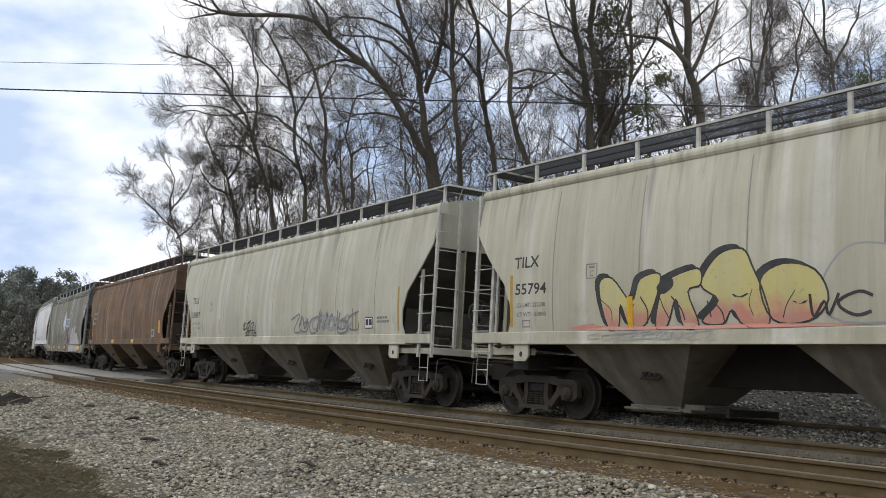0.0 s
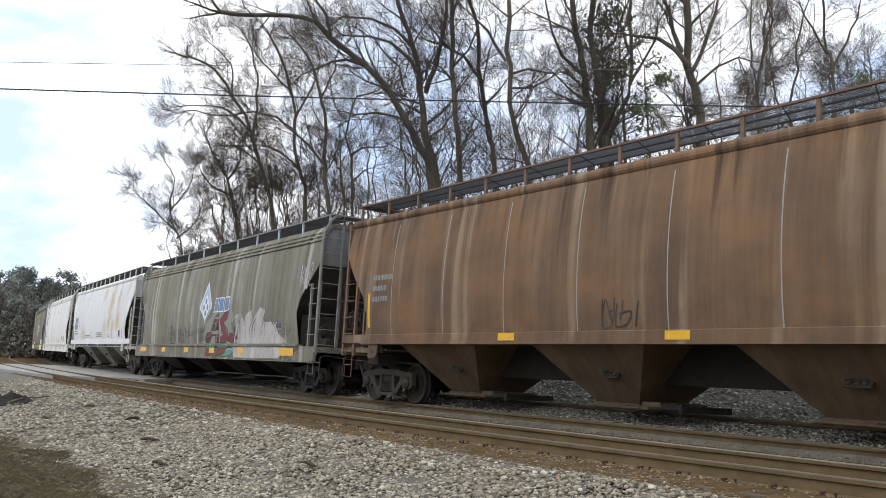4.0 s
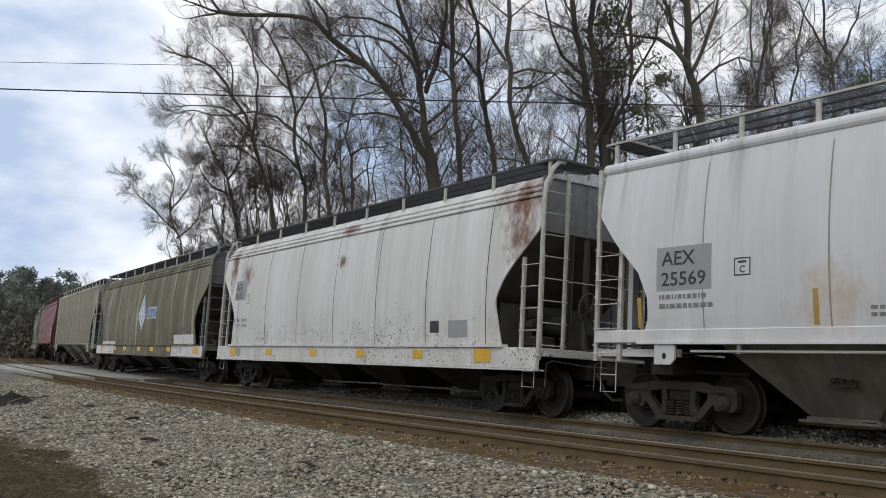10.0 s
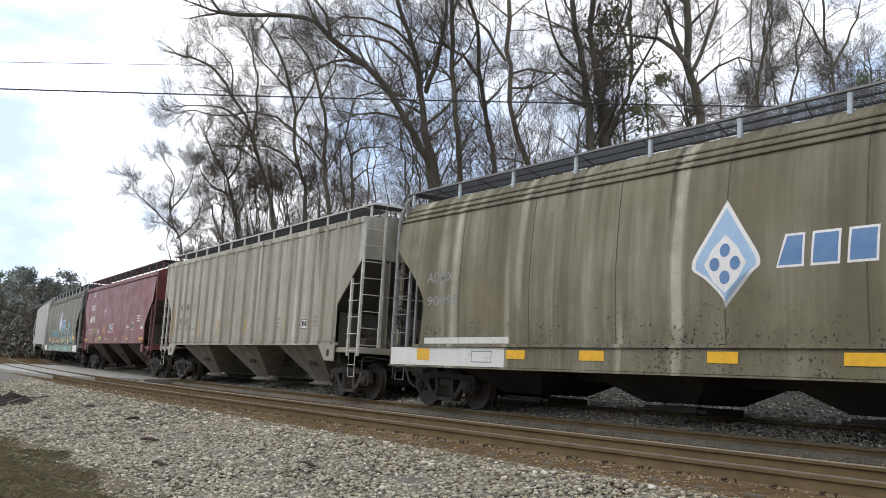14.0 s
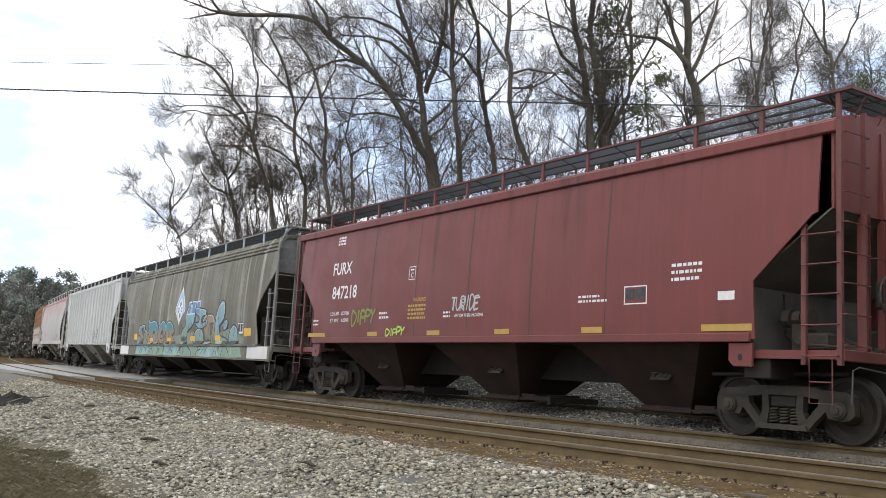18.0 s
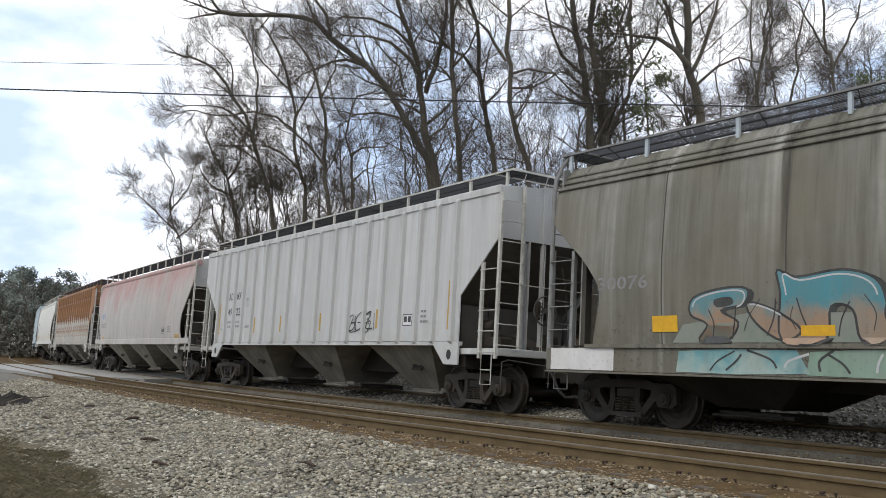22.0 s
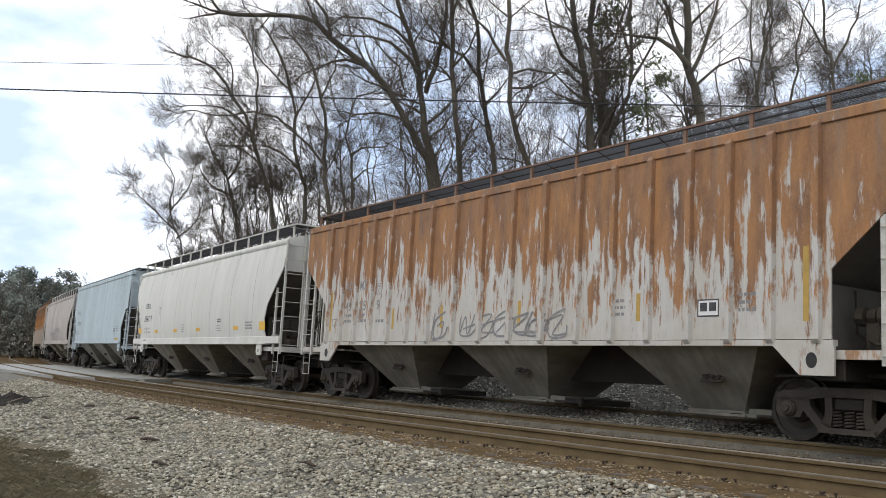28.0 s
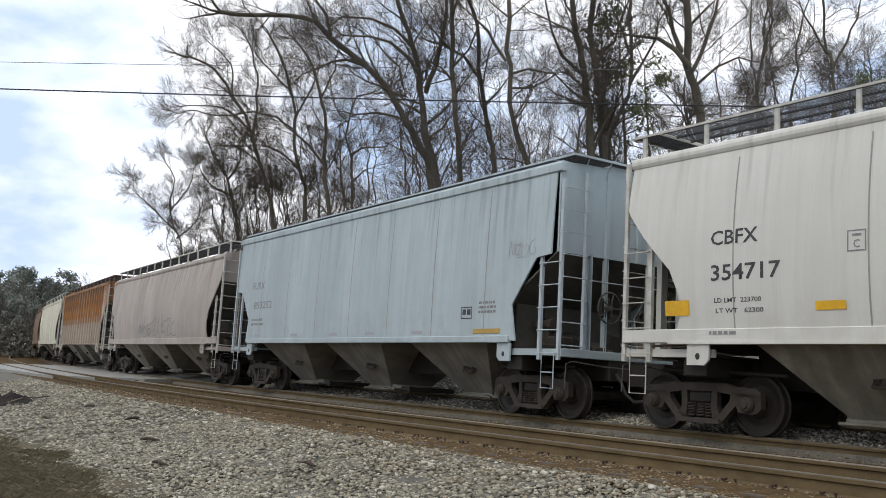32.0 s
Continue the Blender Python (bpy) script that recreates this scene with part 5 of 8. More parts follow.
# paints of the train, car by car
SEAM_DARK = plain("dark_seam", (0.06, 0.055, 0.045), (0.10, 0.09, 0.08), 5, 0.8)
SEAM_PALE = plain("grimy_seam", (0.26, 0.25, 0.23), (0.36, 0.35, 0.32), 3, 0.8)
P = {
    "cream": car_paint("cream_white_paint", (0.62, 0.59, 0.465), (0.34, 0.32, 0.24), (0.68, 0.66, 0.60), 0.45, 0.3, seed=1),
    "cream_two": car_paint("grey_cream_paint", (0.62, 0.595, 0.485), (0.34, 0.32, 0.24), (0.66, 0.64, 0.58), 0.4, 0.3, seed=2, rust=0.15),
    "brown": car_paint("rusty_brown_paint", (0.215, 0.138, 0.085), (0.105, 0.07, 0.048), (0.34, 0.26, 0.18), 0.75, 0.5, seed=3, rust=0.35, tint=(0.27, 0.145, 0.065)),
    "grey_a": car_paint("weathered_grey_paint", (0.34, 0.335, 0.30), (0.15, 0.138, 0.10), (0.56, 0.55, 0.49), 0.85, 0.4, 0.7, seed=4, tint=(0.22, 0.19, 0.125)),
    "white_a": car_paint("clean_white_paint", (0.71, 0.72, 0.73), (0.54, 0.53, 0.50), None, 0.35, 0.15, seed=5, spots=((3.5, 3.4, 0.55, 0.9, 0.75), (3.3, 2.4, 0.35, 0.6, 0.7), (5.25, 3.5, 0.35, 0.7, 0.6), (5.4, 2.4, 0.5, 0.5, 0.75), (1.5, 3.8, 0.35, 0.4, 0.7), (-4.1, 1.9, 0.5, 0.4, 0.5), (2.3, 2.2, 0.5, 0.4, 0.5), (4.4, 2.2, 0.5, 0.4, 0.6), (7.1, 3.9, 0.3, 0.5, 0.5)), spot_color=(0.50, 0.33, 0.15)),
    "white_b": car_paint("chipped_white_paint", (0.77, 0.77, 0.75), (0.52, 0.50, 0.46), None, 0.35, 0.2, 0.85, 0.25, seed=6, spots=((-7.35, 3.9, 0.25, 0.75, 0.95), (-6.13, 3.47, 0.4, 0.35, 0.8), (7.6, 4.1, 0.7, 0.45, 0.95), (7.6, 3.35, 0.45, 0.5, 0.9), (0.32, 3.4, 0.2, 0.15, 0.9), (0.4, 4.2, 0.4, 0.15, 0.8))),
    "grey_b": car_paint("dark_grey_brown_paint", (0.30, 0.285, 0.22), (0.12, 0.107, 0.072), (0.54, 0.51, 0.41), 0.85, 0.5, 0.9, seed=7, tint=(0.20, 0.17, 0.10)),
    "beige": car_paint("dirty_beige_paint", (0.54, 0.52, 0.45), (0.24, 0.215, 0.165), (0.60, 0.58, 0.53), 0.65, 0.45, seed=8),
    "red": car_paint("oxide_red_paint", (0.205, 0.06, 0.054), (0.14, 0.054, 0.046), None, 0.4, 0.35, seed=9, gloss=0.42),
    "grey_c": car_paint("stained_grey_paint", (0.30, 0.295, 0.26), (0.13, 0.12, 0.092), (0.48, 0.47, 0.42), 0.85, 0.45, 0.5, seed=10, tint=(0.19, 0.165, 0.115)),
    "pale_grey": car_paint("pale_grey_paint", (0.58, 0.585, 0.58), (0.44, 0.43, 0.40), (0.62, 0.62, 0.61), 0.4, 0.25, seed=11),
    "pinkish": car_paint("faded_pink_white_paint", (0.51, 0.48, 0.45), (0.34, 0.31, 0.28), None, 0.4, 0.3, seed=12, tint=(0.42, 0.19, 0.17), tint_low=3.6),
    "rust_white": car_paint("rust_eaten_white_paint", (0.58, 0.57, 0.54), (0.42, 0.38, 0.32), None, 0.4, 0.3, seed=13, rust_top=1.9, rust=0.5),
    "off_white": car_paint("off_white_paint", (0.64, 0.63, 0.58), (0.50, 0.48, 0.43), None, 0.3, 0.2, seed=14),
    "blue_grey": car_paint("pale_blue_grey_paint", (0.46, 0.535, 0.555), (0.31, 0.35, 0.36), None, 0.35, 0.25, seed=15),
    "dusty": car_paint("dusty_pink_grey_paint", (0.44, 0.39, 0.35), (0.30, 0.26, 0.23), None, 0.5, 0.35, seed=16, rust=0.3),
    "rust_two": car_paint("rust_streaked_beige_paint", (0.46, 0.40, 0.34), (0.28, 0.22, 0.17), None, 0.6, 0.4, seed=17, rust_top=1.6, rust=0.4),
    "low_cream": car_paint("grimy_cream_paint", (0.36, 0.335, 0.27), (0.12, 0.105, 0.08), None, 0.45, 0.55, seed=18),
    # low_dark and low_red: bay colours much darker than the sides above
    "low_dark": car_paint("dark_bay_paint", (0.043, 0.040, 0.036), (0.018, 0.016, 0.015), None, 0.5, 0.6, seed=19),
    "low_red": car_paint("dark_red_bay_paint", (0.065, 0.034, 0.027), (0.03, 0.022, 0.018), None, 0.5, 0.6, seed=20),
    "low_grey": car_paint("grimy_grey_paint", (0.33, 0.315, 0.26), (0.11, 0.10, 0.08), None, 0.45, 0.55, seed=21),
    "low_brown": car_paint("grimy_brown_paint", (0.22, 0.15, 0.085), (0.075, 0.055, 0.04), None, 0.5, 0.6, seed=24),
    # end bays: grime, plus the shade under the overhang put into the colour
    "low_slope": car_paint("grimy_shaded_end_paint", (0.15, 0.14, 0.12), (0.07, 0.063, 0.052), None, 0.5, 0.6, seed=23),
    "patch_white": car_paint("fresh_white_patch", (0.70, 0.69, 0.67), (0.58, 0.56, 0.53), None, 0.3, 0.2, 0.3, seed=22),
    "white_bar": plain("white_bar_paint", (0.60, 0.59, 0.545), (0.34, 0.32, 0.27), 5, 0.6, 0.0, 0.8),
    "grey_bar": plain("grey_bar_paint", (0.24, 0.24, 0.23), (0.14, 0.135, 0.125), 6, 0.55),
    "red_bar": plain("red_bar_paint", (0.16, 0.05, 0.045), (0.09, 0.04, 0.036), 6, 0.55),
    "brown_bar": plain("brown_bar_paint", (0.20, 0.12, 0.08), (0.12, 0.075, 0.05), 6, 0.65),
    "blue_bar": plain("blue_grey_bar_paint", (0.46, 0.51, 0.54), (0.34, 0.38, 0.40), 6, 0.6),
    "dark_bar": plain("dark_bar_paint", (0.09, 0.085, 0.08), (0.05, 0.047, 0.045), 6, 0.65),
}
SEAMS = (-0.36, -0.24, -0.12, 0.0, 0.12, 0.24, 0.36)
CURVED = dict(kind="curved", seams=SEAMS)
GRAIN = dict(kind="grain", seams=SEAMS, pipes=True, bays=4)
RIBBED = dict(kind="ribbed")
# front and rear of each car along the train, and its make-up
TRAIN = [
    (4.25, -12.87, dict(label="cream white curved-side hopper car with graffiti", paint=P["cream"], lower=P["low_cream"], ladder=P["white_bar"], walk_paint=P["white_bar"], **CURVED)),
    (-14.30, -31.62, dict(label="dirty cream curved-side hopper car with a long scrawl", paint=P["cream_two"], lower=P["low_cream"], ladder=P["white_bar"], walk_paint=P["white_bar"], **CURVED)),
    (-33.07, -50.06, dict(label="rusty brown curved-side hopper car", paint=P["brown"], lower=P["low_brown"], ladder=P["brown_bar"], walk_paint=P["brown_bar"], **CURVED)),
    (-51.52, -69.91, dict(label="streaked grey grain hopper car with blue drop emblem and graffiti", paint=P["grey_a"], end_paint=P["grey_bar"], lower=P["low_dark"], ladder=P["grey_bar"],
                          walk_paint=P["grey_bar"], post_paint=P["blue_bar"], truck_paint=STEEL_DARK, **GRAIN)),
    (-71.30, -88.21, dict(label="white curved-side hopper car with rust stains", pipe_rail=True, paint=P["white_a"], lower=P["low_grey"], ladder=P["white_bar"], walk_paint=P["white_bar"], **CURVED)),
    (-89.59, -106.05, dict(label="chipped white hopper car with rust patches", paint=P["white_b"], end_paint=P["grey_bar"], lower=P["low_dark"], ladder=P["white_bar"], walk_paint=P["dark_bar"], post_paint=P["white_bar"], tank=True,
                           truck_paint=STEEL_DARK, **GRAIN)),
    (-107.51, -125.87, dict(label="dark grimy grain hopper car with emblem and white sill patches", paint=P["grey_b"], end_paint=P["grey_bar"], lower=P["low_dark"], ladder=P["grey_bar"],
                            walk_paint=P["grey_bar"], post_paint=P["blue_bar"], truck_paint=STEEL_DARK, **GRAIN)),
    (-127.48, -144.27, dict(label="dirty beige hopper car with ribbed sides", paint=P["beige"], lower=P["low_cream"], ladder=P["white_bar"], walk_paint=P["white_bar"], **RIBBED)),
    (-145.73, -162.21, dict(label="dark red smooth-side hopper car with white lettering", truck_at=1.25, kind="flat", seams=SEAMS[1:-1], paint=P["red"], lower=P["low_red"], ladder=P["red_bar"], walk_paint=P["red_bar"])),
    (-163.60, -182.11, dict(label="grey grain hopper car with teal graffiti along its side", paint=P["grey_c"], end_paint=P["grey_bar"], lower=P["low_dark"], ladder=P["grey_bar"], walk_paint=P["grey_bar"],
                            post_paint=P["blue_bar"], truck_paint=STEEL_DARK, **GRAIN)),
    (-183.62, -200.66, dict(label="pale grey hopper car with ribbed sides", paint=P["pale_grey"], lower=P["low_grey"], ladder=P["white_bar"], walk_paint=P["white_bar"], **RIBBED)),
    (-202.12, -219.36, dict(label="faded pink and white curved-side hopper car", paint=P["pinkish"], end_paint=P["pale_grey"], lower=P["low_cream"], ladder=P["white_bar"], walk_paint=P["white_bar"], **CURVED)),
    (-220.93, -237.92, dict(label="white ribbed hopper car eaten by orange rust", paint=P["rust_white"], lower=P["low_grey"], ladder=P["white_bar"], walk_paint=P["brown_bar"], **RIBBED)),
    (-239.36, -256.08, dict(label="clean off-white curved-side hopper car", truck_at=1.15, paint=P["off_white"], lower=P["low_cream"], ladder=P["white_bar"], walk_paint=P["white_bar"], **CURVED)),
    (-257.59, -273.38, dict(label="pale blue grey hopper car with smooth sides", kind="tall", closed_walk=True, seams=SEAMS, paint=P["blue_grey"], lower=P["low_grey"], ladder=P["blue_bar"], walk_paint=P["blue_grey"])),
    (-274.80, -291.60, dict(label="dusty pink grey curved-side hopper car", paint=P["dusty"], lower=P["low_cream"], ladder=P["white_bar"], walk_paint=P["white_bar"], **CURVED)),
    (-293.05, -310.00, dict(label="beige ribbed hopper car streaked with rust", paint=P["rust_two"], lower=P["low_grey"], ladder=P["white_bar"], walk_paint=P["brown_bar"], **RIBBED)),
    (-311.45, -328.40, dict(label="cream curved-side hopper car far down the train", paint=P["cream"], lower=P["low_cream"], ladder=P["white_bar"], walk_paint=P["white_bar"], **CURVED)),
    (-329.85, -346.80, dict(label="brown curved-side hopper car at the bend", paint=P["brown"], lower=P["low_dark"], ladder=P["brown_bar"], walk_paint=P["brown_bar"], **CURVED)),
    (-348.25, -365.20, dict(label="white curved-side hopper car at the bend", paint=P["white_a"], lower=P["low_grey"], ladder=P["white_bar"], walk_paint=P["white_bar"], **CURVED)),
]
CARS = []
for front, rear, spec in TRAIN:
    made, axles = build_car(length=round(front - rear, 2), **spec)
    CARS.append((made, axles, (front + rear) / 2, front - rear))


# ---- lettering, stripes and graffiti, car by car ----
def yellow(car, kind, rows, mat=YELLOW):
    for x0, x1, z0, z1 in rows:
        decal(car, kind, "reflector", x0, x1, z0, z1, mat, "yellow reflective stripe", 0.0105)


def plate_box(car, kind, x0, x1, z0, z1, mat):
    decal(car, kind, "stencil_frame", x0, x1, z0, z1, mat, "square stencilled frame", 0.004, 0.018)
    decal(car, kind, "stencil_mark", x0 + (x1 - x0) * 0.25, x1 - (x1 - x0) * 0.25, z1 - (z1 - z0) * 0.3, z1 - (z1 - z0) * 0.18, mat)
    letters_fit(car, kind, "C", x0 + (x1 - x0) * 0.33, x1 - (x1 - x0) * 0.33, z0 + (z1 - z0) * 0.15, z0 + (z1 - z0) * 0.55, mat)


def data_panel(car, kind, x0, x1, z0, z1, mat, back=None):
    """A framed panel with two black squares of inspection data."""
    if back:
        decal(car, kind, "data_panel", x0, x1, z0, z1, back, "framed data panel")
    decal(car, kind, "stencil_frame", x0, x1, z0, z1, mat, "", 0.005, 0.02)
    m = (x0 + x1) / 2
    decal(car, kind, "data_square", x0 + 0.05, m - 0.02, z0 + 0.08, z1 - 0.05, LETTER_BLACK, "", 0.006)
    decal(car, kind, "data_square", m + 0.02, x1 - 0.05, z0 + 0.08, z1 - 0.05, LETTER_BLACK, "", 0.006)


def decorate():
    c = [row[0] for row in CARS]
    # cream car with the large piece
    k = "curved"
    letters_fit(c[0], k, "TILX", -7.24, -6.55, 2.72, 2.93, LETTER_BLACK)
    letters_fit(c[0], k, "55794", -7.19, -6.33, 2.22, 2.43, LETTER_BLACK)
    letters_fit(c[0], k, "LD LMT  222200", -7.15, -6.36, 1.99, 2.07, LETTER_GREY)
    letters_fit(c[0], k, "LT WT   63800", -7.14, -6.34, 1.82, 1.90, LETTER_GREY)
    decal(c[0], k, "stencil_frame", -7.0, -6.78, 1.62, 1.75, LETTER_GREY, "", 0.004, 0.018)
    decal(c[0], k, "stripe", -7.35, -7.27, 1.64, 2.6, MUSTARD, "faded yellow upright stripe")
    plate_box(c[0], k, -5.32, -5.05, 2.42, 2.68, LETTER_GREY)
    piece(c[0], k, [
        [(-4.82, 1.6), (-5.00, 2.3), (-4.70, 2.4), (-4.27, 2.0), (-4.08, 2.35), (-3.66, 2.4), (-3.78, 1.95), (-4.02, 1.6), (-4.33, 1.58), (-4.51, 1.95), (-4.57, 1.6)],
        [(-3.78, 1.6), (-3.66, 2.1), (-3.54, 2.3), (-2.93, 2.45), (-2.87, 2.2), (-3.11, 2.1), (-2.93, 1.6), (-3.23, 1.58), (-3.35, 2.0), (-3.54, 1.6)],
        [(-2.87, 1.65), (-2.56, 1.95), (-2.87, 2.2), (-2.56, 2.62), (-2.13, 2.68), (-1.95, 2.4), (-1.77, 2.0), (-1.71, 1.6), (-2.13, 1.58), (-2.32, 1.8), (-2.50, 1.6)],
        [(-1.83, 2.2), (-1.46, 2.42), (-0.97, 2.3), (-0.79, 1.9), (-1.10, 1.62), (-1.65, 1.65)],
    ], SPRAY["sunset"], None, 0.03, SPRAY["black"], (-0.10, 0.07))
    piece(c[0], k, [[(-2.38, 2.15), (-2.13, 2.28), (-1.97, 2.1), (-2.2, 1.98)], [(-1.34, 2.0), (-1.16, 2.12), (-1.07, 1.95), (-1.24, 1.84)], [(-3.72, 2.2), (-3.48, 2.35), (-3.41, 2.22), (-3.6, 2.1)]], SPRAY["black"], label="dark counter of a letter")
    piece(c[0], k, [[(-5.5, 1.55), (-5.2, 1.66), (-4.8, 1.6), (-3.2, 1.59), (-1.4, 1.6), (-0.6, 1.55)]], SPRAY["sunset"], SPRAY["pink"], 0.008, label="pink overspray along the foot")
    piece(c[0], k, [[(-0.9, 1.95), (-0.75, 2.35), (-0.4, 2.6), (0.2, 2.5), (0.5, 2.2), (0.3, 1.9), (0.9, 1.75), (0.6, 1.62), (-0.6, 1.6)]], P["cream"], DECAL_GREY, 0.03, label="sprayed outline with no fill")
    tag(c[0], k, "WC", -1.15, -0.2, 1.66, 2.0, SPRAY["black"], 14, 0.05)
    slashes(c[0], k, -5.0, -1.2, 1.6, 2.1, 9, SPRAY["black"], 15, 0.02)
    decal(c[0], k, "stripe", -4.36, -4.24, 1.56, 2.08, YELLOW, "yellow upright stripe", 0.012)
    scrawl(c[0], k, -5.3, -2.6, 1.38, 1.52, DECAL_GREY, 3, 9, 0.018)
    # cream car behind it
    letters_fit(c[1], k, "TILX", -7.38, -6.71, 2.72, 2.94, LETTER_BLACK)
    letters_fit(c[1], k, "55887", -7.34, -6.48, 2.23, 2.43, LETTER_BLACK)
    letters_fit(c[1], k, "LD LMT  222200", -7.29, -6.47, 1.99, 2.07, LETTER_GREY)
    letters_fit(c[1], k, "LT WT   63800", -7.27, -6.47, 1.82, 1.90, LETTER_GREY)
    plate_box(c[1], k, -5.49, -5.24, 2.42, 2.70, LETTER_GREY)
    decal(c[1], k, "stencil_frame", -7.14, -6.9, 1.62, 1.75, LETTER_GREY, "", 0.004, 0.018)
    for x, z0, z1 in ((-7.47, 1.64, 2.63), (-4.53, 1.66, 2.13), (5.2, 1.66, 2.1), (7.25, 1.6, 2.6)):
        decal(c[1], k, "stripe", x, x + 0.07, z0, z1, MUSTARD, "faded yellow upright stripe")
    scrawl(c[1], k, 1.4, 5.4, 1.62, 2.2, LETTER_GREY, 21, 7, 0.05)
    scrawl(c[1], k, 2.2, 5.0, 1.7, 2.1, DECAL_GREY, 22, 6, 0.08)
    scrawl(c[1], k, -2.3, -1.0, 1.72, 2.05, SPRAY["black"], 23, 4, 0.035)
    scrawl(c[1], k, -2.15, -1.2, 1.56, 1.70, SPRAY["black"], 27, 4, 0.018)
    data_panel(c[1], k, 5.7, 6.1, 1.68, 1.95, LETTER_BLACK, LETTER_WHITE)
    small_print(c[1], k, 6.3, 1.9, 0.6, 2, LETTER_GREY, 24)
    # brown car
    yellow(c[2], k, [(-7.2, -7.1, 1.7, 2.5), (-2.2, -1.7, 1.38, 1.52), (2.0, 2.5, 1.38, 1.52), (6.8, 7.0, 1.75, 2.25)])
    data_panel(c[2], k, 5.6, 6.0, 1.62, 1.9, LETTER_WHITE, LETTER_GREY)
    scrawl(c[2], k, 0.6, 1.6, 1.6, 2.1, SPRAY["black"], 25, 3, 0.03)
    small_print(c[2], k, -7.0, 2.8, 0.8, 3, LETTER_GREY, 26, 0.25, 0.12)
    # first grey grain car
    k = "grain"
    drop_emblem(c[3], k, -0.02, 1.95, 3.47, 0.63)
    block_marks(c[3], k, 0.8, 2.42, 2.37, 2.86)
    piece(c[3], k, [[(-0.1, 1.34), (0.05, 1.9), (0.6, 2.2), (1.2, 2.45), (2.6, 2.5), (3.0, 2.0), (3.4, 1.5), (3.2, 1.34)]], SPRAY["sage"], SPRAY["sage"], 0.01, sharp=True, label="thin green haze behind a sprayed piece")
    piece(c[3], k, [
        [(2.65, 1.9), (3.0, 2.2), (3.5, 2.28), (3.8, 2.05), (4.1, 2.25), (4.5, 2.35), (4.6, 2.05), (5.2, 2.4), (5.6, 2.3), (5.5, 1.95), (6.1, 1.95), (6.8, 1.55), (7.3, 1.40), (7.0, 1.34), (3.3, 1.34), (3.0, 1.6)],
        [(3.2, 0.91), (3.0, 1.22), (5.0, 1.235), (7.3, 1.22), (6.9, 0.92), (5.0, 0.90)]], SPRAY["chalk"], SPRAY["chalk"], 0.02, sharp=True, label="weathered cream sprayed piece")
    slashes(c[3], k, 2.7, 5.9, 1.5, 2.3, 9, SPRAY["black"], 130, 0.03, 0.7)
    slashes(c[3], k, 3.0, 7.0, 1.36, 2.0, 14, SPRAY["white"], 131, 0.06, 0.9)
    slashes(c[3], k, 3.2, 7.2, 0.92, 1.22, 12, DECAL_GREY, 132, 0.035, 0.6)
    piece(c[3], k, [
        [(0.1, 1.55), (0.3, 1.68), (0.7, 1.72), (1.05, 2.22), (1.45, 2.34), (1.5, 1.8), (1.55, 1.36), (1.2, 1.36), (1.2, 1.6), (0.85, 1.6), (0.65, 1.38), (0.2, 1.36)],
        [(1.6, 2.1), (2.0, 2.33), (2.45, 2.4), (2.3, 2.12), (1.95, 2.0), (2.35, 1.8), (2.5, 1.5), (2.2, 1.36), (1.6, 1.36), (1.7, 1.55), (2.0, 1.62), (1.7, 1.8)],
        [(2.4, 1.42), (2.6, 1.68), (2.92, 1.62), (3.0, 1.88), (3.3, 1.5), (2.9, 1.36)],
        [(0.3, 0.92), (0.4, 1.22), (1.3, 1.22), (1.1, 0.95)], [(1.4, 0.92), (1.6, 1.22), (2.6, 1.22), (2.2, 1.0)]],
        SPRAY["red"], SPRAY["black"], 0.04, SPRAY["green"], (0.07, 0.05), sharp=True, label="dark red sprayed letters")
    slashes(c[3], k, 0.4, 2.6, 1.4, 2.2, 5, SPRAY["white"], 133, 0.015, 0.5)
    piece(c[3], k, [[(0.95, 1.78), (1.12, 2.05), (1.25, 2.05), (1.22, 1.78)]], SPRAY["sage"], SPRAY["black"], 0.03, sharp=True, label="green counter of a letter")
    piece(c[3], k, [[(1.9, 0.93), (2.3, 1.08), (2.7, 1.2), (3.1, 1.12), (2.8, 0.95)]], SPRAY["green"], shine=SPRAY["white"])
    scrawl(c[3], k, -4.3, -2.0, 1.36, 2.05, SPRAY["black"], 36, 6, 0.022)
    slashes(c[3], k, -4.2, -2.1, 0.9, 1.24, 7, SPRAY["black"], 30, 0.014)
    scrawl(c[3], k, -1.8, -1.05, 1.55, 2.05, SPRAY["black"], 37, 3, 0.016)
    tag(c[3], k, "OLDMAN", -0.75, -0.1, 1.68, 1.86, SPRAY["black"], 38, 0.018)
    tag(c[3], k, "BLUES", -0.7, -0.1, 1.45, 1.62, SPRAY["black"], 138, 0.018)
    tag(c[3], k, "OLD", 6.85, 7.12, 0.92, 1.0, SPRAY["black"], 139, 0.014)
    tag(c[3], k, "NEWS", 7.18, 7.6, 0.92, 1.0, SPRAY["black"], 140, 0.014)
    scrawl(c[3], k, 7.1, 7.7, 1.55, 1.9, SPRAY["black"], 141, 3, 0.018)
    scrawl(c[3], k, 8.0, 8.75, 2.85, 3.55, SPRAY["lilac"], 40, 5, 0.018)
    scrawl(c[3], k, -9.0, -8.2, 3.0, 3.6, SPRAY["black"], 41, 4, 0.025)
    letters_fit(c[3], k, "50036", -8.1, -7.2, 2.15, 2.35, LETTER_GREY)
    yellow(c[3], k, [(-8.3, -7.4, 1.02, 1.2), (-5.07, -4.55, 1.02, 1.2), (-2.14, -1.63, 1.02, 1.2), (0.72, 1.25, 1.02, 1.2), (3.5, 4.05, 1.02, 1.2), (6.9, 7.9, 0.99, 1.21)])
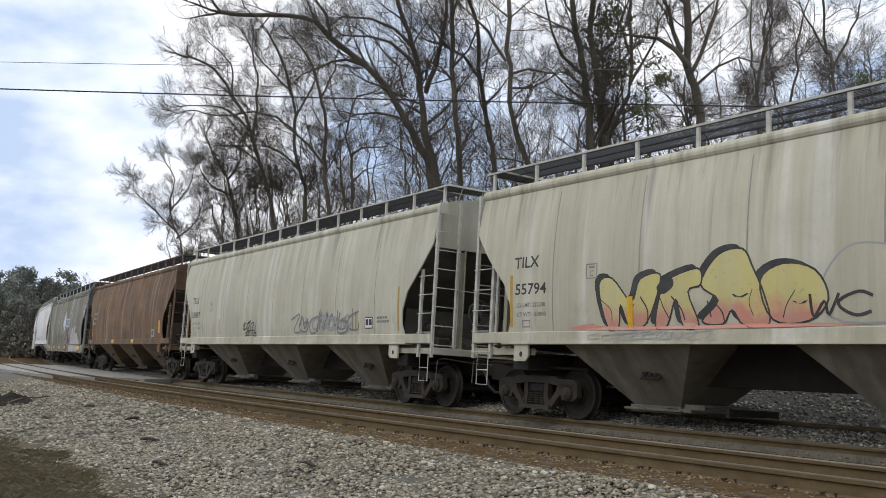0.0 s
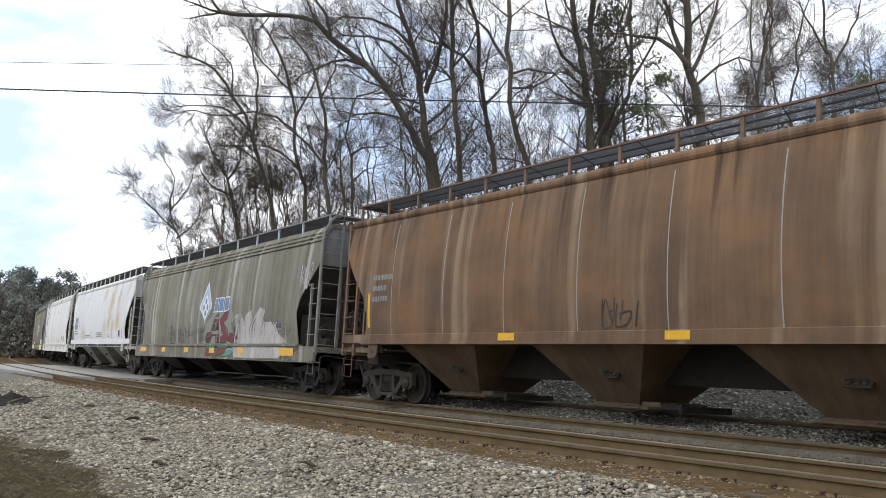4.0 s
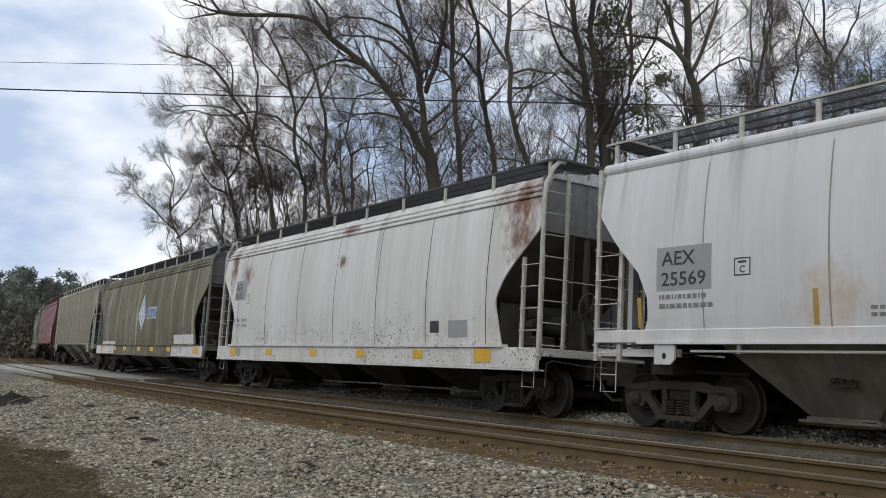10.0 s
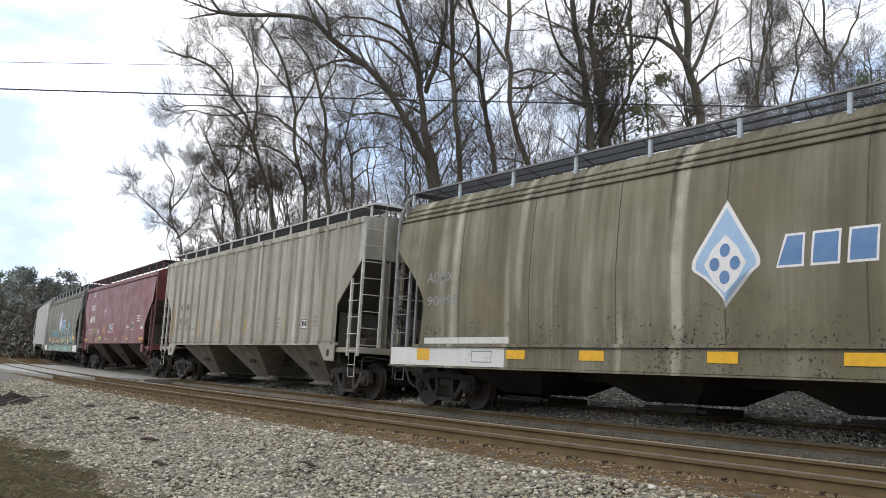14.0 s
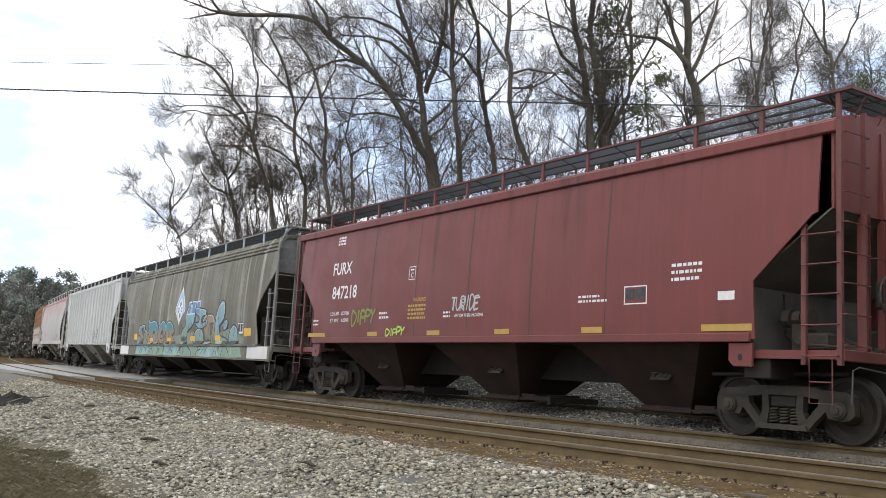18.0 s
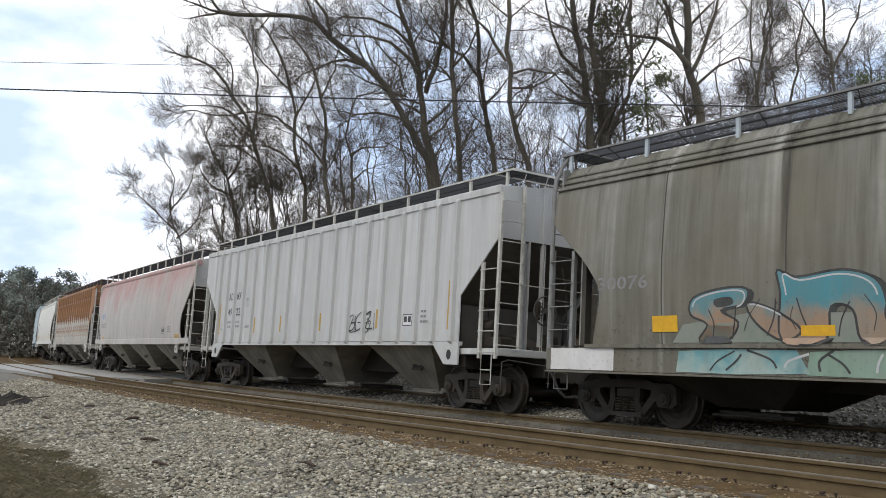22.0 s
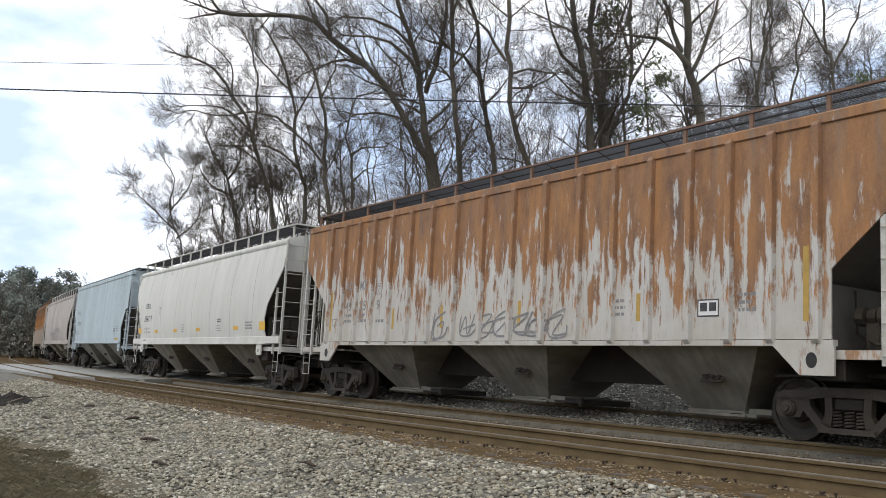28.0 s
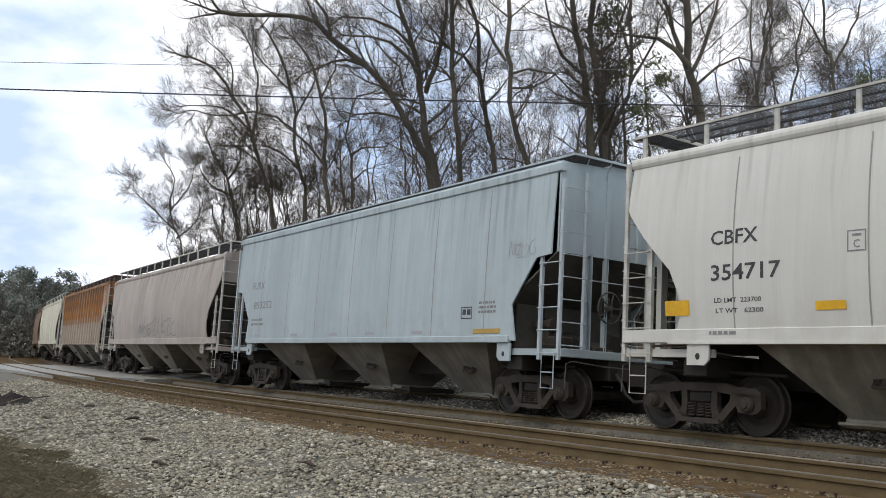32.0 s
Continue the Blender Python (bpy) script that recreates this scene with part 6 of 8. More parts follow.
    data_panel(c[3], k, 6.47, 6.95, 1.68, 1.96, LETTER_BLACK, LETTER_GREY)
    # white car with rust stains
    k = "curved"
    decal(c[4], k, "patch", -7.05, -6.0, 2.13, 2.81, DECAL_GREY, "grey painted patch")
    letters_fit(c[4], k, "AEX", -6.95, -6.3, 2.52, 2.74, LETTER_BLACK, 0.006)
    letters_fit(c[4], k, "25569", -6.95, -6.1, 2.2, 2.42, LETTER_BLACK, 0.006)
    plate_box(c[4], k, -5.6, -5.32, 2.29, 2.55, LETTER_BLACK)
    small_print(c[4], k, -7.0, 2.0, 1.1, 2, LETTER_GREY, 42, 0.14, 0.07)
    small_print(c[4], k, -3.56, 1.75, 1.9, 2, LETTER_GREY, 43, 0.09, 0.05)
    small_print(c[4], k, 0.1, 1.86, 1.7, 3, LETTER_GREY, 44, 0.09, 0.055)
    small_print(c[4], k, 3.2, 1.75, 0.5, 2, LETTER_GREY, 45)
    for x in (-7.45, -4.36, -1.3, 1.88, 4.18, 6.6):
        decal(c[4], k, "stripe", x, x + 0.08, 1.57, 2.05, MUSTARD, "faded yellow upright stripe")
    data_panel(c[4], k, 5.8, 6.2, 1.66, 1.95, LETTER_BLACK, LETTER_GREY)
    # chipped white car
    k = "grain"
    decal(c[5], k, "patch", -6.97, -6.05, 2.68, 3.3, DECAL_GREY, "grey painted patch")
    letters_fit(c[5], k, "AEX", -6.92, -6.4, 2.98, 3.2, LETTER_BLACK, 0.006)
    letters_fit(c[5], k, "8153", -6.92, -6.3, 2.72, 2.92, LETTER_BLACK, 0.006)
    plate_box(c[5], k, -5.95, -5.72, 2.55, 2.85, LETTER_GREY)
    letters_fit(c[5], k, "LD LMT  223300", -6.9, -5.85, 2.0, 2.1, LETTER_GREY)
    letters_fit(c[5], k, "LT WT   62800", -6.9, -5.85, 1.83, 1.93, LETTER_GREY)
    yellow(c[5], k, [(-6.99, -6.55, 0.94, 1.2), (-4.15, -3.7, 1.0, 1.18), (-1.2, -0.8, 1.0, 1.18), (1.4, 1.8, 1.0, 1.18), (4.0, 4.4, 1.0, 1.18), (6.3, 6.85, 0.96, 1.22)])
    decal(c[5], k, "patch", -6.5, -6.15, 0.94, 1.2, DECAL_GREY, "grey painted patch")
    decal(c[5], k, "patch", 5.3, 6.0, 1.45, 1.8, DECAL_GREY, "grey painted patch")
    decal(c[5], k, "data_square", 4.6, 4.95, 1.55, 1.8, LETTER_BLACK)
    # dark grain car
    drop_emblem(c[6], k, 0.0, 1.82, 3.44, 0.61)
    block_marks(c[6], k, 0.82, 2.42, 2.36, 2.83)
    letters_fit(c[6], k, "ADMX", -7.79, -6.84, 2.62, 2.83, LETTER_GREY)
    letters_fit(c[6], k, "90095", -7.76, -6.65, 2.12, 2.33, LETTER_GREY)
    decal(c[6], k, "patch", 5.14, 9.1, 0.87, 1.245, P["patch_white"], "fresh white paint patch")
    decal(c[6], k, "patch", 5.25, 7.85, 1.325, 1.66, P["patch_white"], "fresh white paint patch")
    decal(c[6], k, "patch", -9.1, -5.07, 0.87, 1.245, P["patch_white"], "fresh white paint patch")
    decal(c[6], k, "patch", -7.85, -5.0, 1.325, 1.45, P["patch_white"], "fresh white paint patch")
    yellow(c[6], k, [(-5.0, -4.46, 1.03, 1.2), (-3.02, -2.43, 1.03, 1.2), (-0.3, 0.25, 1.03, 1.2), (1.88, 2.44, 1.03, 1.2), (4.5, 5.0, 1.03, 1.2), (8.0, 8.65, 0.98, 1.22), (-8.04, -7.57, 0.98, 1.22)])
    for x in (5.3, -6.1):
        decal(c[6], k, "stencil_frame", x, x + 0.65, 0.95, 1.18, LETTER_GREY, "", 0.006, 0.02)
    small_print(c[6], k, 6.2, 1.15, 0.3, 3, LETTER_BLACK, 46, 0.07, 0.03)
    data_panel(c[6], k, 6.3, 6.8, 1.68, 1.95, LETTER_BLACK, LETTER_GREY)
    # ribbed cars
    k = "ribbed"
    for i, a, b in ((7, "49", "196"), (10, "49", "221"), (12, "49", "259")):
        mat = LETTER_GREY if i == 12 else LETTER_BLACK
        dz = 0.0 if i == 10 else (-0.18 if i == 7 else -0.1)
        letters_fit(c[i], k, "AD", -6.15, -5.8, 2.72 + dz, 2.95 + dz, mat)
        letters_fit(c[i], k, "MX", -5.44, -5.08, 2.72 + dz, 2.95 + dz, mat)
        letters_fit(c[i], k, a, -6.14, -5.81, 2.22 + dz, 2.46 + dz, mat)
        letters_fit(c[i], k, b if i != 12 else "25", -5.43, -4.96 if i != 12 else -5.1, 2.22 + dz, 2.46 + dz, mat)
        if i == 12:
            letters_fit(c[i], k, "9", -4.6, -4.45, 2.12, 2.36, mat)
        small_print(c[i], k, -6.14, 1.98, 0.35, 2, LETTER_GREY, 50 + i, 0.14, 0.07)
        small_print(c[i], k, -5.42, 1.98, 0.35, 2, LETTER_GREY, 51 + i, 0.14, 0.07)
        small_print(c[i], k, -4.6, 1.82, 0.4, 1, LETTER_GREY, 52 + i, 0.14, 0.07)
        small_print(c[i], k, 3.1, 2.0, 0.4, 3, LETTER_GREY, 53 + i, 0.11, 0.05)
        small_print(c[i], k, 5.75, 2.0, 0.3, 3, LETTER_GREY, 54 + i, 0.11, 0.05)
        plate_box(c[i], k, -4.64, -4.4, 2.48, 2.74, LETTER_GREY)
        decal(c[i], k, "stencil_frame", -6.78, -6.5, 1.78, 1.95, LETTER_GREY, "", 0.004, 0.018)
        for x, z0, z1 in ((-6.92, 1.64, 2.66), (-3.86, 1.66, 2.13), (-1.9, 1.66, 2.13), (0.7, 1.66, 2.13), (3.74, 1.68, 2.13), (6.8, 1.62, 2.64)):
            decal(c[i], k, "stripe", x, x + 0.09, z0, z1, MUSTARD, "faded yellow upright stripe", 0.004)
        data_panel(c[i], k, 5.0, 5.4, 1.72, 1.98, LETTER_BLACK, LETTER_WHITE)
    scrawl(c[10], k, 2.35, 3.9, 1.62, 2.15, SPRAY["black"], 61, 4, 0.032)
    scrawl(c[12], k, -2.2, 2.1, 1.45, 2.0, LETTER_GREY, 62, 8, 0.04)
    # red car
    k = "flat"
    letters_fit(c[8], k, "FURX", -6.0, -5.03, 3.06, 3.37, LETTER_WHITE)
    letters_fit(c[8], k, "847218", -5.94, -4.67, 2.44, 2.77, LETTER_WHITE)
    small_print(c[8], k, -5.92, 4.0, 0.45, 3, LETTER_WHITE, 71, 0.08, 0.05)
    plate_box(c[8], k, -2.31, -2.04, 2.74, 3.04, LETTER_WHITE)
    letters_fit(c[8], k, "WARNING", -2.05, -1.55, 2.24, 2.33, MUSTARD)
    small_print(c[8], k, -2.25, 2.13, 0.8, 4, MUSTARD, 72, 0.09, 0.05)
    letters_fit(c[8], k, "LD LMT  223700", -5.95, -4.99, 2.03, 2.12, LETTER_WHITE)
    letters_fit(c[8], k, "LT WT   62300", -5.95, -4.99, 1.86, 1.95, LETTER_WHITE)
    small_print(c[8], k, -3.5, 2.0, 0.45, 2, LETTER_WHITE, 73, 0.1, 0.05)
    small_print(c[8], k, -6.9, 1.9, 0.3, 2, LETTER_WHITE, 74, 0.1, 0.04)
    letters_fit(c[8], k, "VENT CAR WHEN UNLOADING", -0.45, 0.55, 1.86, 1.93, LETTER_WHITE)
    small_print(c[8], k, -0.85, 1.95, 0.25, 2, LETTER_WHITE, 75, 0.08, 0.04)
    tag(c[8], k, "TURIDE", -0.58, 0.4, 2.0, 2.28, SPRAY["white"], 76, 0.035)
    tag(c[8], k, "TURIDE", -0.56, 0.38, 1.98, 2.26, SPRAY["white"], 77, 0.03)
    tag(c[8], k, "DIPPY", -4.84, -3.7, 1.76, 2.12, SPRAY["lime_thin"], 78, 0.06, 0.1, 0.01)
    tag(c[8], k, "DIPPY", -3.18, -2.38, 1.5, 1.68, SPRAY["lime"], 79, 0.04)
    yellow(c[8], k, [(-7.15, -6.2, 1.5, 1.6), (-4.01, -3.56, 1.5, 1.6), (-1.44, -0.95, 1.5, 1.6), (0.95, 1.4, 1.5, 1.6), (3.4, 3.9, 1.5, 1.6), (6.0, 6.9, 1.5, 1.6)], MUSTARD)
    data_panel(c[8], k, 4.4, 4.9, 1.95, 2.25, LETTER_WHITE, None)
    small_print(c[8], k, 5.4, 2.5, 0.6, 3, LETTER_WHITE, 102, 0.11, 0.05)
    small_print(c[8], k, 3.3, 2.1, 0.7, 2, LETTER_WHITE, 103, 0.08, 0.04)
    decal(c[8], k, "patch", 6.3, 6.6, 1.95, 2.08, LETTER_WHITE, "small white plate")
    # grey grain car with teal piece
    k = "grain"
    drop_emblem(c[9], k, -0.08, 1.98, 3.46, 0.63)
    block_marks(c[9], k, 0.8, 2.4, 2.37, 2.84)
    band = [[(-6.3 + 2.2 * i, 0.90), (-6.25 + 2.2 * i, 1.2), (-5.4 + 2.2 * i, 1.235), (-4.25 + 2.2 * i, 1.22), (-4.05 + 2.2 * i, 0.92), (-5.2 + 2.2 * i, 0.885)] for i in range(6)]
    piece(c[9], k, band[::2], SPRAY["sill"], SPRAY["sill"], 0.01, sharp=True, label="pale teal paint along the sill")
    piece(c[9], k, band[1::2], SPRAY["bubble"], SPRAY["bubble"], 0.01, sharp=True, label="pale green paint along the sill")
    slashes(c[9], k, -6.0, 6.6, 0.91, 1.24, 22, SPRAY["black"], 150, 0.035, 0.9)
    slashes(c[9], k, -5.0, 6.4, 0.91, 1.24, 10, SPRAY["white"], 151, 0.03, 0.9)
    piece(c[9], k, [[(-6.4, 1.34), (-6.2, 1.6), (-5.0, 1.75), (-3.0, 1.7), (-0.6, 1.6), (1.6, 1.75), (4.0, 1.6), (5.6, 1.8), (7.0, 1.5), (6.8, 1.34)]], SPRAY["sage"], SPRAY["sage"], 0.01, sharp=True, label="thin green haze behind a sprayed piece")
    piece(c[9], k, [
        [(-6.05, 1.75), (-6.0, 2.0), (-5.5, 2.12), (-5.05, 2.1), (-5.1, 1.88), (-5.5, 1.8), (-5.2, 1.62), (-5.4, 1.36), (-5.9, 1.36), (-5.75, 1.6)],
        [(-5.05, 1.9), (-4.6, 1.78), (-4.2, 1.5), (-4.5, 1.36), (-4.9, 1.6)],
        [(-4.5, 1.36), (-4.5, 2.0), (-4.55, 2.33), (-4.25, 2.22), (-3.6, 2.28), (-3.15, 2.15), (-3.0, 1.85), (-3.0, 1.36), (-3.35, 1.36), (-3.45, 1.75), (-3.75, 1.8), (-3.85, 1.36)],
        [(-2.95, 1.9), (-2.6, 2.15), (-2.2, 2.25), (-1.9, 2.1), (-1.85, 1.8), (-2.1, 1.62), (-2.35, 1.85), (-2.6, 1.7), (-2.55, 1.52), (-1.95, 1.6), (-2.2, 1.38), (-2.75, 1.36), (-3.0, 1.6)],
        [(-1.85, 1.75), (-1.8, 2.12), (-1.3, 2.2), (-0.85, 2.0), (-0.75, 1.75), (-0.95, 1.65), (-0.55, 1.36), (-1.0, 1.36), (-1.4, 1.6), (-1.5, 1.36), (-1.85, 1.36)]],
        SPRAY["lagoon"], SPRAY["black"], 0.035, SPRAY["black"], (0.09, -0.02), SPRAY["white"])
    slashes(c[9], k, -5.9, -0.8, 1.38, 2.0, 14, SPRAY["black"], 152, 0.02, 0.5)
    piece(c[9], k, [[(-1.5, 1.84), (-1.2, 1.9), (-1.12, 1.74), (-1.4, 1.7)], [(-5.6, 1.95), (-5.35, 1.98), (-5.3, 1.9), (-5.55, 1.86)]], SPRAY["black"], label="dark counter of a letter")
    piece(c[9], k, [
        [(2.95, 1.36), (2.95, 1.8), (2.75, 2.05), (3.0, 2.3), (3.4, 2.33), (3.9, 2.3), (4.05, 2.05), (3.6, 1.95), (3.75, 1.36)],
        [(4.0, 1.36), (3.85, 1.7), (4.0, 2.0), (4.2, 2.3), (4.5, 2.26), (4.4, 1.9), (4.3, 1.36)]],
        SPRAY["tan"], SPRAY["black"], 0.035, shine=SPRAY["white"])
    piece(c[9], k, [
        [(0.3, 1.36), (0.3, 1.8), (0.72, 2.0), (0.75, 2.45), (1.1, 2.72), (1.5, 2.74), (1.8, 2.5), (1.75, 2.1), (1.4, 1.9), (1.0, 1.75), (0.85, 1.36)],
        [(1.85, 2.6), (2.3, 2.58), (3.05, 2.5), (3.1, 2.35), (2.7, 2.25), (2.65, 2.08), (3.1, 2.1), (3.3, 2.3), (3.3, 2.0), (2.8, 1.86), (2.4, 1.82), (1.9, 2.05), (2.3, 2.08), (2.35, 2.25), (1.9, 2.4)],
        [(1.75, 1.36), (1.85, 1.7), (2.3, 1.86), (2.75, 1.8), (2.95, 1.5), (2.9, 1.36)],
        [(4.2, 1.36), (4.15, 1.9), (4.3, 2.4), (4.6, 2.7), (4.95, 2.72), (5.1, 2.4), (4.9, 2.05), (4.6, 1.9), (4.75, 1.6), (5.3, 1.5), (5.5, 1.36)],
        [(4.95, 1.85), (5.1, 2.05), (5.4, 2.08), (5.38, 1.85), (5.1, 1.75)],
        [(5.6, 1.36), (5.65, 1.7), (6.0, 1.92), (6.35, 1.8), (6.45, 1.5), (6.4, 1.36)]],
        SPRAY["bubble"], SPRAY["black"], 0.045, SPRAY["black"], (0.10, -0.03), SPRAY["white"])
    slashes(c[9], k, 0.2, 6.4, 1.36, 2.3, 12, SPRAY["black"], 153, 0.03, 0.8)
    decal(c[9], k, "patch", -9.1, -7.6, 0.88, 1.24, P["patch_white"], "white paint patch on the sill")
    decal(c[9], k, "patch", 7.4, 9.1, 0.88, 1.24, P["patch_white"], "white paint patch on the sill")
    letters_fit(c[9], k, "30076", -8.0, -6.9, 2.2, 2.42, LETTER_GREY)
    yellow(c[9], k, [(-6.8, -6.3, 1.5, 1.75), (-4.2, -3.7, 1.42, 1.56), (-1.6, -1.1, 1.42, 1.56), (1.4, 1.95, 1.42, 1.6), (4.2, 4.75, 1.42, 1.6), (6.99, 7.6, 1.55, 1.8)])
    data_panel(c[9], k, 6.4, 6.9, 1.62, 1.98, LETTER_BLACK, LETTER_WHITE)
    # pink car
    k = "curved"
    letters_fit(c[11], k, "CEFX", -7.1, -6.3, 2.55, 2.78, LETTER_BLUE)
    letters_fit(c[11], k, "350870", -7.15, -6.0, 2.1, 2.32, LETTER_GREY)
    data_panel(c[11], k, 4.8, 5.2, 1.7, 1.95, LETTER_BLACK, None)
    small_print(c[11], k, 5.6, 1.95, 0.5, 3, LETTER_GREY, 92)
    yellow(c[11], k, [(-6.8, -6.3, 1.56, 1.66), (6.7, 7.3, 1.56, 1.68)], MUSTARD)
    # off-white car
    letters_fit(c[13], k, "CBFX", -6.56, -5.75, 2.76, 2.98, LETTER_BLACK)
    letters_fit(c[13], k, "354717", -6.55, -5.38, 2.23, 2.47, LETTER_BLACK)
    letters_fit(c[13], k, "LD LMT  223700", -6.5, -5.7, 1.91, 1.98, LETTER_BLACK)
    letters_fit(c[13], k, "LT WT   62300", -6.48, -5.67, 1.76, 1.83, LETTER_BLACK)
    plate_box(c[13], k, -4.4, -4.14, 2.5, 2.78, LETTER_GREY)
    yellow(c[13], k, [(-7.42, -6.96, 1.74, 1.97), (-4.87, -4.43, 1.76, 1.88), (-2.2, -1.75, 1.76, 1.88), (0.6, 1.05, 1.76, 1.88), (4.5, 4.95, 1.76, 1.88), (6.81, 7.27, 1.72, 1.98)])
    small_print(c[13], k, 2.9, 2.1, 0.4, 2, LETTER_BLACK, 99, 0.07, 0.05)
    small_print(c[13], k, 2.85, 1.9, 0.5, 3, LETTER_GREY, 100, 0.08, 0.03)
    small_print(c[13], k, -1.2, 2.0, 0.35, 4, LETTER_GREY, 101, 0.08, 0.03)
    small_print(c[13], k, 5.6, 1.95, 0.6, 3, LETTER_GREY, 93)
    small_print(c[13], k, -6.6, 1.45, 0.5, 1, LETTER_GREY, 94)
    # pale blue grey car
    k = "tall"
    letters_fit(c[14], k, "FURX", -6.4, -5.5, 2.95, 3.17, LETTER_GREY)
    letters_fit(c[14], k, "853252", -6.2, -4.85, 2.36, 2.58, LETTER_GREY)
    small_print(c[14], k, -6.3, 2.0, 1.0, 2, LETTER_GREY, 95, 0.13, 0.07)
    data_panel(c[14], k, 4.9, 5.28, 1.82, 2.06, LETTER_BLACK, None)
    for x in (-6.0, -3.4, -1.0, 0.9, 3.0):
        decal(c[14], k, "reflector", x, x + 0.45, 1.52, 1.6, DECAL_GREY, "dull reflector")
    yellow(c[14], k, [(5.34, 6.23, 1.52, 1.61)], MUSTARD)
    small_print(c[14], k, 5.5, 2.1, 0.6, 3, LETTER_GREY, 96)
    scrawl(c[14], k, 6.4, 7.2, 2.95, 3.3, DECAL_GREY, 97, 4, 0.016)
    scrawl(c[15], "curved", -2.4, 4.2, 1.65, 2.4, LETTER_GREY, 98, 9, 0.05)


decorate()
# ---- trees ----
BARK = plain("grey_brown_bark", (0.12, 0.105, 0.08), (0.055, 0.048, 0.037), 4, 0.95, 0, 0.8, 0.6)
TWIG = plain("twig_bark", (0.10, 0.085, 0.068), (0.055, 0.046, 0.037), 3, 0.95)


class Wood:
    """Collects branch tubes of one tree into plain lists."""

    def __init__(self):
        self.v, self.f, self.thin = [], [], 1.0

    def tube(self, pts, rs, n):
        base = len(self.v)
        for i, p in enumerate(pts):
            d = (pts[min(i + 1, len(pts) - 1)] - pts[max(i - 1, 0)]).normalized()
            a = d.cross(Vector((0.31, 0.2, 0.93))).normalized()
            b = d.cross(a)
            for k in range(n):
                c = 2 * math.pi * k / n
                self.v.append(tuple(p + (a * math.cos(c) + b * math.sin(c)) * rs[i]))
        last = len(pts) - 1
        if n == 3:
            del self.v[-2:]
            last -= 1
            for k in range(n):
                self.f.append((base + last * n + k, base + last * n + (k + 1) % n, base + (last + 1) * n))
        for i in range(last):
            for k in range(n):
                self.f.append((base + i * n + k, base + i * n + (k + 1) % n, base + (i + 1) * n + (k + 1) % n, base + (i + 1) * n + k))


    def spine(self, p, q, r):
        """A last thin twig, one sliver that tapers to a point."""
        a = (q - p).orthogonal().normalized() * r
        k = len(self.v)
        self.v += [tuple(p - a), tuple(p + a), tuple(q)]
        self.f.append((k, k + 1, k + 2))


# how many branches spring from one of each order, their segment length and the strength of their crooks
KIDS, STRIDE, CROOK = (0, 8, 6, 4, 0), (0.5, 0.3, 0.24, 0.35, 0.2), (0.08, 0.20, 0.17, 0.15, 0.2)


def sprout(limb, twig, rnd, p, d, r, length, level, rise, last=4, kids=KIDS):
    """One crooked branch and all that springs from it."""
    d = d.normalized()
    if level == 4:
        twig.spine(p, p + d * length, r)
        return
    seg = max(2, min(14, int(length / STRIDE[level])))
    pts, rs = [p], [r]
    for i in range(seg):
        k = CROOK[level]
        d = (d + Vector((rnd.gauss(0, k), rnd.gauss(0, k), rnd.gauss(0, k * 0.8) + rise))).normalized()
        p = p + d * (length / seg)
        pts.append(p)
        rs.append(max(r * (1 - 0.75 * (i + 1) / seg), 0.003))
    (limb if level < 2 else twig).tube(pts, rs, 5 if level == 1 else 3)
    if level >= last:
        return
    count = kids[level]
    for i in range(count):
        f = 0.2 + 0.8 * (i + rnd.random()) / count
        j = min(int(f * seg), seg - 1)
        along = (pts[j + 1] - pts[j]).normalized()
        a = along.orthogonal().normalized()
        turn = rnd.uniform(0, 6.283)
        spread = rnd.uniform(0.4, 0.95)
        nd = along * math.cos(spread) + (a * math.cos(turn) + along.cross(a) * math.sin(turn)) * math.sin(spread)
        nd.z += 0.1
        long = max(length * rnd.uniform(0.36, 0.64) * (1.25 - 0.5 * f), 0.30)
        sprout(limb, twig, rnd, pts[j].lerp(pts[j + 1], f * seg - j), nd, max(rs[j] * rnd.uniform(0.42, 0.62), (0.0062 - 0.0008 * level) * twig.thin), long, level + 1, rise * 0.7, last, kids)


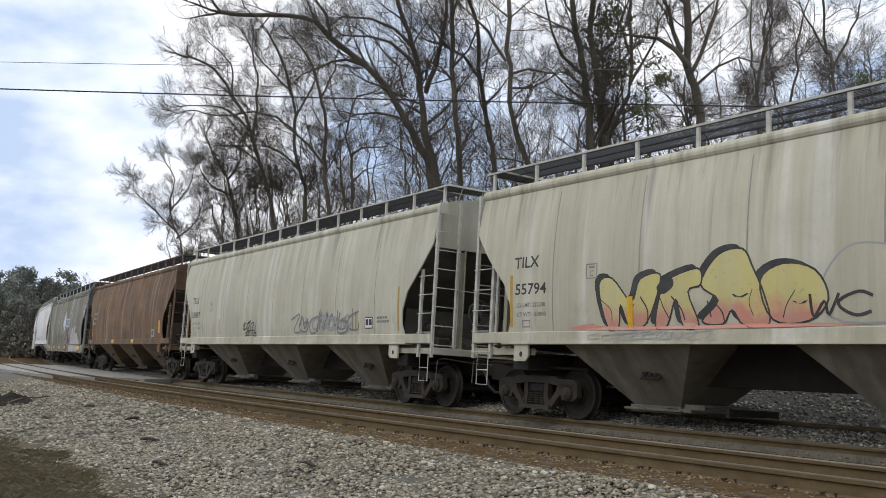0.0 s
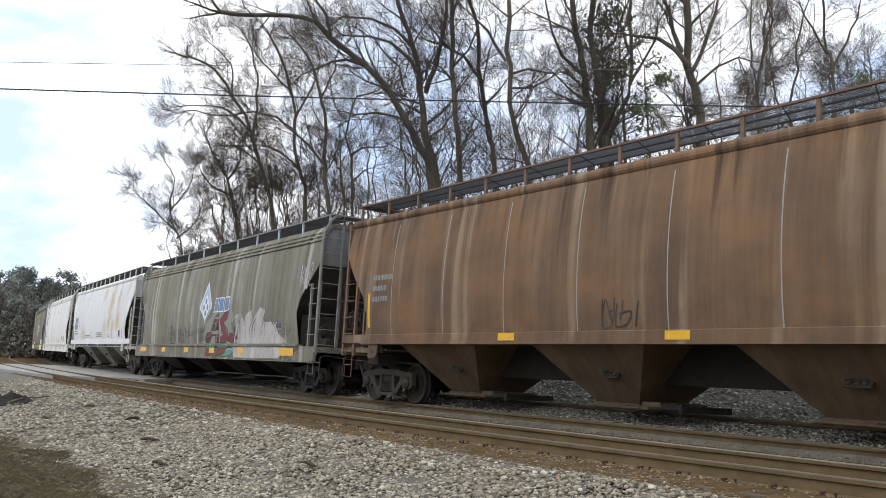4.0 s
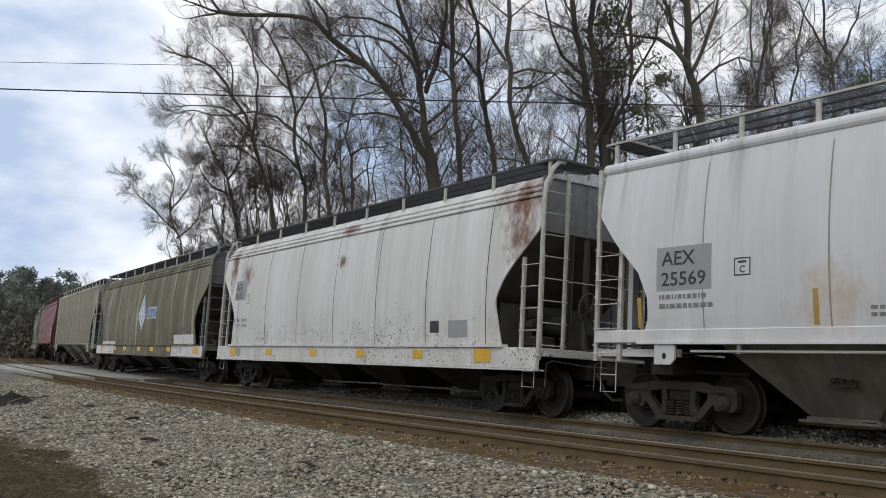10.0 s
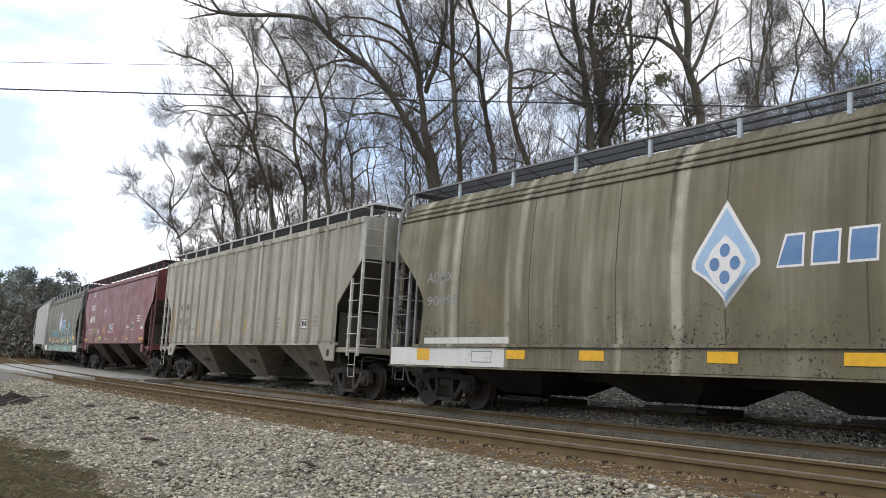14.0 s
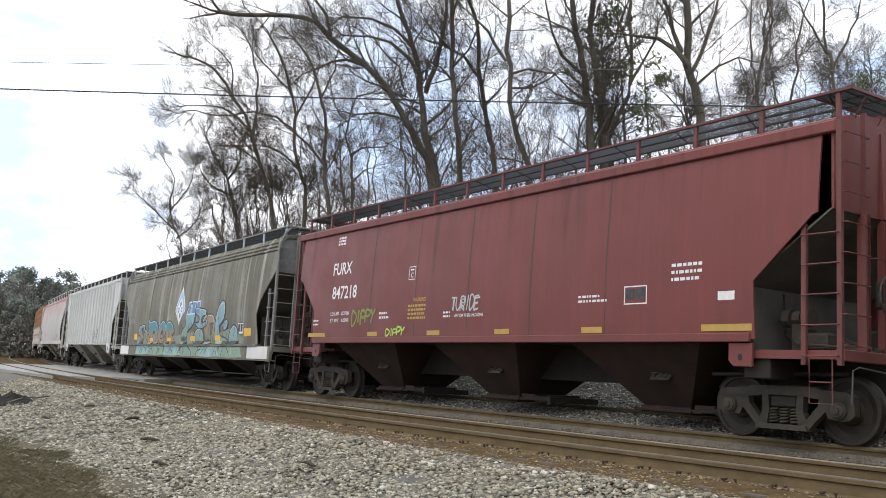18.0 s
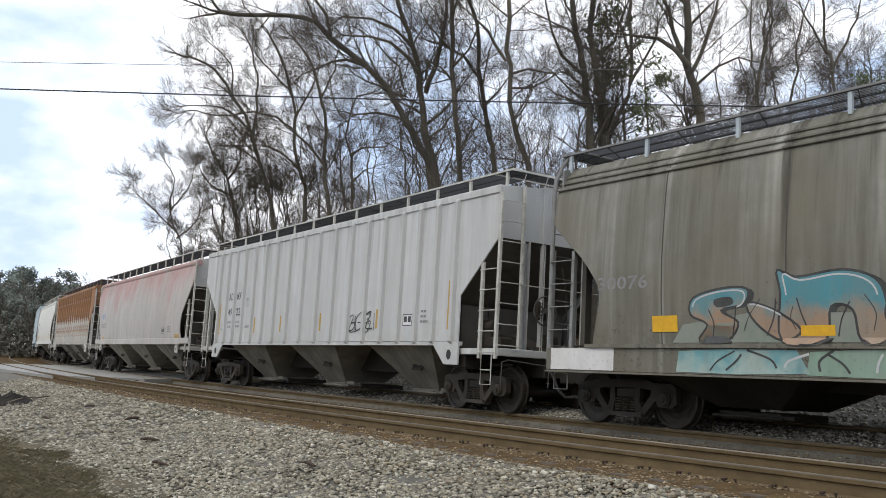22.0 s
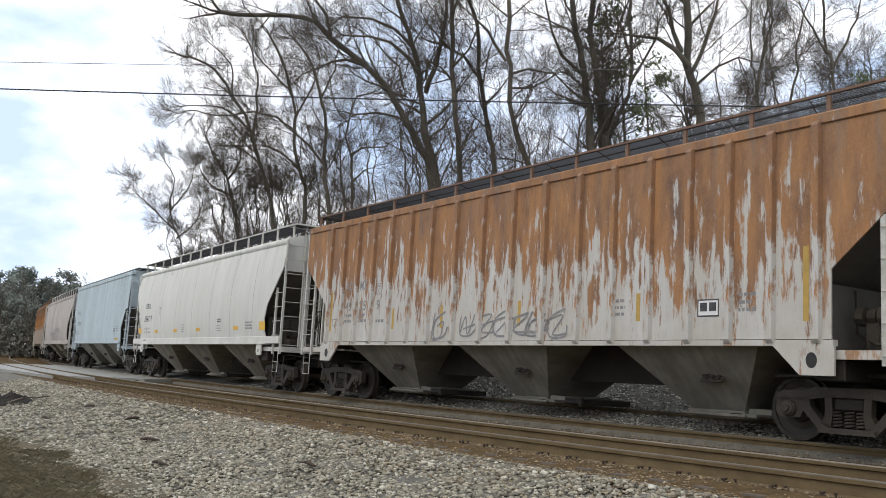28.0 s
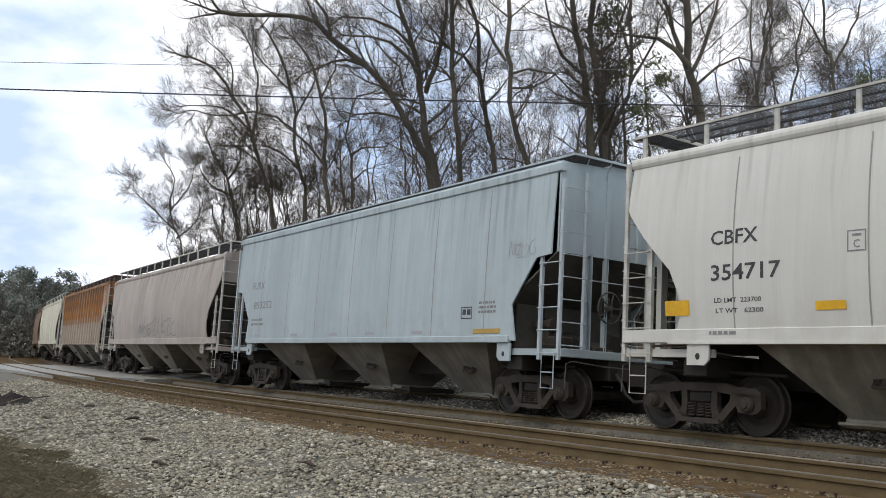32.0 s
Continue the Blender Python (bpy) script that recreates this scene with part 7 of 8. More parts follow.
def bough(limb, twig, rnd, path, r0, r1, bare=0.0, per_metre=1.5, reach=2.6, rise=0.03, rough=0.07, kids=KIDS):
    """A main limb along a path of points, roughened, with branches all along from the share bare of its length on."""
    fine, rs = [], []
    total = sum((b - a).length for a, b in zip(path, path[1:]))
    done = 0.0
    for i in range(len(path) - 1):
        p0, p1, p2, p3 = path[max(i - 1, 0)], path[i], path[i + 1], path[min(i + 2, len(path) - 1)]
        long = (p2 - p1).length
        n = max(1, int(long / 0.4))
        for j in range(n):
            u = j / n
            q = 0.5 * ((2 * p1) + (p2 - p0) * u + (2 * p0 - 5 * p1 + 4 * p2 - p3) * u * u + (3 * p1 - p0 - 3 * p2 + p3) * u ** 3)
            k = rough * min(1.0, 0.35 + done / max(total, 0.1))
            fine.append(q + Vector((rnd.gauss(0, k), rnd.gauss(0, k), rnd.gauss(0, k * 0.5))) * (0.0 if not fine else 1.0))
            rs.append((r0 + (r1 - r0) * (done + long * u) / total) * rnd.uniform(0.93, 1.07))
        done += long
    fine.append(path[-1])
    rs.append(r1)
    limb.tube(fine, rs, 9 if r0 > 0.1 else 6)
    n = len(fine) - 1
    for i in range(int(total * (1 - bare) * per_metre) + 1):
        f = bare + (1 - bare) * rnd.random()
        j = min(int(f * n), n - 1)
        along = (fine[j + 1] - fine[j]).normalized()
        a = along.orthogonal().normalized()
        turn, spread = rnd.uniform(0, 6.283), rnd.uniform(0.6, 1.25)
        nd = along * math.cos(spread) + (a * math.cos(turn) + along.cross(a) * math.sin(turn)) * math.sin(spread)
        nd.z += 0.25
        sprout(limb, twig, rnd, fine[j], nd, max(min(rs[j] * rnd.uniform(0.25, 0.5), 0.05), 0.014), reach * rnd.uniform(0.45, 1.0) * (1.15 - 0.4 * f), 1, rise, 4, kids)
    # the tip splits into a fan
    tip = (fine[-1] - fine[-2]).normalized()
    for i in range(4):
        sprout(limb, twig, rnd, fine[-1], tip + Vector((rnd.gauss(0, 0.4), rnd.gauss(0, 0.4), rnd.gauss(0, 0.35))), max(r1 * 0.7, 0.012), reach * rnd.uniform(0.5, 0.8), 1, rise, 4, kids)


def bare_tree(meshes, m, label, group="bare trees beyond the line"):
    t = tagged(new("tree"), label, "tree", group)
    t.matrix_basis = m
    part("trunk", meshes[0], BARK, t)
    part("crown", meshes[1], TWIG, t, "leafless twigs")
    return t


def along_view(px, forward):
    """Plan point on the sight line through a share px of the picture's width, at that forward distance."""
    side = (px / 1568 * 2 - 1) * math.tan(radians(50.83) / 2) * forward
    return Vector((-math.sin(YAW), math.cos(YAW), 0)) * forward + Vector((math.cos(YAW), math.sin(YAW), 0)) * side


OLD = []


def old_tree(px, dist, *limbs):
    """A crooked old tree: where it stands, and its trunk and boughs, each (thick end, thin end, way points (along the line of trees, up))."""
    rnd = random.Random(700 + len(OLD))
    OLD.append(px)
    limb, twig = Wood(), Wood()
    twig.thin = max(dist / 42, 0.85)
    for i, (r0, r1, *way) in enumerate(limbs):
        drift = rnd.uniform(-0.35, 0.35) if i else 0.0
        path = [Vector((x, drift * abs(x - way[0][0]) + (rnd.gauss(0, 0.12) if j else 0.0), z)) for j, (x, z) in enumerate(way)]
        far = dist > 34
        bough(limb, twig, rnd, path, r0 * (0.6 if far else 0.85), r1 * (0.5 if far else 0.7), 0.42 if i == 0 else 0.12, 3.0 if far else 1.8, (1.9 if dist > 43 else 2.1 if far else 2.6) * (1.0 if r0 > 0.06 else 0.75), 0.03, 0.025 if i == 0 else 0.07)
    at = along_view(px, dist)
    meshes = mesh_from("limbs", limb.v, limb.f, True), mesh_from("twigs", twig.v, twig.f)
    bare_tree(meshes, Matrix.Translation((at.x, at.y, 1.3)) @ Matrix.Rotation(YAW, 4, "Z"), "tall crooked bare winter tree with dark bark")


def tree_meshes(seed, height, radius, stems=2, reach=2.0, per_metre=1.5, kids=(0, 7, 5, 3, 0)):
    """A slender tree of the wood: a few stems that part low down."""
    rnd = random.Random(seed)
    limb, twig = Wood(), Wood()
    twig.thin = 1.0
    for i in range(stems):
        a, out = rnd.uniform(0, 6.283), rnd.uniform(0.03, 0.16) * height * (0.6 if stems == 1 else 1.0)
        h = height * rnd.uniform(0.8, 1.0)
        path = [Vector((0, 0, -0.3))] + [Vector((math.cos(a) * out * f ** 1.3 + rnd.gauss(0, 0.18), math.sin(a) * out * f ** 1.3 + rnd.gauss(0, 0.18), h * f)) for f in (0.2, 0.4, 0.6, 0.8, 1.0)]
        bough(limb, twig, rnd, path, radius * (1.0 if i == 0 else 0.75), 0.02, 0.3, per_metre, reach, 0.04, 0.06, kids)
    return mesh_from("limbs", limb.v, limb.f, True), mesh_from("twigs", twig.v, twig.f)


def plant():
    # the old trees along the bank, as each is bent
    old_tree(765, 28, (0.17, 0.085, (0.0, -0.3), (0.0, 4.8), (-0.3, 5.9), (-0.8, 6.8), (-1.3, 7.7), (-2.0, 8.5), (-2.6, 9.0), (-3.1, 9.5), (-3.6, 10.0), (-4.5, 10.2), (-5.5, 10.2), (-6.5, 10.3)),
             (0.068, 0.034, (-1.3, 7.7), (-0.8, 7.6), (-1.1, 8.5), (-1.6, 9.2)),
             (0.059, 0.025, (-2.1, 8.6), (-2.6, 8.7), (-3.5, 8.5), (-4.2, 8.0)),
             (0.068, 0.034, (-3.1, 9.5), (-3.2, 10.1), (-3.5, 10.7), (-4.0, 11.2)))
    old_tree(772, 28, (0.187, 0.085, (0.0, -0.3), (0.0, 4.8), (-0.3, 6.2), (-0.4, 7.4), (-0.5, 8.3), (-0.8, 9.6), (-1.1, 10.4), (-1.4, 11.4)),
             (0.102, 0.051, (-0.3, 7.7), (0.1, 9.0), (0.3, 10.3), (0.2, 11.4)),
             (0.076, 0.034, (-0.4, 8.1), (-0.8, 8.7), (-1.4, 9.2), (-2.1, 9.4), (-2.8, 9.3)),
             (0.068, 0.034, (-0.6, 9.0), (-1.2, 9.8), (-1.9, 10.1), (-2.9, 10.3)),
             (0.059, 0.034, (-0.3, 6.7), (0.3, 7.3), (0.7, 7.8), (1.0, 8.3)))
    old_tree(815, 27, (0.131, 0.082, (0.0, -0.3), (0.0, 5.0), (-0.1, 6.8), (-0.2, 8.2), (-0.2, 9.2), (-0.2, 10.8)),
             (0.049, 0.025, (-0.2, 8.2), (0.3, 8.7), (0.6, 9.6)),
             (0.049, 0.025, (-0.2, 8.7), (-0.7, 9.1), (-1.1, 9.8)))
    old_tree(877, 28, (0.127, 0.068, (0.0, -0.3), (0.0, 5.3), (-0.1, 6.2), (-0.3, 7.4), (-0.4, 8.5), (-0.5, 9.8), (-0.7, 10.6), (-1.1, 11.6)),
             (0.068, 0.034, (-0.3, 8.0), (-0.9, 8.8), (-1.5, 9.2), (-2.1, 9.5)),
             (0.051, 0.025, (-0.3, 7.3), (0.2, 7.8), (0.5, 8.3)))
    old_tree(938, 26, (0.118, 0.079, (0.0, -0.3), (0.0, 5.1), (-0.3, 5.8), (-0.5, 6.9), (-0.5, 7.9), (-0.5, 8.9), (-0.5, 10.6)),
             (0.063, 0.032, (-0.6, 8.1), (-0.9, 8.7), (-1.4, 9.2), (-1.7, 9.6)),
             (0.047, 0.024, (-0.5, 7.7), (0.0, 7.8), (0.7, 7.6)),
             (0.047, 0.024, (-0.5, 7.3), (0.2, 7.4), (1.0, 7.9)))
    old_tree(1050, 26, (0.173, 0.11, (0.0, -0.3), (0.0, 5.6), (-0.1, 7.2), (-0.2, 8.1), (-0.3, 8.9), (-0.5, 10.4)),
             (0.063, 0.032, (-0.2, 7.7), (-0.7, 8.2), (-1.0, 8.9), (-1.2, 9.9)),
             (0.055, 0.024, (-0.1, 6.9), (-0.6, 7.2), (-1.0, 7.7)))
    old_tree(1071, 26.5, (0.193, 0.112, (0.0, -0.3), (0.0, 5.9), (-0.1, 7.6), (-0.2, 8.6), (-0.2, 9.4), (-0.1, 10.6)),
             (0.072, 0.032, (-0.1, 8.1), (0.2, 8.6), (0.6, 9.2), (0.9, 10.1)),
             (0.056, 0.024, (-0.1, 7.6), (0.4, 7.9), (0.8, 8.4)))
    old_tree(1085, 29, (0.123, 0.07, (0.0, -0.3), (0.0, 6.5), (0.2, 7.2), (0.6, 7.8), (0.8, 8.8), (0.7, 9.9), (0.8, 11.6)),
             (0.07, 0.035, (0.7, 8.3), (1.1, 9.0), (1.4, 9.7), (1.8, 10.5)),
             (0.062, 0.026, (0.7, 9.2), (0.4, 9.9), (0.1, 10.8)))
    old_tree(1252, 25, (0.212, 0.121, (0.0, -0.3), (0.0, 6.2), (-0.2, 7.3), (-0.3, 8.1), (-0.3, 8.9), (-0.5, 10.2)),
             (0.098, 0.038, (-0.3, 7.6), (-0.7, 8.1), (-1.1, 8.5), (-1.7, 8.6), (-2.2, 8.7)),
             (0.083, 0.045, (-0.5, 8.0), (-0.7, 8.6), (-0.9, 9.2), (-1.2, 10.0)),
             (0.076, 0.038, (-0.2, 7.5), (0.2, 8.4), (0.5, 9.1), (0.6, 9.9)),
             (0.053, 0.023, (-0.1, 7.1), (0.5, 7.6), (1.2, 7.8), (1.7, 7.7)),
             (0.053, 0.023, (-0.3, 8.7), (0.2, 9.2), (0.7, 9.7)))
    old_tree(1351, 30, (0.064, 0.036, (0.0, -0.3), (0.0, 8.0), (-0.1, 9.1), (-0.1, 10.3), (-0.0, 11.4), (-0.1, 12.2)),
             (0.064, 0.036, (0.0, 8.2), (0.3, 9.3), (0.5, 10.6), (0.4, 11.8)))
    old_tree(1490, 30, (0.091, 0.055, (0.0, -0.3), (0.0, 8.5), (-0.1, 9.7), (-0.2, 10.6), (-0.2, 12.2)),
             (0.055, 0.027, (-0.0, 8.9), (0.5, 9.9), (1.0, 11.0), (1.3, 11.8)),
             (0.055, 0.027, (-0.1, 9.5), (-0.6, 10.3), (-0.9, 11.2)))
    old_tree(580, 38, (0.207, 0.092, (0.0, -0.3), (0.0, 5.5), (-0.1, 6.5), (-0.2, 7.7), (-0.1, 8.8), (-0.3, 10.0), (-0.5, 11.0), (-0.9, 12.0), (-1.5, 12.8)),
             (0.092, 0.046, (-0.2, 7.4), (-0.8, 8.2), (-1.3, 8.7), (-2.3, 9.4), (-3.5, 9.6), (-4.6, 9.5), (-5.9, 9.7)),
             (0.092, 0.035, (-0.3, 10.3), (0.2, 11.5), (0.5, 12.7)))
    old_tree(622, 38, (0.138, 0.069, (0.0, -0.3), (0.0, 5.7), (0.0, 7.2), (-0.1, 8.1), (-0.3, 8.6), (-0.1, 9.3), (-0.0, 9.9), (0.2, 10.3), (0.8, 10.4)),
             (0.081, 0.035, (-0.1, 7.8), (0.5, 8.1), (1.3, 8.1), (1.8, 8.4)),
             (0.069, 0.035, (0.0, 6.7), (0.6, 7.2), (0.8, 7.3)),
             (0.069, 0.035, (-0.2, 9.2), (-0.7, 9.9), (-0.9, 10.8)))
    old_tree(537, 40, (0.194, 0.097, (0.0, -0.3), (0.0, 5.5), (-0.0, 6.8), (-0.3, 7.8), (-0.5, 8.8), (-0.5, 10.1), (-0.7, 11.3), (-1.1, 12.6), (-1.6, 13.6)),
             (0.097, 0.036, (-0.2, 7.6), (-1.1, 8.4), (-2.1, 8.8), (-3.0, 8.7)),
             (0.097, 0.036, (-0.5, 9.7), (0.2, 11.1), (0.6, 12.3), (0.2, 13.6)),
             (0.085, 0.036, (-0.6, 11.1), (-1.6, 12.1), (-2.6, 13.4)))
    old_tree(482, 41, (0.199, 0.099, (0.0, -0.3), (0.0, 5.1), (-0.3, 7.0), (-0.8, 8.5), (-1.2, 9.9), (-2.0, 11.3), (-2.7, 12.3), (-3.9, 13.0)),
             (0.099, 0.037, (-1.1, 9.6), (-2.4, 10.6), (-3.9, 10.6)),
             (0.087, 0.037, (-0.7, 8.1), (-1.7, 8.9), (-2.8, 9.0)),
             (0.099, 0.05, (-1.0, 9.3), (-0.8, 11.1), (-0.9, 12.6), (-1.4, 14.0)),
             (0.075, 0.037, (-1.9, 11.2), (-2.0, 12.6), (-2.8, 13.4)))
    old_tree(420, 46, (0.167, 0.084, (0.0, -0.3), (0.0, 5.0), (-0.3, 7.0), (-0.7, 8.4), (-1.3, 9.5), (-1.7, 10.4)),
             (0.112, 0.042, (-0.4, 7.4), (-1.7, 8.1), (-2.2, 9.0)),
             (0.112, 0.042, (-0.6, 8.2), (0.0, 9.2), (0.1, 10.4)))
    old_tree(318, 58, (0.141, 0.07, (0.0, -0.3), (0.0, 5.7), (-0.5, 7.3), (-0.8, 8.7), (-0.6, 10.4), (-1.1, 11.4)),
             (0.105, 0.042, (-0.4, 7.1), (-1.7, 8.4), (-2.7, 9.3), (-3.4, 10.2)),
             (0.105, 0.042, (-0.7, 8.4), (0.2, 9.8), (0.6, 10.9)),
             (0.105, 0.042, (-0.3, 6.6), (0.8, 7.7), (1.2, 9.1)))
    rnd = random.Random(5)
    stock = [tree_meshes(300 + i, 11.5, 0.085, 1 + i % 2, 2.1, 2.0 - 0.7 * (i % 2), (0, 7, 6, 4, 0)) for i in range(6)]

    def stand(px, dist, k, label="slender bare tree in the winter woods"):
        at = along_view(px, dist)
        bare_tree(stock[rnd.randrange(6)], Matrix.Translation((at.x, at.y, 1.5)) @ Matrix.Rotation(rnd.uniform(0, 6.28), 4, "Z") @ Matrix.Scale(k, 4), label)

    for i in range(17):
        stand(660 + 36 * i + rnd.uniform(-14, 14), rnd.uniform(36, 54), rnd.uniform(0.85, 1.15))
    for i in range(17):
        stand(1280 + 18 * i + rnd.uniform(-9, 9), rnd.uniform(33, 50), rnd.uniform(0.95, 1.25))
    for i in range(10):
        stand(445 + 20 * i + rnd.uniform(-8, 8), rnd.uniform(44, 56), rnd.uniform(0.8, 1.05) * (0.85 if i < 3 else 1.0))
    for i in range(13):
        stand(390 + 17 * i + rnd.uniform(-8, 8), rnd.uniform(44, 58), rnd.uniform(0.72, 0.9))
    # lower trees where the wood ends
    for px, dist, k in ((300, 62, 0.78), (335, 60, 0.75), (362, 54, 0.72), (385, 52, 0.8), (405, 58, 0.95), (425, 50, 0.82), (345, 70, 0.85)):
        stand(px, dist, k, "smaller bare tree where the wood ends")


plant()


# ---- far tree line, shrubs, wires ----
def leaf_cloud(rnd, centers, per, size, spread):
    """Small crossed leaf tufts round centres, as lists."""
    v, f = [], []
    for c, rad in centers:
        for _ in range(per):
            d = Vector((rnd.gauss(0, 1), rnd.gauss(0, 1), rnd.gauss(0, 0.8)))
            p = c + d.normalized() * rad * rnd.uniform(0.2, 1.0) * spread
            a = Vector((rnd.gauss(0, 1), rnd.gauss(0, 1), rnd.gauss(0, 1))).normalized()
            b = a.orthogonal().normalized()
            s = size * rnd.uniform(0.5, 1.4)
            k = len(v)
            v += [tuple(p - a * s), tuple(p + b * s * 0.35), tuple(p + a * s), tuple(p - b * s * 0.35)]
            f.append((k, k + 1, k + 2, k + 3))
    return v, f


def leafy(name, c1, c2):
    n = Nodes(name)
    col = n.mix(n.island(), c1, c2)
    n.bsdf.inputs["Subsurface Weight"].default_value = 0.0
    return n.done(col, 0.85, 0, 0.2)


# needle green paled and greyed: distance haze is mixed into the colour
PINE = leafy("haze_paled_needles", (0.135, 0.16, 0.14), (0.25, 0.27, 0.24))
IVY = leafy("olive_leaves", (0.07, 0.095, 0.04), (0.13, 0.155, 0.075))
BRUSH = leafy("dry_brush", (0.09, 0.086, 0.07), (0.15, 0.14, 0.115))


def pine_meshes(seed, height):
    rnd = random.Random(seed)
    wood = Wood()
    top = Vector((rnd.uniform(-0.4, 0.4), rnd.uniform(-0.4, 0.4), height))
    wood.tube([Vector((0, 0, -0.5)), top * 0.5, top], [0.22, 0.16, 0.04], 6)
    centers = []
    for i in range(26):
        f = rnd.uniform(0.3, 1.0)
        a = rnd.uniform(0, 6.28)
        reach = height * 0.24 * (1.12 - f) + 0.5
        p = top * f
        q = p + Vector((math.cos(a) * reach, math.sin(a) * reach, rnd.uniform(0.0, 0.8)))
        wood.tube([p, q], [0.05, 0.015], 4)
        centers += [(p.lerp(q, k), 0.75) for k in (0.55, 0.8, 1.0)]
    v, f = leaf_cloud(rnd, centers, 34, 0.2, 1.0)
    return mesh_from("pine_trunk", wood.v, wood.f), mesh_from("pine_crown", v, f)


def far_line():
    rnd = random.Random(9)
    kinds = [pine_meshes(20 + i, 9.5) for i in range(3)]
    stock = [tree_meshes(500 + i, 9, 0.12, 3, 2.2, 1.2, (0, 6, 5, 0, 0)) for i in range(2)]
    for i in range(22):
        px = -70 + 11 * i + rnd.uniform(-5, 5)
        dist = rnd.uniform(105, 140)
        at = along_view(px, dist)
        k = rnd.uniform(0.85, 1.15) * dist / 112 * (1.0 if px < 70 else 0.86)
        t = tagged(new("pine_tree"), "dark green pine in the far tree line", "tree", "far tree line")
        t.matrix_basis = Matrix.Translation((at.x, at.y, -0.3)) @ Matrix.Rotation(rnd.uniform(0, 6), 4, "Z") @ Matrix.Scale(k, 4)
        part("trunk", kinds[i % 3][0], BARK, t)
        part("crown", kinds[i % 3][1], PINE, t, "pine needles paled by painted haze")
    for i in range(18):
        px = -50 + 15 * i + rnd.uniform(-6, 6)
        at = along_view(px, rnd.uniform(96, 112))
        bare_tree(stock[i % 2], Matrix.Translation((at.x, at.y, -0.3)) @ Matrix.Rotation(rnd.uniform(0, 6), 4, "Z") @ Matrix.Scale(rnd.uniform(0.8, 1.0), 4), "bare tree in the far tree line", "far tree line")
    # dry undergrowth at its foot
    v, f = [], []
    centers = []
    for i in range(300):
        at = along_view(rnd.uniform(-120, 330), rnd.uniform(92, 128))
        centers.append((Vector((at.x, at.y, rnd.uniform(0.2, 5.0))), rnd.uniform(1.0, 2.2)))
    v, f = leaf_cloud(rnd, centers, 60, 0.26, 1.0)
    tagged(part("undergrowth", mesh_from("undergrowth", v, f), BRUSH), "dry brown undergrowth below the far trees", "undergrowth", kind="stuff")


far_line()


def evergreen_sprays():
    """Dark leafy sprays of an evergreen among the bare trees."""
    rnd = random.Random(31)
    for px, dist, h0, h1, n in ((1105, 30, 8.0, 12.0, 11), (1072, 27.6, 8.0, 11.5, 7), (1150, 33, 7.0, 11.5, 9), (1560, 36, 7.0, 12.0, 8), (1190, 36, 6.0, 9.0, 7)):
        at = along_view(px, dist)
        wood = Wood()
        base = Vector((0, 0, 0))
        top = Vector((0, 0, h1 - 1.3))
        wood.tube([base, top * 0.6 + Vector((0.1, 0.1, 0)), top], [0.07, 0.05, 0.015], 6)
        centers = []
        for i in range(n):
            z = rnd.uniform(h0 - 1.3, h1 - 1.3)
            a = rnd.uniform(0, 6.28)
            q = Vector((math.cos(a) * rnd.uniform(0.5, 1.3), math.sin(a) * rnd.uniform(0.5, 1.3), z + 0.4))
            wood.tube([Vector((0, 0, z)), q], [0.025, 0.008], 4)
            centers += [(q, 0.42), (q * 0.7 + Vector((0, 0, z)) * 0.3, 0.35)]
        v, f = leaf_cloud(rnd, centers, 34, 0.085, 1.0)
        t = tagged(new("evergreen_tree"), "slim evergreen with olive green leaf sprays", "tree")
        t.matrix_basis = Matrix.Translation((at.x, at.y, 1.3))
        part("trunk", mesh_from("trunk", wood.v, wood.f), BARK, t)
        part("crown", mesh_from("crown", v, f), IVY, t, "olive green leaf sprays")


evergreen_sprays()


def unseen_light_belt():
    """An unseen belt of pines, added at the viewer's back to hold off low skylight."""
    rnd = random.Random(61)
    kinds = [pine_meshes(60 + i, 10.0) for i in range(2)]
    for i in range(26):
        a = radians(-178 + 196 * i / 25)
        d = rnd.uniform(22, 32)
        p = Vector((d * math.cos(a), -abs(d * math.sin(a)) * 0.8 - 6, 0))
        t = tagged(new("pine_tree"), "unseen pine added behind the viewer to block low light", "tree", "belt of trees")
        t.matrix_basis = Matrix.Translation((p.x, p.y, -0.4)) @ Matrix.Rotation(rnd.uniform(0, 6), 4, "Z") @ Matrix.Scale(rnd.uniform(0.8, 1.2), 4)
        part("trunk", kinds[i % 2][0], BARK, t)
        part("crown", kinds[i % 2][1], PINE, t, "pine needles paled by painted haze")


unseen_light_belt()


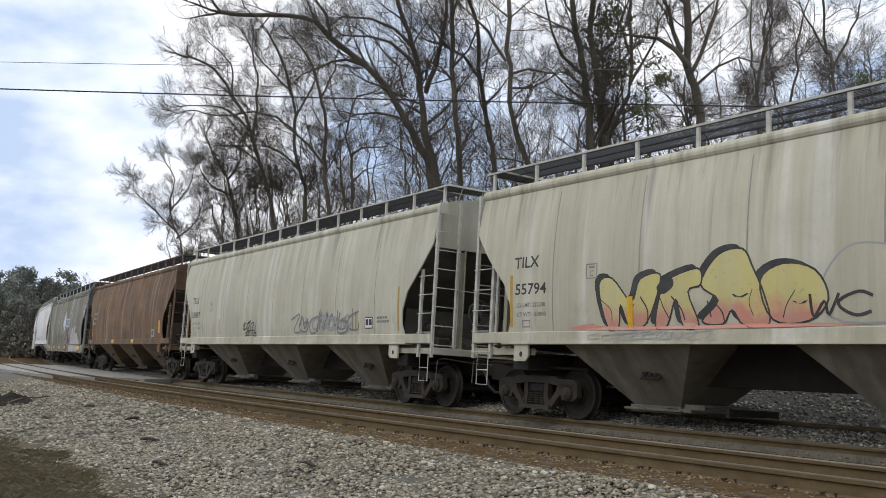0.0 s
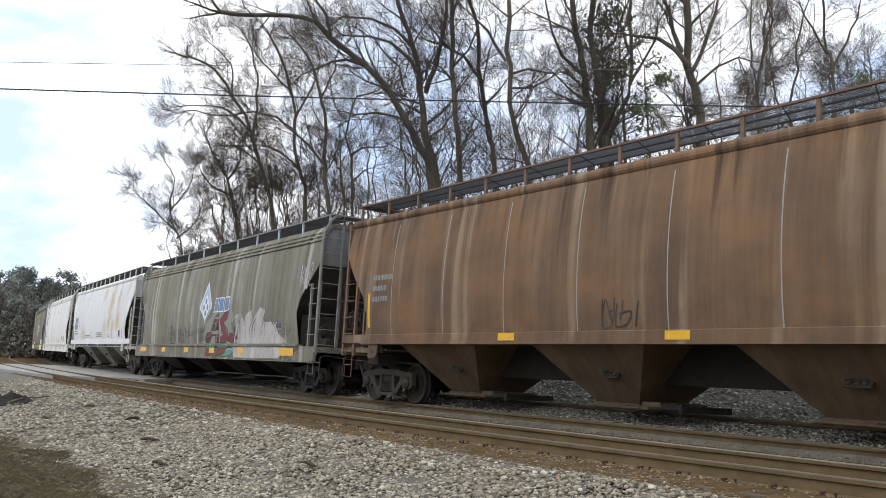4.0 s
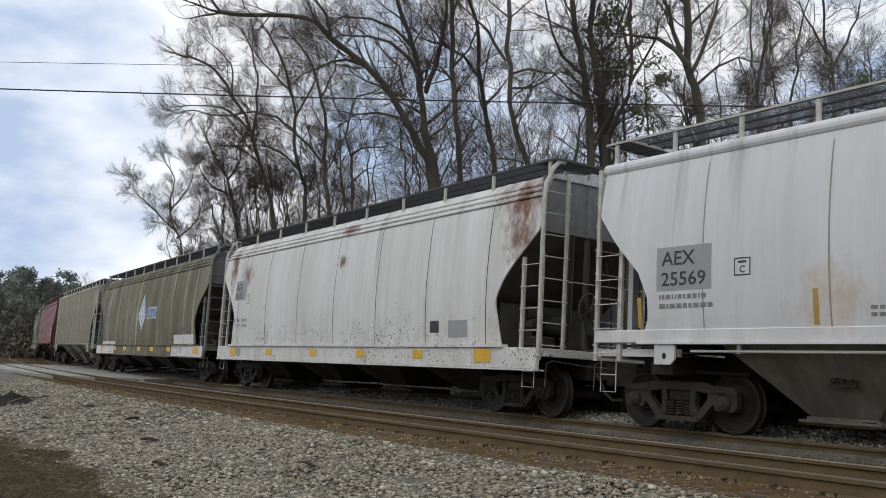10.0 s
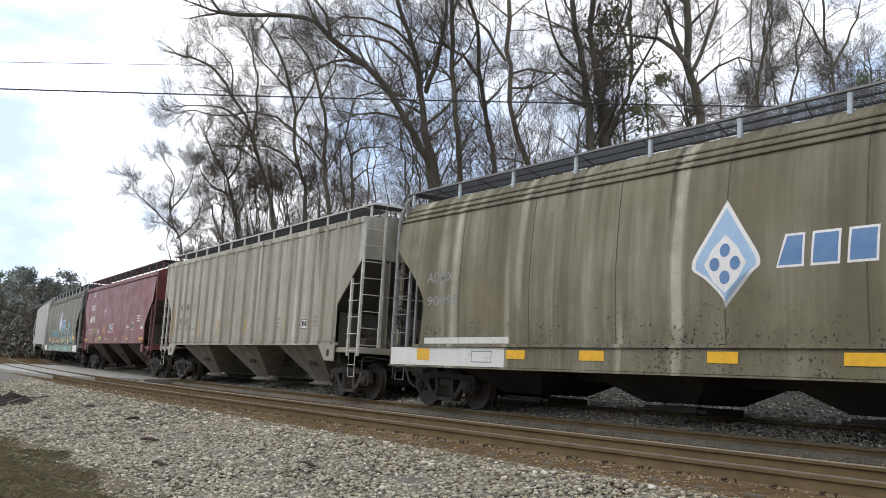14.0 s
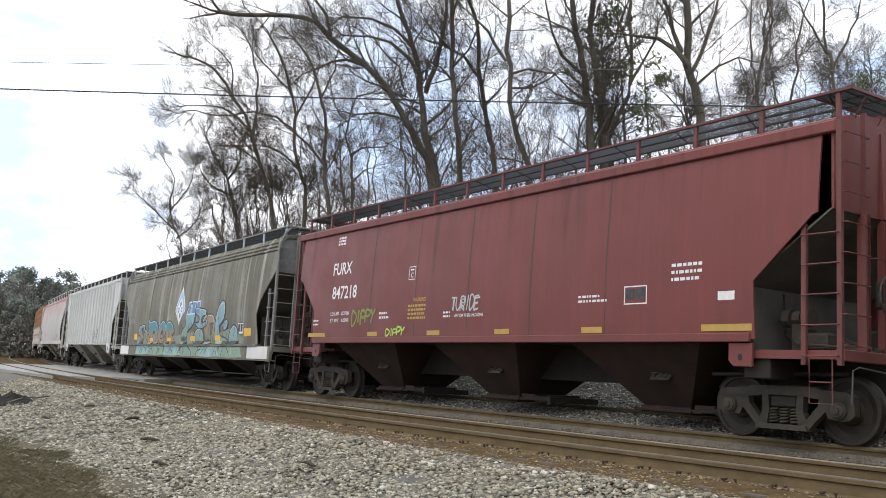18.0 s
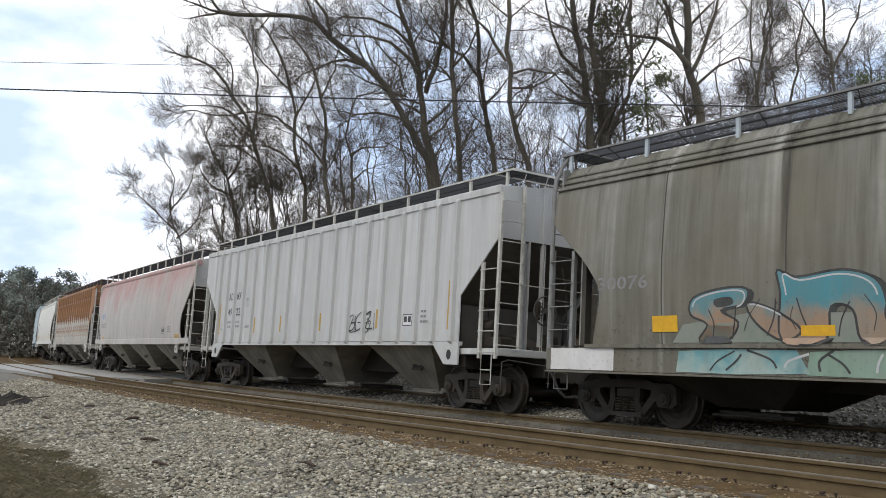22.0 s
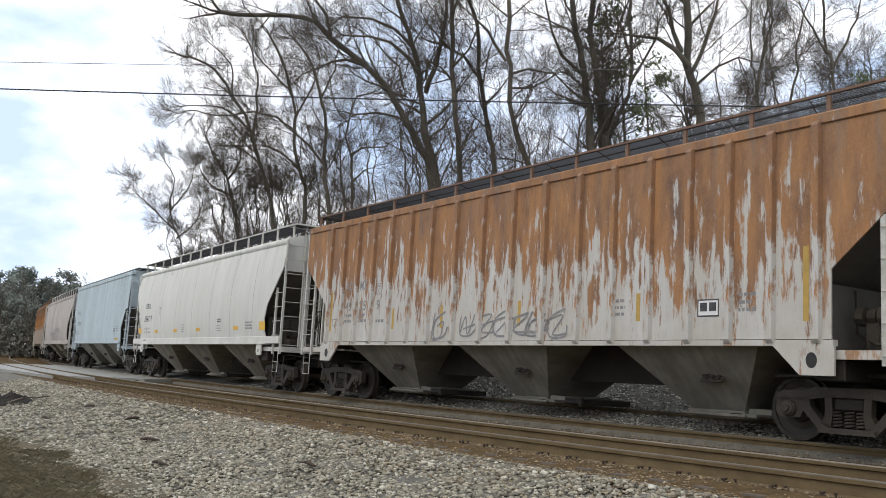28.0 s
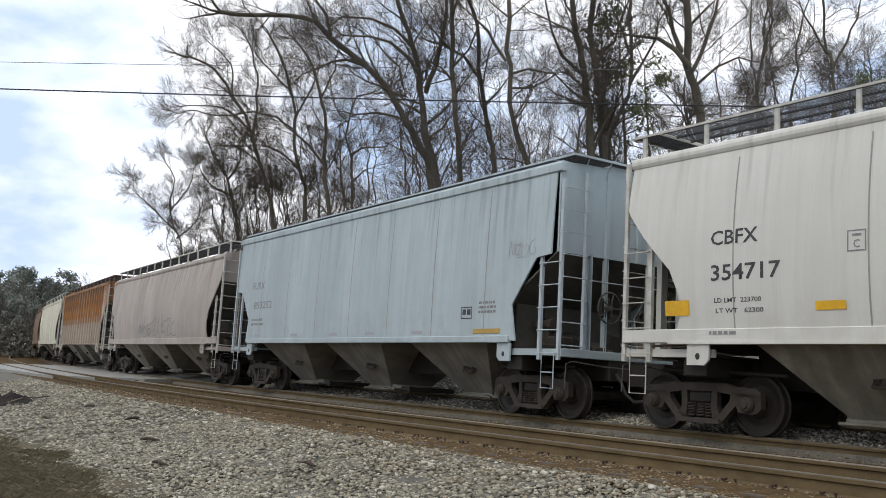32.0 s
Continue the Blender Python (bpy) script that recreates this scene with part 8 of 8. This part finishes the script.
def thicket():
    """Tangled saplings and shrubs under the trees."""
    rnd = random.Random(44)
    kinds = []
    for i in range(4):
        wood = Wood()
        tw = Wood()
        for j in range(7):
            a = rnd.uniform(0, 6.28)
            sprout(wood, tw, rnd, Vector((rnd.uniform(-0.5, 0.5), rnd.uniform(-0.5, 0.5), -0.2)), Vector((math.cos(a) * 0.3, math.sin(a) * 0.3, 1)), 0.03, rnd.uniform(3.2, 5.5), 1, 0.1, 4, (0, 7, 5, 4, 0))
        kinds.append((mesh_from("stems", wood.v, wood.f), mesh_from("twigs", tw.v, tw.f)))
    for i in range(28):
        px = 420 + 42 * i + rnd.uniform(-14, 14)
        at = along_view(px, rnd.uniform(25, 40) if px > 700 else rnd.uniform(34, 48))
        t = tagged(new("shrub"), "bare tangled shrub under the trees", "shrub", "undergrowth of the wood")
        t.matrix_basis = Matrix.Translation((at.x, at.y, 1.5)) @ Matrix.Rotation(rnd.uniform(0, 6), 4, "Z") @ Matrix.Scale(rnd.uniform(0.9, 1.35), 4)
        part("stem_clump", kinds[i % 4][0], TWIG, t)
        part("twig_mass", kinds[i % 4][1], TWIG, t)


thicket()

def bank_brush():
    """Dark tangle of evergreen brush along the top of the bank."""
    rnd = random.Random(52)
    centers = []
    for count, near, far, tall in ((620, 9.0, 14.0, 4.6), (420, 16.0, 26.0, 5.5)):
        for i in range(count):
            x, y, h = track_point(rnd.uniform(-60, 14), -rnd.uniform(near, far))
            centers.append((Vector((x, y, 1.4 + rnd.random() ** 1.3 * tall)), rnd.uniform(0.7, 1.5)))
    v, f = leaf_cloud(rnd, centers, 120, 0.15, 1.0)
    tagged(part("brush", mesh_from("brush", v, f), leafy("dark_brush", (0.045, 0.046, 0.03), (0.09, 0.08, 0.055))), "dark tangled brush along the top of the bank", "brush", kind="stuff")


bank_brush()

WIRE = plain("black_wire", (0.02, 0.02, 0.022), (0.035, 0.035, 0.04), 3, 0.6)
WIRE_PALE = plain("grey_wire", (0.16, 0.17, 0.19), (0.11, 0.12, 0.13), 3, 0.5, 0.4)


def overhead_wire(name, y_left, y_right, forward, r, mat, label):
    """A cable slung across the view far above the train."""
    f = 784 / math.tan(radians(50.83) / 2)
    ends = []
    for px, py in ((-900, y_left), (2400, y_right)):
        p = along_view(px, forward)
        up = math.tan(PITCH + math.atan((441 - py) / f)) * forward
        ends.append(Vector((p.x, p.y, EYE.z + up)))
    bm = bmesh.new()
    n = 40
    sag = 0.22
    tube(bm, [ends[0].lerp(ends[1], i / n) - Vector((0, 0, sag * 4 * (i / n) * (1 - i / n))) for i in range(n + 1)], r, 5)
    ob = part(name, bm, mat)
    tagged(ob, label, "cable")


overhead_wire("power_cable", 117, 207, 22.5, 0.017, WIRE, "thick black overhead cable")
overhead_wire("overhead_wire", 81, 131, 24.0, 0.008, WIRE_PALE, "thin grey overhead wire")


# ---- loose ballast, grass and litter ----
def mesh_np(name, verts, quads):
    me = bpy.data.meshes.new(name)
    me.vertices.add(len(verts))
    me.vertices.foreach_set("co", verts.astype(np.float32).ravel())
    k = quads.shape[1]
    me.loops.add(quads.size)
    me.loops.foreach_set("vertex_index", quads.astype(np.int32).ravel())
    me.polygons.add(len(quads))
    me.polygons.foreach_set("loop_start", np.arange(0, quads.size, k, dtype=np.int32))
    me.polygons.foreach_set("loop_total", np.full(len(quads), k, dtype=np.int32))
    me.update(calc_edges=True)
    me.materials.append(None)
    return me


CUBE = np.array([(x, y, z) for x in (-1, 1) for y in (-1, 1) for z in (-1, 1)], float)
CUBE_FACES = np.array([(0, 1, 3, 2), (4, 6, 7, 5), (0, 4, 5, 1), (2, 3, 7, 6), (0, 2, 6, 4), (1, 5, 7, 3)])


def stones(name, label, zones, seed, material):
    """Angular stones strewn over zones (s0, s1, w0, w1, per square metre, least, most, and how far above the ground the bed lies)."""
    rng = np.random.default_rng(seed)
    allv, allf, base = [], [], 0
    for s0, s1, w0, w1, dens, r0, r1, *lift in zones:
        n = int((s1 - s0) * (w1 - w0) * dens)
        s, w = rng.uniform(s0, s1, n), rng.uniform(w0, w1, n)
        pos = np.empty((n, 3))
        for i in range(n):
            x, y, h = track_point(s[i], w[i])
            pos[i] = (x, y, ground_height(w[i]) + bumpy(x, y, 1.0 if (w[i] > 5.0 or w[i] < -3.0) else 0.1))
        r = r0 + (r1 - r0) * rng.beta(1.6, 3.0, n)
        pts = CUBE[None] * rng.uniform(0.45, 1.0, (n, 8, 1)) * rng.uniform(0.55, 1.1, (n, 1, 3)) * r[:, None, None]
        q = rng.normal(size=(n, 4))
        q /= np.linalg.norm(q, axis=1)[:, None]
        a, b, c, d = q.T
        rot = np.stack([np.stack([1 - 2 * (c * c + d * d), 2 * (b * c - a * d), 2 * (b * d + a * c)], -1), np.stack([2 * (b * c + a * d), 1 - 2 * (b * b + d * d), 2 * (c * d - a * b)], -1),
                        np.stack([2 * (b * d - a * c), 2 * (c * d + a * b), 1 - 2 * (b * b + c * c)], -1)], 1)
        pts = np.einsum("nij,nkj->nki", rot, pts)
        pts[:, :, 2] *= 0.58
        pos[:, 2] += r * rng.uniform(0.0, 0.45, n) + sum(lift)
        allv.append((pts + pos[:, None, :]).reshape(-1, 3))
        allf.append((CUBE_FACES[None] + (np.arange(n) * 8)[:, None, None]).reshape(-1, 4) + base)
        base += n * 8
    ob = part(name, mesh_np(name, np.concatenate(allv), np.concatenate(allf)), material)
    tagged(ob, label, "gravel", kind="stuff")


stones("ballast", "loose grey granite ballast stones beside the empty track",
       [(-17, -1, 4.95, 8.2, 480, 0.018, 0.050), (-17, -2, 8.2, 9.0, 240, 0.018, 0.045), (-40, -17, 4.9, 8.9, 150, 0.03, 0.06)], 3, STONE)
stones("rust_fines", "rust-stained gravel along the nearest rail", [(-17, -2, 4.36, 5.15, 1100, 0.008, 0.026), (-17, -2, 5.1, 5.9, 140, 0.014, 0.036), (-32, -17, 4.36, 5.1, 260, 0.012, 0.034), (-24, 2, 0.25, 1.3, 70, 0.008, 0.03, 0.10), (-24, 2, 1.3, 2.55, 70, 0.008, 0.03, 0.135)], 6, FINES)
stones("ballast_bank", "bank of grey ballast beyond the train", [(-30, 1, -5.6, -1.6, 120, 0.022, 0.052), (-16, -3, -1.42, -0.1, 330, 0.016, 0.036), (-30, -16, -1.42, -0.1, 100, 0.018, 0.038)], 4, STONE_FAR)


def dead_grass():
    rnd = random.Random(77)
    v, f = [], []
    for i in range(70000):
        s, w = rnd.uniform(-26, -6), 7.9 + rnd.random() * 3.9
        if w < 8.55 + 0.8 * noise.noise((s * 0.5, 3.0, 2)):
            continue
        x, y, h = track_point(s, w)
        z = ground_height(w) + bumpy(x, y)
        hgt, a = rnd.uniform(0.02, 0.085), rnd.uniform(0, 6.28)
        dx, dy = math.cos(a) * 0.0045, math.sin(a) * 0.0045
        lx, ly = rnd.gauss(0, 0.09), rnd.gauss(0, 0.09)
        k = len(v)
        v += [(x - dx, y - dy, z), (x + dx, y + dy, z), (x + lx * 0.5 + dx, y + ly * 0.5 + dy, z + hgt * 0.7), (x + lx, y + ly, z + hgt)]
        f.append((k, k + 1, k + 2, k + 3))
    ob = part("dead_grass", mesh_from("dead_grass", v, f), leafy("dry_grass", (0.17, 0.135, 0.085), (0.10, 0.094, 0.05)))
    tagged(ob, "dry brown winter grass at the edge of the ballast", "grass", kind="stuff")


dead_grass()


def debris():
    """A low heap of torn black sheeting and broken boards."""
    rnd = random.Random(8)
    x, y, h = track_point(-27.3, 6.9)
    root = tagged(new("debris_heap"), "low heap of torn black sheeting and broken boards", "debris")
    z = ground_height(6.9) + 0.05
    root.matrix_basis = Matrix.Translation((x, y, z)) @ Matrix.Rotation(h, 4, "Z")
    verts, faces = [], []
    n, m = 22, 9
    for i in range(n):
        for j in range(m):
            u, w = i / (n - 1), j / (m - 1)
            hump = max(noise.noise((u * 7, w * 3, 3)), -0.1)
            verts.append((-2.2 + 2.9 * u, -0.6 + 1.0 * w + 0.2 * noise.noise((u * 6, 2, 1)), -0.03 + (0.10 + 0.5 * hump + 0.34 * noise.noise((u * 19, w * 8, 5))) * math.sin(u * 3.1) * math.sin(w * 3.1)))
    for i in range(n - 1):
        for j in range(m - 1):
            k = i * m + j
            faces.append((k, k + 1, k + m + 1, k + m))
    part("sheeting", mesh_from("sheeting", verts, faces), plain("torn_sheeting", (0.022, 0.02, 0.019), (0.06, 0.054, 0.047), 5, 1.0, 0.0, 0.7, 0.6, 0.03), root, "black torn sheeting")
    for i in range(7):
        bm = bmesh.new()
        box(bm, -rnd.uniform(0.15, 0.4), rnd.uniform(0.15, 0.4), -0.035, 0.035, 0, 0.035, 0.006)
        part("board", bm, TIE, root, m=pose(rnd.uniform(-1.5, 1.2), rnd.uniform(-0.6, 0.5), 0.03 + rnd.uniform(0, 0.08), rnd.uniform(-12, 12), rnd.uniform(-10, 10), rnd.uniform(0, 180)))


debris()


def scraps():
    """Single dark bits of bark and timber on the ballast."""
    rnd = random.Random(15)
    for s, w in ((-21.5, 7.3), (-15.2, 6.9), (-12.5, 7.6), (-18.6, 6.2), (-10.4, 6.4), (-23.0, 6.0)):
        x, y, h = track_point(s, w)
        bm = bmesh.new()
        L = rnd.uniform(0.10, 0.24)
        tube(bm, [(-L, 0, 0), (-L * 0.3, 0.03, 0.02), (L * 0.4, -0.02, 0.015), (L, 0.03, 0)], [0.012, 0.03, 0.026, 0.008], 6)
        ob = part("stick", bm, SPIKE, m=Matrix.Translation((x, y, ground_height(w) + bumpy(x, y) + 0.05)) @ Matrix.Rotation(rnd.uniform(0, 3), 4, "Z"))
        tagged(ob, "dark broken stick lying on the ballast", "stick", "scraps on the ballast")


scraps()
lay_ties()


# ---- motion: the train rolls through at an almost even pace ----
def car_pose(mid, length, t):
    s = mid + train_run(t)
    a, b = on_track(s - length / 2 + 1.38), on_track(s + length / 2 - 1.38)
    p = (a.translation + b.translation) / 2
    d = b.translation - a.translation
    return Matrix.Translation(p) @ Matrix.Rotation(math.atan2(d.y, d.x), 4, "Z") @ Matrix.Rotation(CANT, 4, "X")


def motions():
    for car, axles, mid, length in CARS:
        walk(car, [(t * 0.5, car_pose(mid, length, t * 0.5)) for t in range(65)])
        for i, ax in enumerate(axles):
            base = Vector((0.889 if i % 2 else -0.889, 0, 0.457))
            start = random.Random(int(mid) * 7 + i).uniform(0, 6.28)
            rows, last, still = [], None, None
            for k in range(401):
                t = k * 0.08
                s = mid + train_run(t)
                if -62 < s < 16:
                    turn = start + (s + 62) / 0.457
                    rows.append((t, Matrix.Translation(base) @ Matrix.Rotation(turn, 4, "Y")))
            first = Matrix.Translation(base) @ Matrix.Rotation(start, 4, "Y")
            if not rows:
                rows = [(0.0, first), (32.0, first)]
            if rows[0][0] > 0.0:
                rows.insert(0, (0.0, rows[0][1]))
            if rows[-1][0] < 32.0:
                rows.append((32.0, rows[-1][1]))
            walk(ax, rows)


motions()
